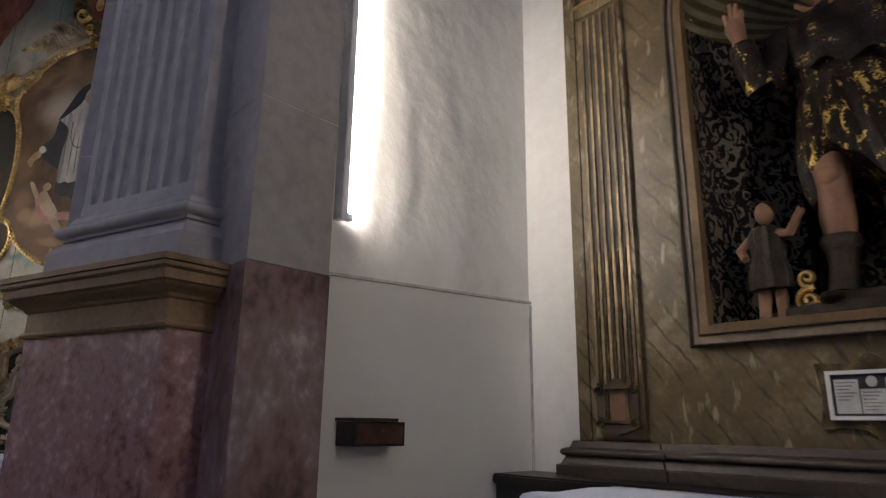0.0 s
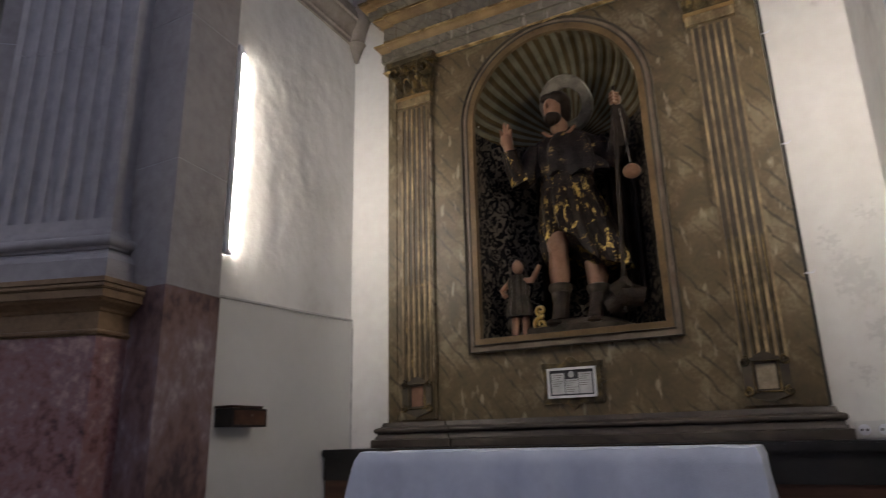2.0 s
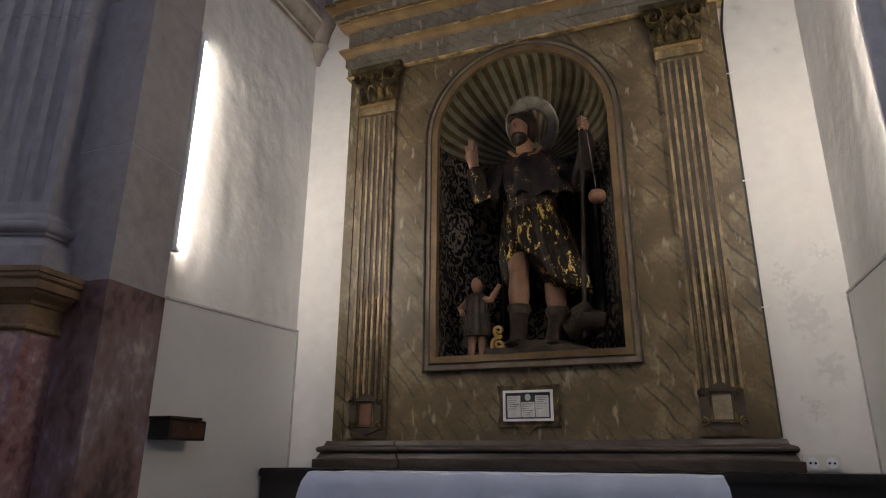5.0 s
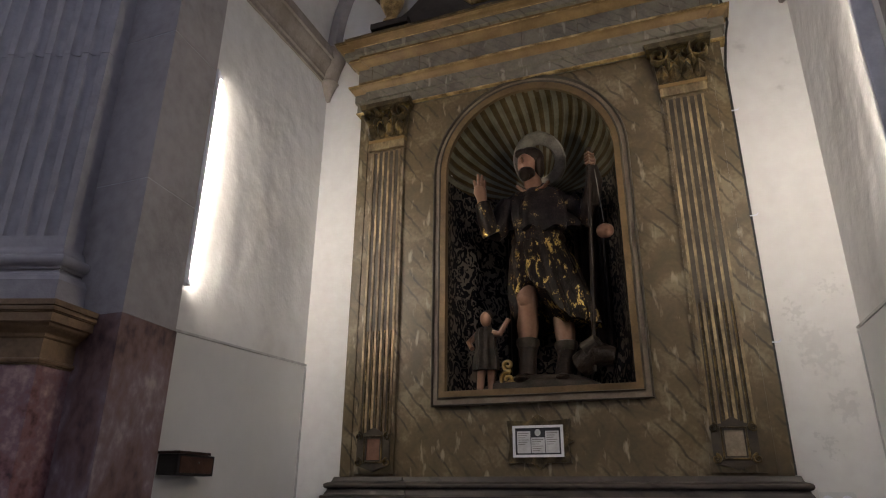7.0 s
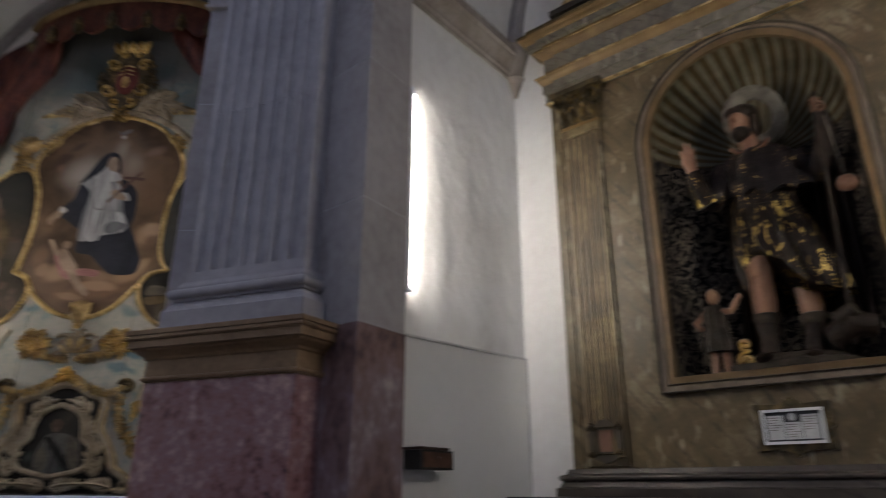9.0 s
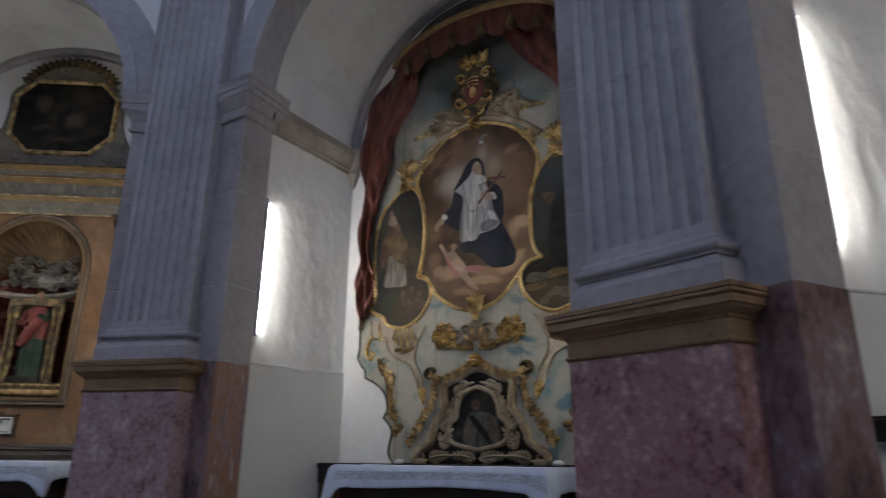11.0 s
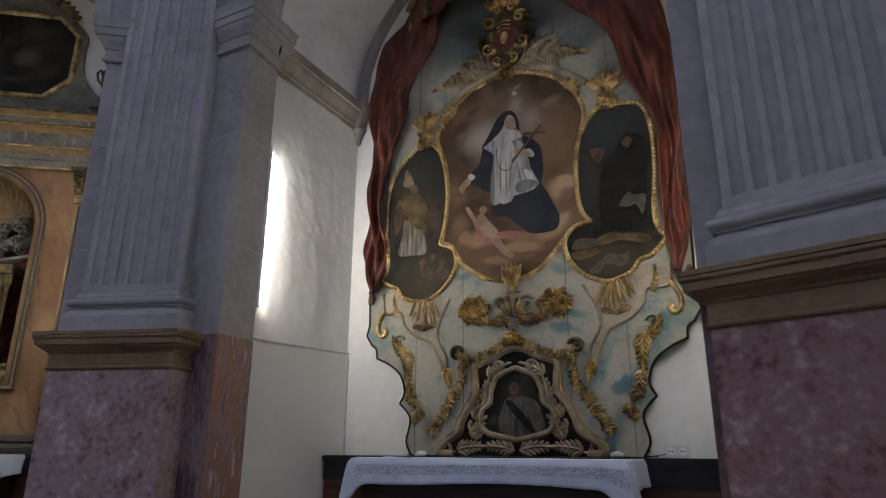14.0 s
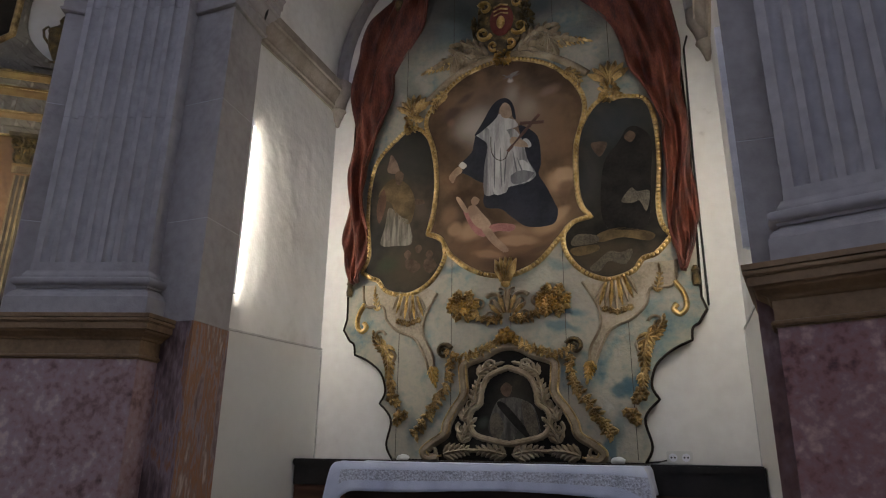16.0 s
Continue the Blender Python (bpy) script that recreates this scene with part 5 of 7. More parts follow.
def niche_aedicule(k):
    """Columns, entablature, cloud relief and shelf in the red niche, and the figure on it."""
    C = 1.495
    a = thing("aedicule", (C, 0.05, 1.628), k, "small gilded aedicule with columns under carved clouds", "aedicule")
    q = B()
    for i in range(60):
        rnd = random.Random(i)
        x, z = C + rnd.uniform(-0.36, 0.36), rnd.uniform(2.80, 3.13)
        ribbon(q, spiral(x, z, rnd.uniform(0.03, 0.06), 1.3, rnd.uniform(0, 6), rnd.choice((-1, 1)), 12), 0.02, 0.06 + 0.25 * (1 - abs(x - C) / 0.5), 0.03, closed=False)
    part("clouds", q, S_SILVER, a, "silvered carved clouds", smooth=True)
    part("cloud_board", ribbon(B(), [(C - 0.43, 2.98), (C - 0.2, 2.92), (C, 2.90), (C + 0.2, 2.92), (C + 0.43, 2.98)], 0.16, 0.30, 0.06, closed=False), S_SILVER, a)
    part("canopy_band", ribbon(B(), [(C - 0.46, 2.74), (C - 0.25, 2.69), (C, 2.675), (C + 0.25, 2.69), (C + 0.46, 2.74)], 0.07, 0.1, 0.08, closed=False), S_SILVER, a)
    part("entablature", box(B(), C - 0.19, C + 0.36, 0.0, 0.30, 2.57, 2.65), GILT_DARK, a)
    for x in (C - 0.16, C - 0.10, C + 0.27, C + 0.33):
        q = B()
        lathe(q, x, 0.03, [(0.032, 1.77), (0.032, 1.80), (0.022, 1.82), (0.021, 2.44), (0.03, 2.47), (0.036, 2.56)], 12)
        part("column", q, GILT_DARK, a, smooth=True)
    part("shelf", box(B(), C - 0.50, C + 0.50, -0.05, 0.32, 1.64, 1.70), GILT_DARK, a)
    q = B()
    for i in range(26):
        x = C - 0.48 + 0.96 * i / 25
        leaf(q, x, 1.70, -0.05, 0.07, 0.045, -math.pi / 2, 0.02)
        ball(q, (x, -0.055, 1.745), (0.014, 0.014, 0.014), u=8, v=6)
    part("leaf_border", q, OLD_GOLD, a, "gilded leaf border")
    part("shelf_top", box(B(), C - 0.50, C + 0.50, -0.045, 0.32, 1.70, 1.765), GILT_DARK, a)
    part("plinth", box(B(), C - 0.06, C + 0.26, -0.03, 0.2, 1.765, 1.83), S_GREY, a)
    bm = B()
    x = C + 0.10
    lathe(bm, x, 0.08, [(0.13, 1.832), (0.125, 1.95), (0.115, 2.15), (0.10, 2.30)], 24, 0.7, 0, 0.08, 8)
    lathe(bm, x, 0.08, [(0.11, 2.22), (0.125, 2.40), (0.13, 2.52), (0.05, 2.60)], 24, 0.7, 1, 0.05, 6)
    limb(bm, [(x - 0.10, 0.0, 2.15), (x - 0.02, -0.03, 2.28), (x + 0.08, 0.0, 2.45)], [0.04, 0.055, 0.05], 10, 1)
    limb(bm, [(x - 0.11, 0.05, 2.50), (x - 0.13, -0.03, 2.38), (x - 0.04, -0.06, 2.36)], [0.045, 0.035, 0.025], 10, 1)
    limb(bm, [(x + 0.11, 0.05, 2.50), (x + 0.13, -0.03, 2.42), (x + 0.06, -0.06, 2.46)], [0.045, 0.035, 0.025], 10, 0)
    ball(bm, (x, 0.05, 2.67), (0.05, 0.052, 0.065), 2)
    ball(bm, (x, 0.07, 2.69), (0.062, 0.055, 0.062), 3)
    ob = part("statue", bm, [S_GREEN, S_RED, S_FLESH, S_HAIR], None, smooth=True, k=k)
    base = Vector((x, 0.08, 1.831))
    ob.data.transform(Matrix.Translation(-base))
    ob.matrix_world = K(k) @ Matrix.Translation(base)
    tagged(ob, "small painted wooden statue in a green and red robe", "statue")


retable(0, OLIVE_MARBLE, GREY_MARBLE, True)
figure_large(0)
retable(2, PINK_MARBLE, GREY_MARBLE, False)
niche_aedicule(2)


# ---- the painted altarpiece (chapel 1) ----
CB = 1.535
HALF_B = [(0.85, 1.03, 1), (0.90, 1.13), (0.87, 1.30), (0.965, 1.415, 1), (0.925, 1.50), (0.965, 1.63), (1.07, 1.72), (1.19, 1.775, 1), (1.20, 1.85), (1.24, 1.88, 1), (1.295, 1.965, 1), (1.27, 2.05, 1), (1.285, 2.6), (1.30, 3.4), (1.28, 4.05), (1.20, 4.40), (1.05, 4.78), (0.90, 5.05), (0.62, 5.35), (0.30, 5.47), (0.0, 5.50)]


def mirror_b(half, n=5):
    right = smooth_loop([(CB + a[0], *a[1:]) for a in half], n, closed=False)
    return right + [(2 * CB - x, z) for x, z in right[-2::-1]]


# Teal and brown paint patches; shade under the canopy is painted into the top.
BOARD_PAINT = painted("marbled_board_paint_shaded_top", PALE_BOARD, (CB, 1.03), [
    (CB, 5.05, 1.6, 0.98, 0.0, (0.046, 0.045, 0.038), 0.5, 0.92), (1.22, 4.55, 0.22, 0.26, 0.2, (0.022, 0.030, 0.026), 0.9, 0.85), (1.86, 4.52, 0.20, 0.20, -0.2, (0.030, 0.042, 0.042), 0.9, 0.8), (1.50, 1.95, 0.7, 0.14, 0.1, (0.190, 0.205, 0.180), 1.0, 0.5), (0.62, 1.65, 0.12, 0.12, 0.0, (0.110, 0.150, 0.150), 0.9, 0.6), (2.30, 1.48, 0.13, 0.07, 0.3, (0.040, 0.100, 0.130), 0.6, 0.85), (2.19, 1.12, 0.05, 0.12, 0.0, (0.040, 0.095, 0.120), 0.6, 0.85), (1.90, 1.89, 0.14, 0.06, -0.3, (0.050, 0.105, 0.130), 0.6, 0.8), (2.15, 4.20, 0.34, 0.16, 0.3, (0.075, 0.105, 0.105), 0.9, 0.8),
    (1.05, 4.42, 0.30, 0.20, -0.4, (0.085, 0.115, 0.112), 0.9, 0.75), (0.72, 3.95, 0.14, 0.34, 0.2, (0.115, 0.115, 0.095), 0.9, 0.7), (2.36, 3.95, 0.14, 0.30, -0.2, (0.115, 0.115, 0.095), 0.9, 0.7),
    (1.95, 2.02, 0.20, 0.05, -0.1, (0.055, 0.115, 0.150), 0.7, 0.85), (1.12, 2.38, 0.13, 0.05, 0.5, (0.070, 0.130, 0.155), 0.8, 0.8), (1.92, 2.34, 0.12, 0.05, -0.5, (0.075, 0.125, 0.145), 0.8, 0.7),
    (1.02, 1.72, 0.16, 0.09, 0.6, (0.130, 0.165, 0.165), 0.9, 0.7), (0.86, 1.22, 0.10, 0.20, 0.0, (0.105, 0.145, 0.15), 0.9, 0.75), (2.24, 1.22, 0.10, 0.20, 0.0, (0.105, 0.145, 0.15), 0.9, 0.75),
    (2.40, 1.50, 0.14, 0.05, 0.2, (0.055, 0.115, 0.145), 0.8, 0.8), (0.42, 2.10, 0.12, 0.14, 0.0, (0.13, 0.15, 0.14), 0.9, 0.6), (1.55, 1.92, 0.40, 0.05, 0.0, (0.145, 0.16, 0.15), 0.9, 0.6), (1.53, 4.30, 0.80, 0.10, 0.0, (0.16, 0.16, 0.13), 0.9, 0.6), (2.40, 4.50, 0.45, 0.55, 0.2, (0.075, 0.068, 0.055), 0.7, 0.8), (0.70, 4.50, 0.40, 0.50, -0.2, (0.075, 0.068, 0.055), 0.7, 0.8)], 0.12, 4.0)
ALT = thing("painted_altarpiece", (CB, -0.05, 1.03), 1, "pale blue-green painted baroque altarpiece with gilt frames and oil paintings", "altarpiece")
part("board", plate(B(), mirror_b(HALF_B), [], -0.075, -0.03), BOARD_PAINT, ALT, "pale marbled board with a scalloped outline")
rim = mirror_b(HALF_B)
part("rim", ribbon(B(), rim, 0.018, -0.070, 0.014, seg=4), S_HAIR, ALT, "dark edge moulding")
for i, x in enumerate((-0.83, -0.42, 0.02, 0.40, 0.81)):
    part("board_joint", box(B(), CB + x, CB + x + 0.004, -0.0762, -0.074, 1.05, 5.0 - 0.25 * abs(x)), P_DIM, ALT)

MID_PAINT = painted("brown_sky_oil_paint", UMBER, (CB, 1.03), [
    (1.52, 3.55, 0.62, 0.52, 0.0, (0.175, 0.128, 0.092), 1.0, 0.75), (1.36, 3.50, 0.26, 0.26, 0.4, (0.26, 0.215, 0.175), 1.0, 0.75),
    (1.60, 3.74, 0.09, 0.16, 0.0, (0.27, 0.235, 0.20), 1.0, 0.6), (1.12, 3.66, 0.12, 0.08, 0.6, (0.055, 0.033, 0.026), 0.7, 0.85),
    (1.22, 3.78, 0.13, 0.045, 0.5, (0.060, 0.038, 0.030), 0.8, 0.75), (1.10, 3.58, 0.05, 0.05, 0.0, (0.15, 0.085, 0.062), 0.8, 0.7),
    (1.90, 3.72, 0.12, 0.06, 0.5, (0.20, 0.14, 0.115), 0.8, 0.55), (1.97, 3.62, 0.08, 0.04, -0.6, (0.10, 0.065, 0.05), 0.8, 0.5),
    (1.95, 3.30, 0.16, 0.30, 0.0, (0.115, 0.070, 0.042), 1.0, 0.6), (1.55, 2.50, 0.60, 0.24, 0.0, (0.125, 0.072, 0.040), 0.8, 0.85),
    (1.28, 2.66, 0.18, 0.10, 0.2, (0.27, 0.175, 0.105), 0.7, 0.85), (1.60, 2.62, 0.16, 0.07, -0.1, (0.22, 0.14, 0.085), 0.7, 0.8),
    (1.84, 2.64, 0.20, 0.09, 0.35, (0.28, 0.18, 0.105), 0.7, 0.85), (1.93, 2.96, 0.14, 0.13, 0.2, (0.28, 0.185, 0.11), 0.65, 0.85),
    (1.96, 2.88, 0.10, 0.07, 0.2, (0.085, 0.050, 0.030), 0.9, 0.7), (1.10, 2.80, 0.11, 0.12, 0.0, (0.155, 0.095, 0.056), 0.8, 0.7),
    (1.55, 2.40, 0.40, 0.07, 0.0, (0.050, 0.029, 0.018), 0.9, 0.7), (1.42, 2.55, 0.14, 0.05, 0.3, (0.070, 0.040, 0.024), 0.9, 0.7),
     
     
     
     (1.28, 3.52, 0.24, 0.20, 0.3, (0.330, 0.290, 0.245), 1.0, 0.75), (1.72, 3.60, 0.14, 0.18, 0.0, (0.270, 0.225, 0.180), 1.0, 0.55), (1.98, 3.00, 0.10, 0.09, 0.2, (0.300, 0.205, 0.130), 0.5, 0.85), (1.99, 2.93, 0.09, 0.05, 0.2, (0.105, 0.064, 0.038), 0.7, 0.8), (1.90, 2.70, 0.14, 0.06, 0.5, (0.285, 0.190, 0.115), 0.5, 0.8), (1.62, 2.545, 0.20, 0.05, -0.1, (0.270, 0.175, 0.105), 0.5, 0.8), (1.40, 2.46, 0.16, 0.04, -0.2, (0.215, 0.135, 0.080), 0.6, 0.8), (1.78, 2.47, 0.14, 0.035, 0.4, (0.075, 0.044, 0.027), 0.7, 0.8), (1.14, 2.68, 0.08, 0.07, 0.3, (0.225, 0.145, 0.088), 0.5, 0.8), (1.60, 3.90, 0.085, 0.016, 0.15, (0.11, 0.10, 0.105), 0.6, 0.85),
    (1.595, 3.865, 0.032, 0.026, 0.0, (0.36, 0.34, 0.33), 0.7, 0.85)], 0.03)
LEFT_PAINT = painted("dim_sky_oil_paint", NIGHT, (CB, 1.03), [
    (0.72, 3.30, 0.415, 0.415, 0.0, (0.032, 0.031, 0.028), 1.0, 0.68), (0.76, 2.42, 0.415, 0.268, 0.0, (0.050, 0.038, 0.024), 1.0, 0.7),
    (0.62, 3.0, 0.20, 0.30, 0.1, (0.052, 0.040, 0.024), 0.9, 0.7), (0.88, 2.86, 0.10, 0.16, 0.3, (0.070, 0.052, 0.040), 0.9, 0.6), (0.60, 2.45, 0.14, 0.10, 0.0, (0.020, 0.028, 0.016), 0.9, 0.7)], 0.03)
RIGHT_PAINT = painted("dim_grey_sky_oil_paint", NIGHT, (CB, 1.03), [
    (2.35, 3.35, 0.44, 0.37, 0.0, (0.028, 0.034, 0.040), 1.0, 0.7), (2.16, 2.95, 0.16, 0.40, -0.1, (0.034, 0.034, 0.034), 1.0, 0.7),
    (2.22, 2.40, 0.24, 0.12, 0.1, (0.060, 0.046, 0.030), 0.9, 0.7), (2.30, 2.30, 0.27, 0.09, 0.0, (0.066, 0.050, 0.033), 1.0, 0.7), (2.55, 2.40, 0.10, 0.10, 0.0, (0.050, 0.038, 0.026), 1.0, 0.6), (2.55, 3.05, 0.07, 0.30, 0.0, (0.050, 0.042, 0.033), 1.0, 0.6)], 0.03)
LOW_PAINT = painted("dark_green_black_oil_paint", NIGHT, (CB, 1.03), [
    (CB + 0.03, 1.30, 0.20, 0.22, 0.0, (0.034, 0.033, 0.030), 0.9, 0.8), (CB, 1.18, 0.24, 0.05, 0.0, (0.046, 0.052, 0.046), 0.9, 0.7), (CB - 0.18, 1.28, 0.06, 0.05, 0.2, (0.050, 0.058, 0.048), 0.9, 0.6)], 0.025)
# three oil paintings in wavy gilt frames
LEFT_P = [(0.767, 3.595), (0.62, 3.50), (0.47, 3.34), (0.412, 3.12), (0.405, 2.85), (0.43, 2.55), (0.375, 2.41, 1), (0.47, 2.35, 1), (0.52, 2.33), (0.60, 2.24), (0.778, 2.205), (0.95, 2.29), (1.055, 2.45), (1.05, 2.58), (0.99, 2.645), (0.92, 2.665, 1), (0.96, 2.80), (0.985, 3.05), (0.963, 3.305), (0.90, 3.50)]
RIGHT_P = [(2.17, 3.47), (2.28, 3.57), (2.37, 3.56, 1), (2.46, 3.555), (2.58, 3.50), (2.63, 3.30), (2.63, 3.0), (2.60, 2.72), (2.61, 2.56), (2.665, 2.47, 1), (2.56, 2.36), (2.47, 2.33), (2.40, 2.25), (2.238, 2.205), (2.07, 2.28), (1.965, 2.42), (1.955, 2.56), (2.03, 2.64), (2.15, 2.665, 1), (2.09, 2.75), (2.06, 2.95), (2.075, 3.25)]
MID_P = [(0.885, 3.62), (0.98, 3.79), (1.20, 3.98), (1.535, 4.06), (1.85, 3.97), (2.06, 3.78), (2.15, 3.55), (2.08, 3.25), (2.062, 2.95), (2.08, 2.77), (2.15, 2.665, 1), (2.03, 2.64), (1.93, 2.54), (1.75, 2.36), (1.535, 2.29), (1.30, 2.34), (1.11, 2.48), (1.03, 2.61), (0.92, 2.665, 1), (0.965, 2.85), (0.985, 3.10), (0.96, 3.36)]
def bead(bm, x, y, z, r):
    """A small eight-sided bead."""
    top = bm.verts.new((x, y - r, z))
    mid, ring = [[bm.verts.new((x + f * r * math.cos(math.pi * i / 3), y - d * r, z + f * r * math.sin(math.pi * i / 3))) for i in range(6)] for f, d in ((0.7, 0.7), (1.0, 0.0))]
    for i in range(6):
        bm.faces.new((top, mid[i], mid[(i + 1) % 6]))
        bm.faces.new((mid[i], ring[i], ring[(i + 1) % 6], mid[(i + 1) % 6]))
    bm.faces.new(ring)


for nm, pts, mt, lab in (("painting", MID_P, MID_PAINT, "brown oil painting of a pale draped shape on clouds"), ("painting", LEFT_P, LEFT_PAINT, "dark oil painting"), ("painting", RIGHT_P, RIGHT_PAINT, "dark oil painting")):
    lp = smooth_loop(pts, 8)
    p = part(nm, plate(B(), lp, [], -0.082 if pts is MID_P else -0.086, -0.074), mt, ALT, lab)
    part("gilt_frame", ribbon(B(), resample(lp, 0.0165), 0.038, -0.083, 0.012, seg=5), OLD_GOLD, p, "beaded gilt frame", smooth=True)
    q = B()
    for x, z in resample(lp, 0.031):
        bead(q, x, -0.094, z, 0.0135)
    part("beading", q, GOLD, p, "row of gilt beads", smooth=True)


def patch(name, pts, mt, depth, parent=ALT, n=6):
    """A flat brushed-on shape within a painting, a hair's breadth proud."""
    part(name, plate(B(), smooth_loop(pts, n), [], depth, depth + 0.002), mt, parent)


Y0 = -0.0832
patch("paint_mantle", [(1.65, 3.46), (1.74, 3.41), (1.80, 3.32), (1.81, 3.13), (1.79, 3.04), (1.84, 2.94), (1.90, 2.80), (1.92, 2.73), (1.88, 2.64), (1.70, 2.64), (1.58, 2.73), (1.50, 2.80), (1.38, 2.83), (1.375, 2.94), (1.45, 3.05), (1.60, 3.20), (1.66, 3.35)], P_BLACK, Y0 - 0.002)
patch("paint_mantle", [(1.32, 3.45), (1.29, 3.36), (1.27, 3.29), (1.17, 3.20), (1.19, 3.14), (1.24, 3.11), (1.38, 3.03), (1.44, 3.20), (1.42, 3.38)], P_BLACK, Y0 - 0.003)
patch("paint_habit", [(1.31, 3.44), (1.40, 3.485), (1.52, 3.47), (1.62, 3.43), (1.68, 3.32), (1.71, 3.17), (1.77, 3.04), (1.70, 2.985), (1.56, 2.965), (1.54, 2.925), (1.46, 2.925), (1.375, 2.935), (1.375, 3.16), (1.40, 3.34)], P_HABIT, Y0 - 0.0042)
patch("paint_scapular", [(1.43, 3.44), (1.56, 3.43), (1.60, 3.20), (1.57, 3.02), (1.545, 2.935), (1.45, 2.93), (1.435, 3.15)], P_WHITE, Y0 - 0.0055)
for x0, x1, z0, z1 in ((1.40, 1.395, 3.30, 2.95), (1.46, 1.455, 3.36, 2.96), (1.505, 1.51, 3.30, 2.97), (1.55, 1.53, 3.22, 2.99), (1.60, 1.64, 3.26, 3.02), (1.63, 1.69, 3.20, 3.02)):
    patch("paint_fold", [(x0, z0), ((x0 + x1) / 2 - 0.008, (z0 + z1) / 2), (x1, z1), ((x0 + x1) / 2 + 0.004, (z0 + z1) / 2)], P_FOLD, Y0 - 0.0064)
patch("paint_sleeve", [(1.60, 3.12), (1.66, 3.17), (1.71, 3.14), (1.755, 3.05), (1.70, 3.0), (1.62, 3.0)], P_WHITE, Y0 - 0.0062)
patch("paint_hem", [(1.585, 3.055), (1.66, 3.085), (1.735, 3.065), (1.755, 3.045), (1.70, 2.995), (1.60, 2.985)], P_FOLD, Y0 - 0.0069)
patch("paint_wimple", [(1.49, 3.585), (1.44, 3.535), (1.395, 3.505), (1.42, 3.465), (1.51, 3.44), (1.60, 3.445), (1.645, 3.46), (1.62, 3.51), (1.575, 3.535)], P_WHITE, Y0 - 0.0068)
patch("paint_veil", [(1.48, 3.70), (1.53, 3.715), (1.58, 3.695), (1.615, 3.63), (1.63, 3.52), (1.605, 3.54), (1.59, 3.63), (1.545, 3.675), (1.505, 3.635), (1.48, 3.56), (1.40, 3.49), (1.30, 3.43), (1.36, 3.53), (1.43, 3.65)], P_BLACK, Y0 - 0.0078)
patch("paint_oval", [(1.505, 3.645), (1.55, 3.675), (1.59, 3.63), (1.60, 3.57), (1.565, 3.535), (1.515, 3.565)], P_FLESH, Y0 - 0.0074)
patch("paint_cuff", [(1.17, 3.20), (1.20, 3.225), (1.235, 3.19), (1.205, 3.165)], P_WHITE, Y0 - 0.0050)
patch("paint_arm", [(1.09, 3.11), (1.14, 3.175), (1.19, 3.19), (1.195, 3.14), (1.15, 3.11), (1.125, 3.06)], P_FLESH, Y0 - 0.0044)
patch("paint_hand_shape", [(1.58, 3.34), (1.61, 3.37), (1.69, 3.32), (1.72, 3.27), (1.66, 3.275), (1.60, 3.30)], P_FLESH, Y0 - 0.0098)
patch("paint_cuff", [(1.68, 3.33), (1.715, 3.335), (1.745, 3.28), (1.715, 3.265)], P_WHITE, Y0 - 0.0088)
q = B()
for (x0, z0), (x1, z1) in (((1.56, 3.255), (1.81, 3.525)), ((1.66, 3.475), (1.845, 3.455))):
    ribbon(q, [(x0, z0), ((x0 + x1) / 2, (z0 + z1) / 2), (x1, z1)], 0.026, Y0 - 0.0075, 0.003, closed=False, seg=3)
part("paint_cross", q, BROWN_WOOD, ALT)
part("paint_beads", ribbon(B(), smooth_loop([(1.43, 3.40), (1.435, 3.27), (1.48, 3.20), (1.54, 3.20), (1.57, 3.28)], 5, closed=False), 0.007, Y0 - 0.0066, 0.002, closed=False, seg=3), P_DIM, ALT)
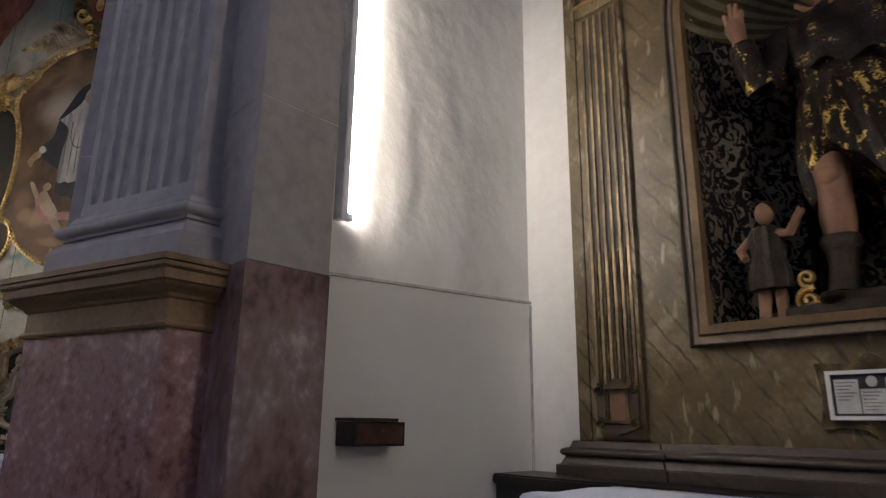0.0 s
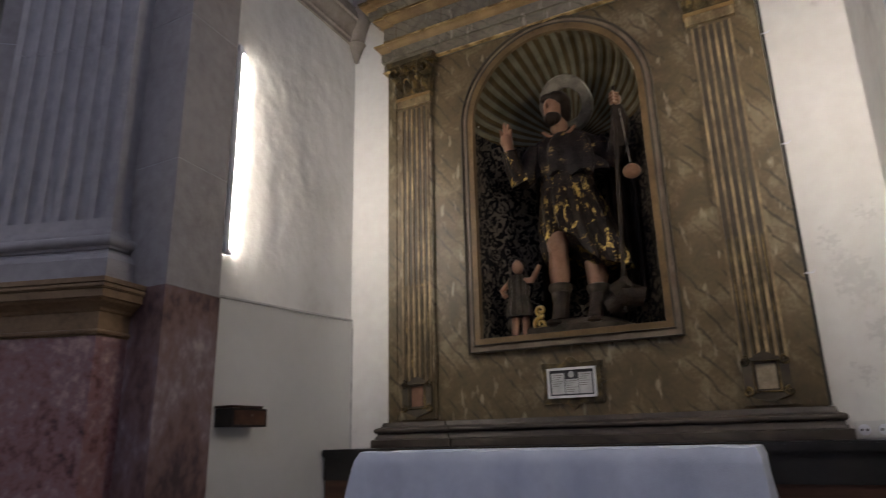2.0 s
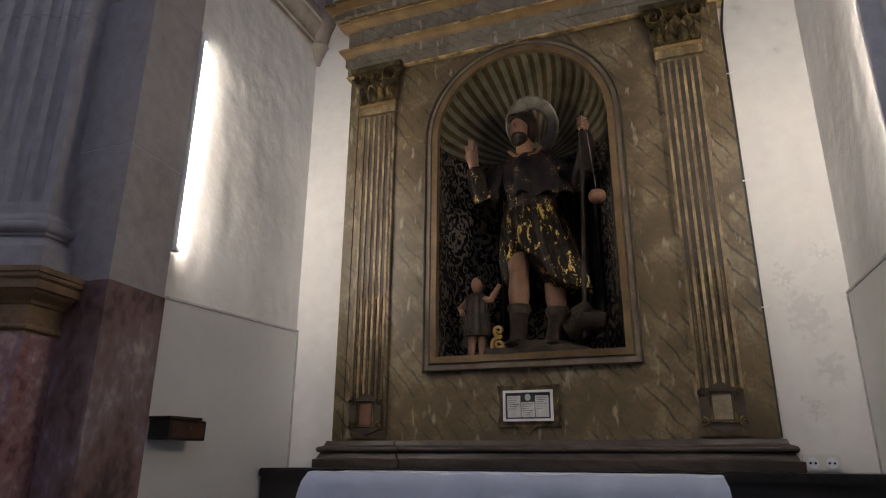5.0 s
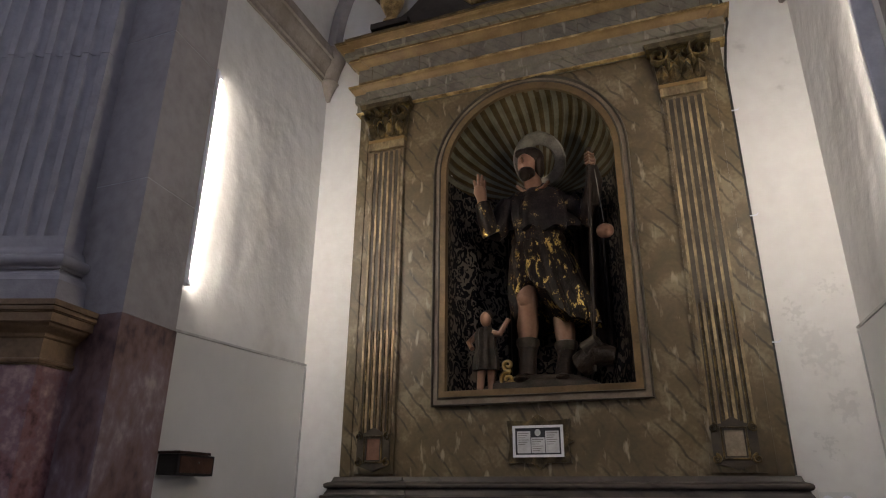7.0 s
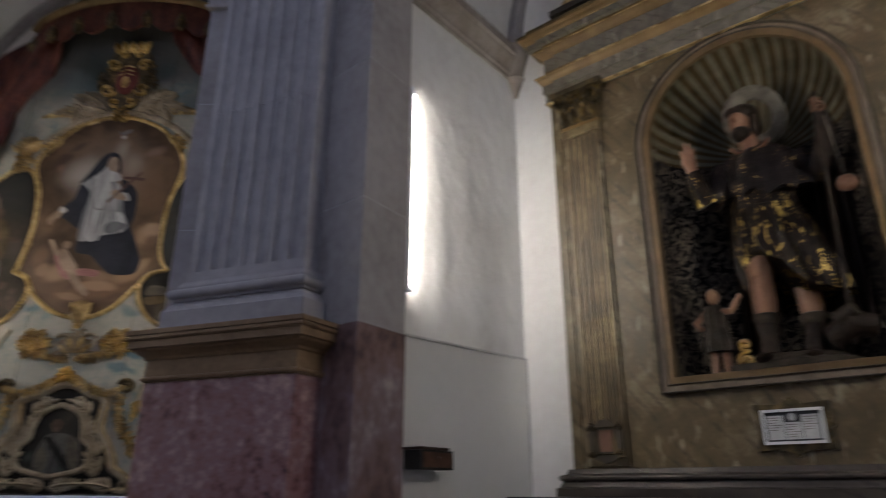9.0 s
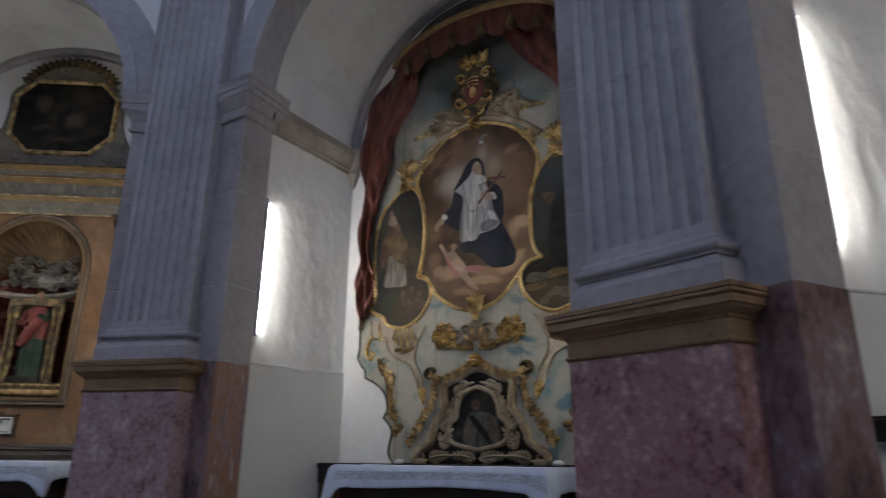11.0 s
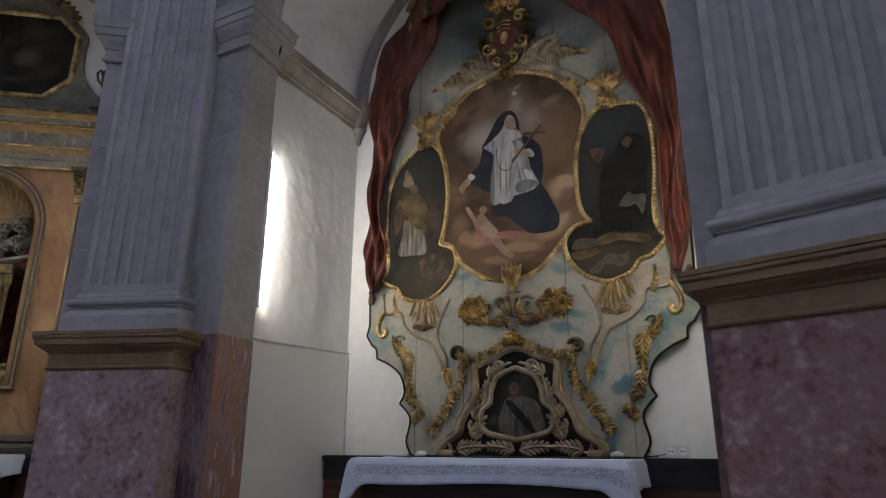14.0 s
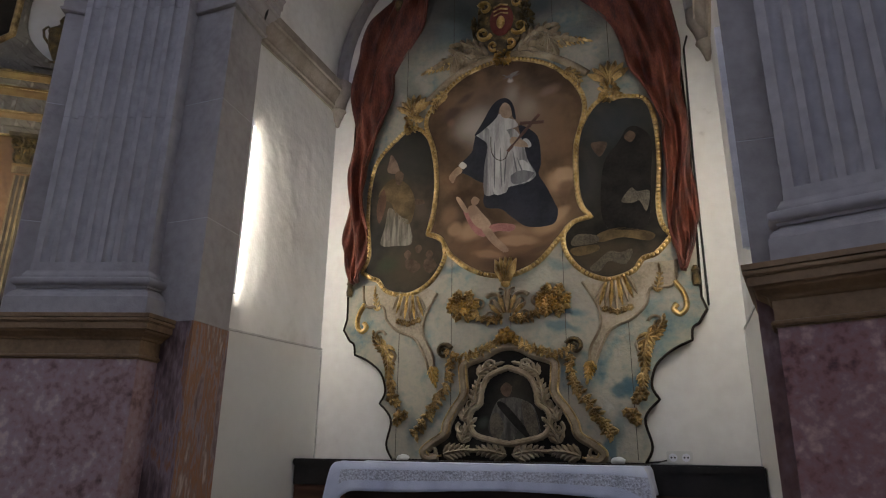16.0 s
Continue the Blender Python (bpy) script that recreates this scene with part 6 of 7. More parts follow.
# dim plain shapes of the side paintings and the small lower one
for nm, pts, mt in (
    ("paint_cope", [(0.56, 3.14), (0.64, 3.16), (0.75, 3.09), (0.81, 2.94), (0.77, 2.77), (0.66, 2.84), (0.60, 2.96), (0.49, 3.03)], P_COPE),
    ("paint_alb", [(0.59, 2.92), (0.70, 2.83), (0.76, 2.79), (0.79, 2.61), (0.66, 2.60), (0.53, 2.62), (0.56, 2.77)], P_ALB),
    ("paint_sleeve", [(0.50, 3.03), (0.54, 3.08), (0.56, 2.95), (0.51, 2.80), (0.48, 2.90)], P_TERRA),
    ("paint_mitre", [(0.56, 3.24), (0.575, 3.33), (0.59, 3.38), (0.64, 3.31), (0.67, 3.21), (0.62, 3.21)], P_MITRE),
    ("paint_oval", [(0.63, 3.20), (0.67, 3.225), (0.705, 3.19), (0.69, 3.12), (0.65, 3.11)], P_DIMFLESH),
    ("paint_arm", [(0.80, 2.96), (0.87, 2.955), (0.89, 2.92), (0.82, 2.92)], P_DIMFLESH),
    ("paint_oval", [(0.73, 2.52), (0.76, 2.555), (0.79, 2.52), (0.76, 2.48)], P_DIMFLESH),
    ("paint_oval", [(0.82, 2.56), (0.85, 2.59), (0.88, 2.56), (0.85, 2.52)], P_DIMFLESH),
    ("paint_oval", [(0.91, 2.505), (0.94, 2.54), (0.97, 2.505), (0.94, 2.465)], P_DIMFLESH),
    ("paint_body", [(0.74, 2.47), (0.80, 2.48), (0.87, 2.42), (0.82, 2.37), (0.76, 2.40)], P_DIMFLESH),
    ("paint_body", [(0.90, 2.46), (0.96, 2.47), (1.0, 2.41), (0.95, 2.36), (0.90, 2.39)], P_DIMFLESH),
    ("paint_hood", [(2.37, 3.20), (2.44, 3.30), (2.52, 3.29), (2.59, 3.18), (2.57, 2.92), (2.52, 2.56), (2.38, 2.54), (2.25, 2.58), (2.22, 2.75), (2.26, 3.05)], P_SHADE),
    ("paint_oval", [(2.41, 3.23), (2.45, 3.275), (2.49, 3.24), (2.455, 3.185)], P_DIMFLESH),
    ("paint_hand_shape", [(2.18, 3.22), (2.27, 3.22), (2.29, 3.19), (2.24, 3.11), (2.20, 3.15)], P_DIMFLESH),
    ("paint_page", [(2.36, 2.75), (2.43, 2.84), (2.47, 2.81), (2.55, 2.80), (2.52, 2.66), (2.48, 2.74), (2.43, 2.73)], P_PAGE),
    ("paint_book", [(2.0, 2.48), (2.05, 2.54), (2.18, 2.52), (2.18, 2.47), (2.04, 2.46)], P_PAGE),
    ("paint_book", [(2.0, 2.44), (2.17, 2.455), (2.18, 2.41), (2.04, 2.385)], P_COPE),
    ("paint_page", [(2.12, 2.29), (2.19, 2.35), (2.26, 2.40), (2.33, 2.385), (2.41, 2.40), (2.36, 2.30), (2.25, 2.33), (2.18, 2.265)], P_PAGE),
    ("paint_ledge", [(2.19, 2.53), (2.35, 2.56), (2.55, 2.50), (2.52, 2.45), (2.35, 2.49), (2.20, 2.47)], P_COPE),
    ("paint_robe", [(1.46, 1.42), (1.54, 1.44), (1.62, 1.43), (1.71, 1.37), (1.745, 1.20), (1.66, 1.18), (1.62, 1.30), (1.55, 1.15), (1.41, 1.20), (1.40, 1.29)], P_GREY_ROBE),
    ("paint_sleeve", [(1.63, 1.42), (1.70, 1.37), (1.735, 1.22), (1.67, 1.20), (1.63, 1.32)], P_PAGE),
    ("paint_sleeve", [(1.41, 1.31), (1.46, 1.34), (1.50, 1.25), (1.46, 1.17), (1.41, 1.21)], P_PAGE),
    ("paint_oval", [(1.48, 1.50), (1.52, 1.54), (1.56, 1.51), (1.54, 1.45), (1.50, 1.455)], P_DIMFLESH),
    ("paint_book", [(1.46, 1.385), (1.51, 1.40), (1.665, 1.22), (1.635, 1.195)], P_SHADE)):
    patch(nm, pts, mt, -0.0885 if nm not in ("paint_oval", "paint_sleeve", "paint_book", "paint_page", "paint_hand_shape") else -0.0898)
# small rosy shape on the clouds, and the cloud rolls
patch("paint_drape", [(1.21, 2.81), (1.24, 2.83), (1.28, 2.74), (1.36, 2.68), (1.48, 2.69), (1.60, 2.665), (1.58, 2.62), (1.46, 2.63), (1.36, 2.60), (1.28, 2.66)], P_PINK, Y0 - 0.0030)
patch("paint_body", [(1.245, 2.84), (1.30, 2.855), (1.345, 2.80), (1.42, 2.70), (1.395, 2.665), (1.33, 2.67), (1.27, 2.74)], P_FLESH, Y0 - 0.0042)
patch("paint_limb", [(1.15, 2.925), (1.18, 2.93), (1.245, 2.82), (1.215, 2.81)], P_FLESH, Y0 - 0.0046)
patch("paint_limb", [(1.35, 2.66), (1.41, 2.665), (1.47, 2.58), (1.55, 2.49), (1.52, 2.465), (1.43, 2.54)], P_FLESH, Y0 - 0.0046)
patch("paint_oval", [(1.27, 2.90), (1.30, 2.925), (1.335, 2.895), (1.315, 2.86), (1.28, 2.86)], P_FLESH, Y0 - 0.0052)
patch("paint_bird", [(1.53, 3.925), (1.585, 3.905), (1.60, 3.925), (1.66, 3.935), (1.615, 3.895), (1.595, 3.87), (1.58, 3.89)], P_FOLD, Y0 - 0.0030)

# carved ornament
def scrollwork(name, bits, mt, parent=ALT, y=-0.076, label=""):
    """Bits of (x, z, radius, turns, start, hand, width)."""
    for x, z, r, tu, st, hd, w in bits:
        part(name, ribbon(B(), spiral(x, z, r, tu, st, hd, 22), w, y, w * 0.9, closed=False, taper=True), mt, parent, label, smooth=True)


def foliage(name, x, z, rx, rz, count, size, seed, mt=GOLD, parent=ALT, y=-0.078, lead=None):
    rnd = random.Random(seed)
    q = B()
    size = size * 0.62
    for i in range(int(count * 2.2)):
        a = rnd.uniform(0, 2 * math.pi)
        d = math.sqrt(rnd.random())
        px, pz = x + rx * d * math.cos(a), z + rz * d * math.sin(a)
        leaf(q, px, pz, y - rnd.uniform(0, 0.012), size * rnd.uniform(0.7, 1.3), size * rnd.uniform(0.4, 0.7), (lead if lead is not None else a) + rnd.uniform(-0.9, 0.9), size * 0.55)
    for i in range(int(count * 0.5)):
        a, d = rnd.uniform(0, 2 * math.pi), math.sqrt(rnd.random())
        px, pz = x + rx * d * math.cos(a), z + rz * d * math.sin(a)
        ribbon(q, spiral(px, pz, size * rnd.uniform(0.35, 0.6), 1.2, rnd.uniform(0, 6.28), rnd.choice((-1, 1)), 10), size * 0.26, y - 0.012, size * 0.30, closed=False, seg=3)
        ball(q, (px + rnd.uniform(-0.03, 0.03), y - 0.016, pz + rnd.uniform(-0.03, 0.03)), (0.009, 0.009, 0.009), u=6, v=4)
    return part(name, q, mt, parent, "gilded carved foliage")


def rosette(bm, x, z, y, r, rnd):
    """A carved flower: six cupped petals round a button."""
    a0 = rnd.uniform(0, 1)
    for i in range(6):
        an = a0 + math.pi * i / 3
        leaf(bm, x + 0.15 * r * math.cos(an), z + 0.15 * r * math.sin(an), y, r * 0.9, r * 0.75, an, r * 0.5)
    ball(bm, (x, y - r * 0.45, z), (r * 0.28, r * 0.28, r * 0.28), u=7, v=5)


def acanthus(bm, x, z, y, length, width, angle, bend=0.0, pairs=5):
    """A long carved leaf: a bending spine with lobes on either hand that shorten to the tip."""
    step = length / pairs
    for i in range(pairs):
        t = i / pairs
        an = angle + bend * t
        for sd in (-1, 1):
            leaf(bm, x, z, y, width * (1 - 0.55 * t), width * 0.42 * (1 - 0.4 * t), an + sd * 0.75, width * 0.16)
        leaf(bm, x, z, y - 0.004, step * 1.8, width * 0.30, an, width * 0.2)
        x, z = x + step * math.cos(an), z + step * math.sin(an)
    leaf(bm, x, z, y - 0.004, step * 1.3, width * 0.3, angle + bend, width * 0.18)


def garland(name, path, w0, w1, seed, mt, y=-0.085, label="gilded carved garland"):
    """Flowers and leaves strung along a path, from width w0 to w1."""
    rnd = random.Random(seed)
    pts = smooth_loop(path, 8, closed=False)
    q = B()
    total = sum((Vector(e) - Vector(f)).length for e, f in zip(pts, pts[1:]))
    run = due = 0.0
    for e, f in zip(pts, pts[1:]):
        run += (Vector(e) - Vector(f)).length
        if run < due:
            continue
        t = run / total
        w = w0 + (w1 - w0) * t
        due = run + w * 0.52
        an = math.atan2(f[1] - e[1], f[0] - e[0])
        for sd in (-1, 1):
            leaf(q, f[0], f[1], y, w * rnd.uniform(0.55, 0.8), w * 0.34, an + sd * rnd.uniform(0.8, 1.6), w * 0.2)
        rosette(q, f[0] + rnd.uniform(-0.2, 0.2) * w, f[1] + rnd.uniform(-0.2, 0.2) * w, y - 0.008, w * rnd.uniform(0.30, 0.42), rnd)
    return part(name, q, mt, ALT, label)


for s in (-1, 1):
    def H(pts):
        """Points given from the middle line outwards, on this half."""
        return [(CB + s * e[0], *e[1:]) for e in pts]

    def along(an):
        return an if s > 0 else math.pi - an

    # trophy of flowers and scrolls under the middle painting
    rnd = random.Random(11 + s)
    boss = part("flower_boss", ball(B(), (CB + s * 0.325, -0.080, 2.09), (0.07, 0.022, 0.07), u=14, v=8), OLD_GOLD, ALT, "gilt carved flower boss", smooth=True)
    for i in range(11):
        q = B()
        an, rr = (2.4 * i, 0.0) if i == 0 else (2 * math.pi * i / 4 + 0.4, 0.045) if i < 5 else (2 * math.pi * i / 6, 0.088)
        rosette(q, CB + s * 0.325 + rr * math.cos(an), 2.09 + 0.92 * rr * math.sin(an), -0.100 + 0.15 * rr, 0.040, rnd)
        part("flower", q, OLD_GOLD if i % 3 else GOLD, boss)
    for i in range(8):
        an = 2 * math.pi * i / 8 + 0.3
        part("boss_leaf", leaf(B(), CB + s * 0.325 + 0.07 * math.cos(an), 2.09 + 0.07 * math.sin(an), -0.080, 0.062, 0.040, an, 0.02), OLD_GOLD, boss)
    scrollwork("scroll", [(CB + s * 0.095, 2.10, 0.070, 1.4, 0.6, s, 0.034), (CB + s * 0.12, 2.005, 0.055, 1.3, 3.6, s, 0.022), (CB + s * 0.205, 2.105, 0.050, 1.4, 2.6, -s, 0.022), (CB + s * 0.045, 2.165, 0.038, 1.2, 1.2, s, 0.018)], CREAM)
    garland("garland", H([(0.04, 1.985), (0.14, 1.975), (0.24, 2.01)]), 0.065, 0.06, 21 + s, OLD_GOLD)
    for i in range(4):
        part("palmette_leaf", leaf(B(), CB + s * 0.018 * i, 2.02, -0.084, 0.17 - 0.022 * i, 0.035, along(math.pi / 2 - 0.26 * i - 0.06), 0.022), OLD_GOLD if i % 2 else CREAM, ALT)
    # cream rocaille that runs from under the side painting down to a gilt leaf
    outer_edge = smooth_loop(H([(1.14, 2.30), (1.11, 2.14), (0.97, 2.125), (0.93, 2.02), (0.84, 1.935), (0.70, 1.87), (0.62, 1.74), (0.575, 1.61)]), 6, closed=False)
    inner_edge = smooth_loop(H([(0.545, 1.62), (0.56, 1.75), (0.63, 1.89), (0.62, 2.03), (0.53, 2.20)]), 6, closed=False)
    part("rocaille", plate(B(), outer_edge + inner_edge + H([(0.70, 2.30)]), [], -0.0835, -0.074), BEIGE, ALT, "beige raised rocaille panel")
    part("rocaille_edge", ribbon(B(), outer_edge, 0.022, -0.0815, 0.016, closed=False), CREAM, ALT, "cream carved edge", smooth=True)
    part("rocaille_edge", ribbon(B(), inner_edge, 0.020, -0.0815, 0.014, closed=False), CREAM, ALT, "cream carved edge", smooth=True)
    q = B()
    acanthus(q, CB + s * 0.562, 1.665, -0.083, 0.12, 0.065, along(-math.pi / 2 - 0.25), 0.0 * s, 4)
    part("leaf_finial", q, GOLD, ALT, "gilt leaf finial")
    for i in range(9):
        an = -math.pi / 2 + (i - 4) * 0.17
        part("shell_ray", leaf(B(), CB + s * (0.745 + 0.019 * (i - 4)), 2.205 + 0.006 * (i - 4), -0.0835, 0.205 - 0.014 * abs(i - 4), 0.028, -math.pi / 2 + s * (i - 4) * 0.11, 0.012), GOLD if i % 2 else CREAM, ALT)
    q = B()
    for i in range(5):
        rosette(q, CB + s * (0.67 + 0.04 * i), 2.005 - 0.012 * (2 - abs(i - 2)), -0.088, 0.024, rnd)
    part("shell_border", q, OLD_GOLD, ALT)
    part("hook_scroll", ribbon(B(), smooth_loop(H([(1.12, 2.16), (1.17, 2.07), (1.175, 1.985), (1.135, 1.945), (1.10, 1.975), (1.12, 2.01)]), 6, closed=False), 0.036, -0.078, 0.03, closed=False), GOLD, ALT, "gilt hooked scroll", smooth=True)
    q = B()
    acanthus(q, CB + s * 1.00, 2.10, -0.084, 0.15, 0.05, along(1.15), 0.5 * s, 4)
    part("edge_leaf", q, OLD_GOLD, ALT)
    # leaf scrolls down the edge of the board
    q = B()
    acanthus(q, CB + s * 0.93, 1.81, -0.077, 0.15, 0.075, along(0.45), 0.9 * s, 5)
    acanthus(q, CB + s * 0.93, 1.83, -0.077, 0.25, 0.085, along(-math.pi / 2 - 0.35), 0.5 * s, 7)
    acanthus(q, CB + s * 0.875, 1.58, -0.077, 0.12, 0.06, along(-math.pi / 2), 0.0 * s, 4)
    part("edge_foliage", q, OLD_GOLD, ALT, "gilt carved leaf scroll")
    scrollwork("scroll", [(CB + s * 0.90, 1.74, 0.060, 1.3, 1.2, s, 0.024), (CB + s * 0.985, 1.90, 0.05, 1.2, 0.2, -s, 0.024)], CREAM)
    for xx, zz, rr in ((0.86, 1.45, 0.05), (0.825, 1.415, 0.035), (0.80, 1.32, 0.05), (0.765, 1.335, 0.034), (0.82, 1.285, 0.034)):
        q = B()
        rosette(q, CB + s * xx, zz, -0.08, rr, rnd)
        part("flower", q, OLD_GOLD, ALT)
    # crests over the side paintings and the shoulders of the middle one
    xc = CB + (-0.76 if s < 0 else 0.80)
    zc = 3.62 if s < 0 else 3.60
    for i in range(7):
        an = math.pi / 2 + (i - 3) * 0.35
        part("crest_feather", leaf(B(), xc, zc + 0.10, -0.08, 0.17, 0.06, an, 0.03), OLD_GOLD, ALT)
    foliage("foliage", xc, zc + 0.02, 0.05, 0.08, 14, 0.07, 81 + s, OLD_GOLD)
    q = B()
    acanthus(q, CB + s * 0.47, 3.835, -0.086, 0.17, 0.085, along(-0.15), -1.5 * s, 5)
    part("crest_scroll", q, OLD_GOLD, ALT, "gilt curling leaf")
    # leafy arch over the middle painting
    arc = [(CB + s * (0.05 + 0.60 * i / 8), 4.10 - 0.30 * (i / 8) ** 2) for i in range(9)]
    part("arch_moulding", ribbon(B(), arc, 0.06, -0.078, 0.03, closed=False), CREAM, ALT, smooth=True)
    for i in range(6):
        an = math.pi / 2 + s * (-0.9 + 0.25 * i)
        part("plume", leaf(B(), CB + s * (0.26 + 0.035 * i), 4.10 - 0.02 * i, -0.078, 0.26 - 0.02 * i, 0.06, an, 0.035), CREAM, ALT)
    for xx, zz, ln, wd, an, bend, n, mt in ((0.13, 4.10, 0.40, 0.15, 0.38, -0.75, 6, CREAM), (0.17, 4.17, 0.24, 0.13, 0.75, -0.7, 4, CREAM), (0.42, 4.12, 0.24, 0.075, 0.0, -0.35, 6, OLD_GOLD)):
        q = B()
        acanthus(q, CB + s * xx, zz, -0.078, ln, wd, along(an), bend * s, n)
        part("arch_leaf", q, mt, ALT, "cream carved leaf" if mt is CREAM else "gilt carved leaf")
    # lower frame: a scrolled cream frame with a gilt edge, hung with garlands
    outer = smooth_loop(H([(0.50, 1.052), (0.575, 1.045), (0.605, 1.085), (0.54, 1.145), (0.455, 1.20), (0.435, 1.27), (0.385, 1.36), (0.315, 1.46), (0.32, 1.57), (0.312, 1.67), (0.18, 1.722), (0.08, 1.775), (0.0, 1.79)]), 6, closed=False)
    part("lower_frame", ribbon(B(), outer, 0.066, -0.078, 0.045, closed=False), CREAM, ALT, "cream scrolled frame", smooth=True)
    for off in (-0.026, 0.026):
        part("lower_frame_bead", ribbon(B(), [(x + s * off, z + abs(off) * 0.4) for x, z in outer], 0.014, -0.098, 0.018, closed=False), OLD_GOLD, ALT, smooth=True)
    scrollwork("scroll", [(CB + s * 0.55, 1.095, 0.058, 1.4, 1.4, -s, 0.040)], CREAM)
    scrollwork("scroll", [(CB + s * 0.46, 1.765, 0.055, 1.5, 0.3, -s, 0.040)], GILT_DARK, y=-0.10)
    garland("garland", H([(0.45, 1.76), (0.34, 1.715), (0.21, 1.745), (0.11, 1.79), (0.03, 1.845)]), 0.06, 0.07, 101 + s, OLD_GOLD, -0.112)
    garland("garland", H([(0.425, 1.70), (0.43, 1.55), (0.52, 1.41), (0.61, 1.28), (0.68, 1.19)]), 0.062, 0.085, 121 + s, OLD_GOLD, -0.088)
    # carved leaf frame of the small painting
    for xx, zz, ln, wd, an, bend, n in ((0.03, 1.072, 0.21, 0.085, 0.28, -0.4, 5), (0.46, 1.072, 0.19, 0.085, math.pi - 0.28, 0.35, 5), (0.33, 1.15, 0.15, 0.085, 1.9, 0.5, 4), (0.325, 1.29, 0.13, 0.08, 2.0, 0.6, 4), (0.235, 1.41, 0.15, 0.078, 1.6, 0.4, 4), (0.215, 1.59, 0.16, 0.078, 2.5, 0.4, 4)):
        q = B()
        acanthus(q, CB + s * xx, zz, -0.083, ln, wd, along(an), bend * s, n)
        part("carved_leaf", q, CREAM, ALT)
    scrollwork("scroll", [(CB + s * 0.33, 1.24, 0.040, 1.2, 2.0, -s, 0.026), (CB + s * 0.265, 1.40, 0.036, 1.2, 4.0, s, 0.024), (CB + s * 0.12, 1.655, 0.040, 1.2, 0.3, s, 0.026), (CB + s * 0.06, 1.09, 0.036, 1.2, 3.4, s, 0.026)], CREAM, y=-0.09)
ground_half = [(0.56, 1.036, 1), (0.56, 1.10), (0.45, 1.18), (0.43, 1.27), (0.38, 1.36), (0.31, 1.46), (0.315, 1.58), (0.305, 1.66), (0.18, 1.71), (0.08, 1.765), (0.0, 1.78)]
part("lower_ground", plate(B(), mirror_b(ground_half), [], -0.0795, -0.074), NIGHT, ALT, "dark ground of the lower frame")
low_half = [(0.0, 1.14), (0.13, 1.165), (0.24, 1.20), (0.275, 1.28), (0.262, 1.355), (0.20, 1.40), (0.188, 1.49), (0.135, 1.585), (0.0, 1.64)]
LOW = mirror_b(low_half)[:-1]
low = part("lower_painting", plate(B(), LOW, [], -0.086, -0.076), LOW_PAINT, ALT, "dark lower oil painting")
part("carved_frame", ribbon(B(), resample(LOW, 0.02), 0.040, -0.084, 0.028, beads=0.15), CREAM, low, "cream carved frame", smooth=True)
q = B()
rosette(q, CB, 1.855, -0.115, 0.06, random.Random(7))
rosette(q, CB - 0.05, 1.83, -0.110, 0.04, random.Random(8))
rosette(q, CB + 0.05, 1.83, -0.110, 0.04, random.Random(9))
part("frame_crest", q, GOLD, ALT, "gilt flower crest")
# plume at the foot of the middle painting
for i in range(5):
    an = math.pi / 2 + (i - 2) * 0.20
    part("plume", leaf(B(), CB, 2.22, -0.10, 0.20, 0.06, an, 0.035), OLD_GOLD, ALT)
part("plume_knot", ball(B(), (CB, -0.115, 2.225), (0.035, 0.02, 0.03)), GOLD, ALT, smooth=True)

# coat of arms
ARMS = part("arms_board", plate(B(), smooth_loop([(CB - 0.16, 4.70), (CB - 0.20, 4.45), (CB - 0.14, 4.22), (CB, 4.10), (CB + 0.14, 4.22), (CB + 0.20, 4.45), (CB + 0.16, 4.70), (CB, 4.76)], 6), [], -0.11, -0.07), GILT_DARK, ALT, "gilt carved shield with a red field")
part("shield", ball(B(), (CB, -0.11, 4.42), (0.10, 0.03, 0.15), u=18, v=12), S_RED, ARMS, "red domed shield", smooth=True)
part("shield_charge", ball(B(), (CB, -0.138, 4.38), (0.035, 0.012, 0.06)), GOLD, ARMS, smooth=True)
for z in (4.46, 4.50, 4.54):
    part("shield_bar", ribbon(B(), [(CB - 0.06, z - 0.01), (CB, z + 0.01), (CB + 0.06, z - 0.01)], 0.014, -0.134, 0.01, closed=False), OLD_GOLD, ARMS)
for s in (-1, 1):
    scrollwork("scroll", [(CB + s * 0.14, 4.56, 0.06, 1.3, 0.5, s, 0.035), (CB + s * 0.15, 4.32, 0.065, 1.3, 3.5, s, 0.035), (CB + s * 0.07, 4.19, 0.045, 1.2, 4.2, s, 0.028), (CB + s * 0.07, 4.68, 0.05, 1.2, 0.2, s, 0.03)], GOLD, ARMS, -0.108)
    foliage("foliage", CB + s * 0.20, 4.42, 0.03, 0.12, 12, 0.07, 151 + s, GILT_DARK, ARMS, -0.09)
for i in range(5):
    part("crown_leaf", leaf(B(), CB + (i - 2) * 0.06, 4.70, -0.11, 0.12, 0.06, math.pi / 2 - (i - 2) * 0.15, 0.03), GOLD, ARMS)
foliage("foliage", CB, 4.08, 0.05, 0.05, 14, 0.06, 161, GOLD)

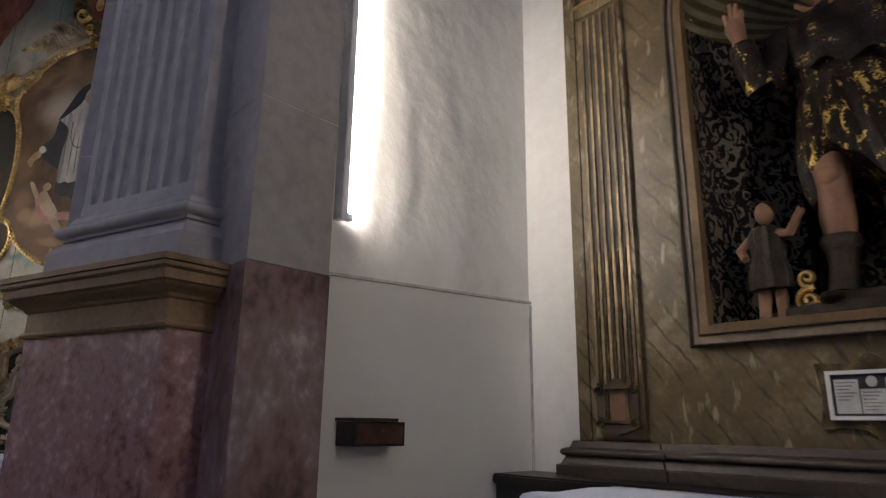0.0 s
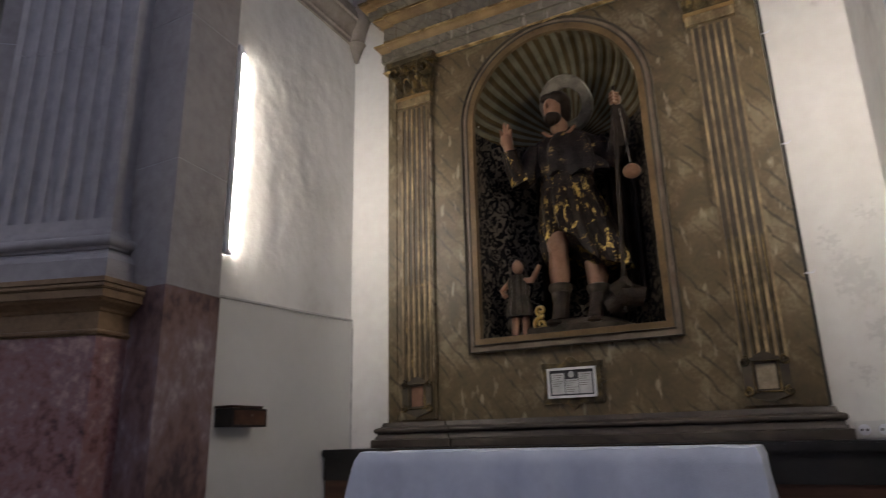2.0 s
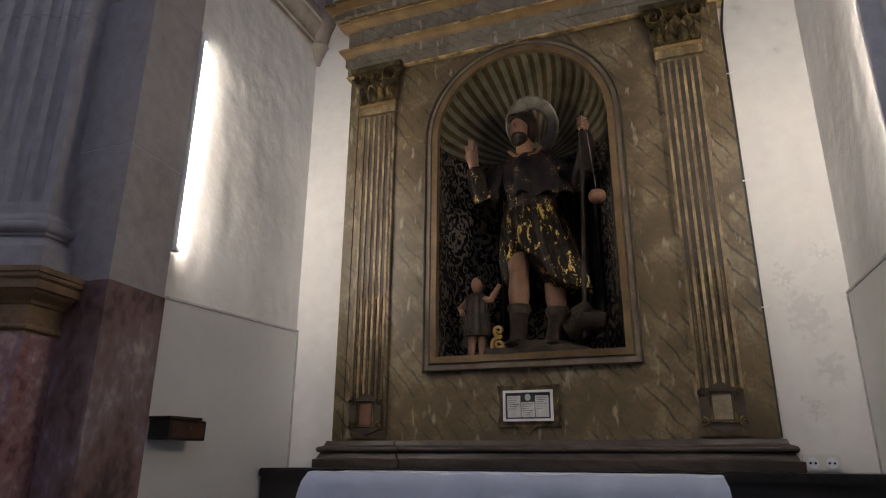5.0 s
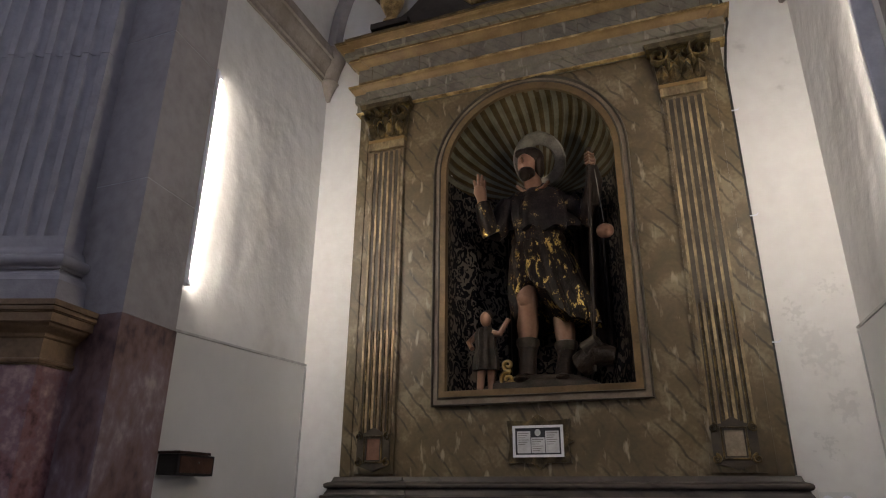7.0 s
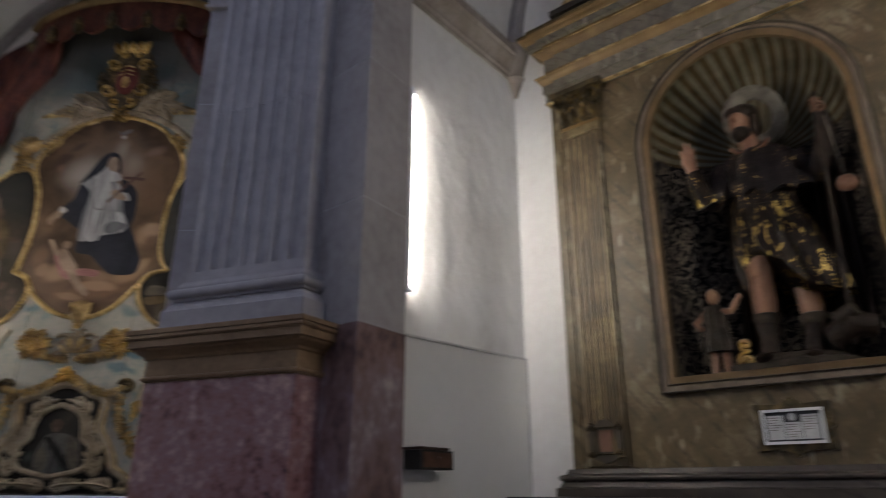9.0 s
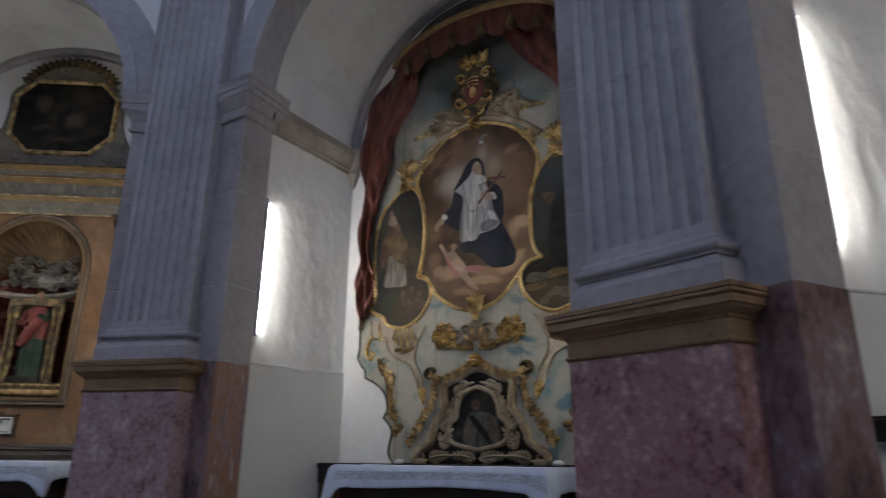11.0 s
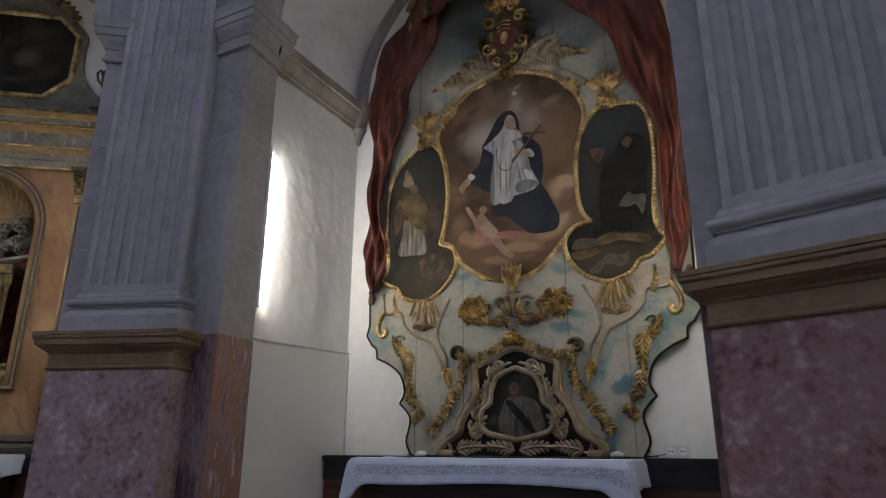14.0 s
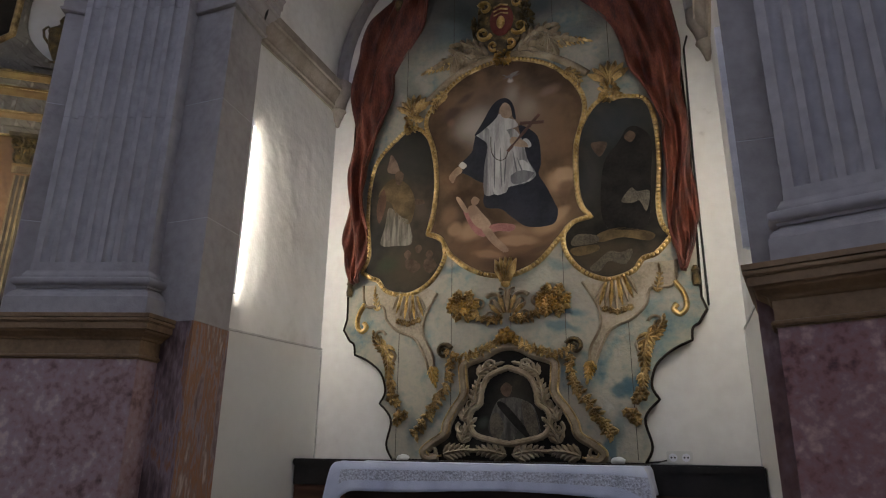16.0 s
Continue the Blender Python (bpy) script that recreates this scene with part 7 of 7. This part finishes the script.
# red carved curtain and pelmet
def curtain(s):
    cols, rows = 40, 70
    q = B()
    g = []
    for j in range(rows + 1):
        t = j / rows
        z = 4.98 - 2.65 * t if s < 0 else 4.98 - 2.75 * t
        o = np.interp(z, [2.2, 2.4, 2.8, 3.3, 4.2, 4.45, 4.66, 4.88, 5.0], [1.20, 1.27, 1.30, 1.30, 1.29, 1.24, 1.15, 0.96, 0.85])
        top = [0.95, 0.80, 0.70, 0.62, 0.55] if s < 0 else [0.86, 0.72, 0.56, 0.40, 0.30]
        n_ = np.interp(z, [2.2, 2.5, 2.9, 3.27, 3.47, 3.68, 3.9, 4.12, 4.36, 4.55, 4.75, 5.0], [1.17, 1.12, 1.125, 1.145, 1.055, 0.965, 0.945] + top)
        line = []
        for i in range(cols + 1):
            u = i / cols
            x = n_ + (o - n_) * u + 0.012 * math.sin(t * 26 + u * 4)
            fold = 0.042 * math.sin(u * 10 + 3.2 * math.sin(t * 7) + t * 5) + 0.013 * math.sin(u * 24 + t * 15 + 2 * math.sin(t * 11))
            line.append(q.verts.new((CB + s * x, -0.140 - fold - 0.012 * math.sin(t * 19), z + 0.02 * math.sin(u * 9 + t * 3))))
        g.append(line)
    for j in range(rows):
        for i in range(cols):
            q.faces.new((g[j][i], g[j][i + 1], g[j + 1][i + 1], g[j + 1][i]))
    ob = part("curtain", q, RED_CLOTH, ALT, "red carved and painted curtain", smooth=True)
    so = ob.modifiers.new("thickness", "SOLIDIFY")
    so.thickness = 0.02
    x = CB + s * 1.25
    zt = 2.35 if s < 0 else 2.25
    part("tassel", lathe(B(), x, -0.10, [(0.022, zt - 0.13), (0.026, zt - 0.09), (0.018, zt - 0.05), (0.026, zt - 0.03), (0.012, zt)], 10), GILT_DARK, ALT, smooth=True)


curtain(-1), curtain(1)
n = 48
q, q2, q3 = B(), B(), B()
lo, hi, rod = [], [], []
for i in range(n + 1):
    a = math.pi * (0.06 + 0.88 * i / n)
    x, z = CB - 0.95 * math.cos(a), 4.76 + 0.30 * math.sin(a)
    y = -0.10 - 0.14 * math.sin(a)
    lobe = 0.10 * abs(math.sin(a * 9))
    lo.append((q.verts.new((x, y, z - 0.10 - lobe)), q.verts.new((x, y + 0.03, z - 0.10 - lobe))))
    hi.append((q.verts.new((x, y, z + 0.12)), q.verts.new((x, y + 0.03, z + 0.12))))
    rod.append((x, y - 0.01, z + 0.13))
for i in range(n):
    for j in (0, 1):
        q.faces.new((lo[i][j], lo[i + 1][j], hi[i + 1][j], hi[i][j]))
    q.faces.new((lo[i][0], lo[i + 1][0], lo[i + 1][1], lo[i][1]))
PEL = part("pelmet", q, RED_CLOTH, ALT, "dusky red scalloped pelmet", smooth=True)
limb(q2, rod, [0.035] * len(rod), 10)
part("pelmet_rail", q2, OCHRE, PEL, "ochre rounded rail", smooth=True)
dome = []
for j in range(7):
    t = j / 6
    dome.append([q3.verts.new((CB + (x - CB) * (1 - 0.45 * t), y + 0.20 * t, z + 0.02 + 0.30 * math.sin(t * 1.3))) for x, y, z in rod])
for a, b in zip(dome, dome[1:]):
    for i in range(n):
        q3.faces.new((a[i], a[i + 1], b[i + 1], b[i]))
part("canopy", q3, S_CAPE, PEL, "dark carved canopy top", smooth=True)
for i in range(8):
    a = math.pi * (0.12 + 0.76 * i / 7)
    part("pelmet_tassel", lathe(B(), CB - 0.95 * math.cos(a), -0.12 - 0.14 * math.sin(a), [(0.03, 4.58 + 0.30 * math.sin(a)), (0.045, 4.64 + 0.30 * math.sin(a)), (0.03, 4.70 + 0.30 * math.sin(a)), (0.01, 4.75 + 0.30 * math.sin(a))], 10), GILT_DARK, PEL, smooth=True)


# ---- small things ----
def socket(k, x, z, cable):
    t = thing("wall_socket", (x + 0.075, -0.01, z), k, "white double wall socket above the bench", "socket", "wall sockets")
    bm = box(B(), x, x + 0.15, -0.032, 0.0, z, z + 0.075)
    bmesh.ops.bevel(bm, geom=bm.edges[:], offset=0.006, segments=2, affect="EDGES")
    part("plate", bm, PLASTIC, t)
    for i in (0, 1):
        cx = x + 0.0375 + 0.075 * i
        q = B()
        bmesh.ops.create_cone(q, cap_ends=True, segments=20, radius1=0.024, radius2=0.024, depth=0.004, matrix=Matrix.Translation((cx, -0.0335, z + 0.0375)) @ Matrix.Rotation(math.pi / 2, 4, "X"))
        s = part("outlet", q, CASING, t, "pale round outlet")
        for dx in (-0.01, 0.01):
            part("hole", ball(B(), (cx + dx, -0.036, z + 0.0375), (0.0055, 0.002, 0.0055), u=8, v=6), INK, t)
    if cable:
        q = B()
        limb(q, [(x, -0.02, z + 0.02), (x - 0.05, -0.03, z + 0.008), (x - 0.12, -0.03, z + 0.004), (x - 0.2, -0.05, z - 0.002)], [0.006] * 4, 8)
        part("cable", q, INK, t, "short black cable", smooth=True)


socket(0, 2.735, 1.033, False)
socket(1, 2.51, 1.033, True)

# alms box on the wall lining
t = thing("alms_box", (0.08, -1.0, 1.155), 0, "small dark wooden alms box fixed to the wall", "alms box")
bm = box(B(), 0.013, 0.128, -1.13, -0.89, 1.155, 1.243)
bmesh.ops.bevel(bm, geom=bm.edges[:], offset=0.003, segments=1, affect="EDGES")
part("body", bm, BLACK, t)
part("front_panel", box(B(), 0.126, 0.131, -1.115, -0.905, 1.165, 1.233), BROWN_WOOD, t, "brown wooden front")
part("lid", box(B(), 0.013, 0.135, -1.135, -0.93, 1.244, 1.256), DARK_WOOD, t)
part("lock", ball(B(), (0.132, -1.0, 1.21), (0.003, 0.006, 0.006), u=8, v=6), S_SILVER, t)

# screws that hold the altarpiece, with a cable along its edge
for z in (1.79, 2.46, 3.10, 3.66):
    t = thing("wall_hook", (2.68, -0.04, z), 0, "small metal hook beside the altarpiece", "hook", "hooks")
    q = B()
    limb(q, [(2.655, -0.04, z), (2.69, -0.04, z), (2.70, -0.04, z + 0.012)], [0.004, 0.004, 0.003], 8)
    part("shank", q, CASING, t, smooth=True)
t = thing("cable", (2.665, -0.02, 2.4), 0, "thin black cable running up the altarpiece edge", "cable")
q = B()
limb(q, [(2.662, -0.02, 1.18), (2.664, -0.02, 2.2), (2.668, -0.02, 3.4), (2.70, -0.02, 3.62), (2.72, -0.03, 3.70), (2.71, -0.03, 3.80), (2.70, -0.02, 3.95)], [0.007] * 7, 8)
part("lead", q, INK, t, smooth=True)
t = thing("cable", (2.855, -0.02, 3.0), 1, "thin black cable running up the wall beside the altarpiece", "cable")
q = B()
limb(q, [(2.845, -0.02, 2.0), (2.85, -0.02, 3.0), (2.87, -0.02, 3.9), (2.90, -0.02, 4.0)], [0.007] * 4, 8)
part("lead", q, INK, t, smooth=True)
t = thing("cable", (0.2, -1.45, 4.0), 1, "short black cable over the impost", "cable")
q = B()
limb(q, [(0.13, -1.28, 3.93), (0.16, -1.30, 3.91), (0.20, -1.33, 3.93), (0.22, -1.34, 4.02)], [0.008] * 4, 8)
part("lead", q, INK, t, smooth=True)

# two small white lumps left on the bench at the foot of the painted altarpiece
for x in (0.79, 2.23):
    q = ball(B(), (x, -0.125, 1.045), (0.045, 0.03, 0.022), u=16, v=10)
    for v in q.verts:
        v.co += Vector((1, 1, 1)) * 0.008 * noise.noise(v.co * 40)
    ob = part("plaster_lump", q, PLASTIC, None, smooth=True, k=1)
    base = Vector((x, -0.125, 1.03))
    ob.data.transform(Matrix.Translation(-base))
    ob.matrix_world = K(1) @ Matrix.Translation(base)
    tagged(ob, "small white crumpled lump on the bench", "lump", "white lumps")
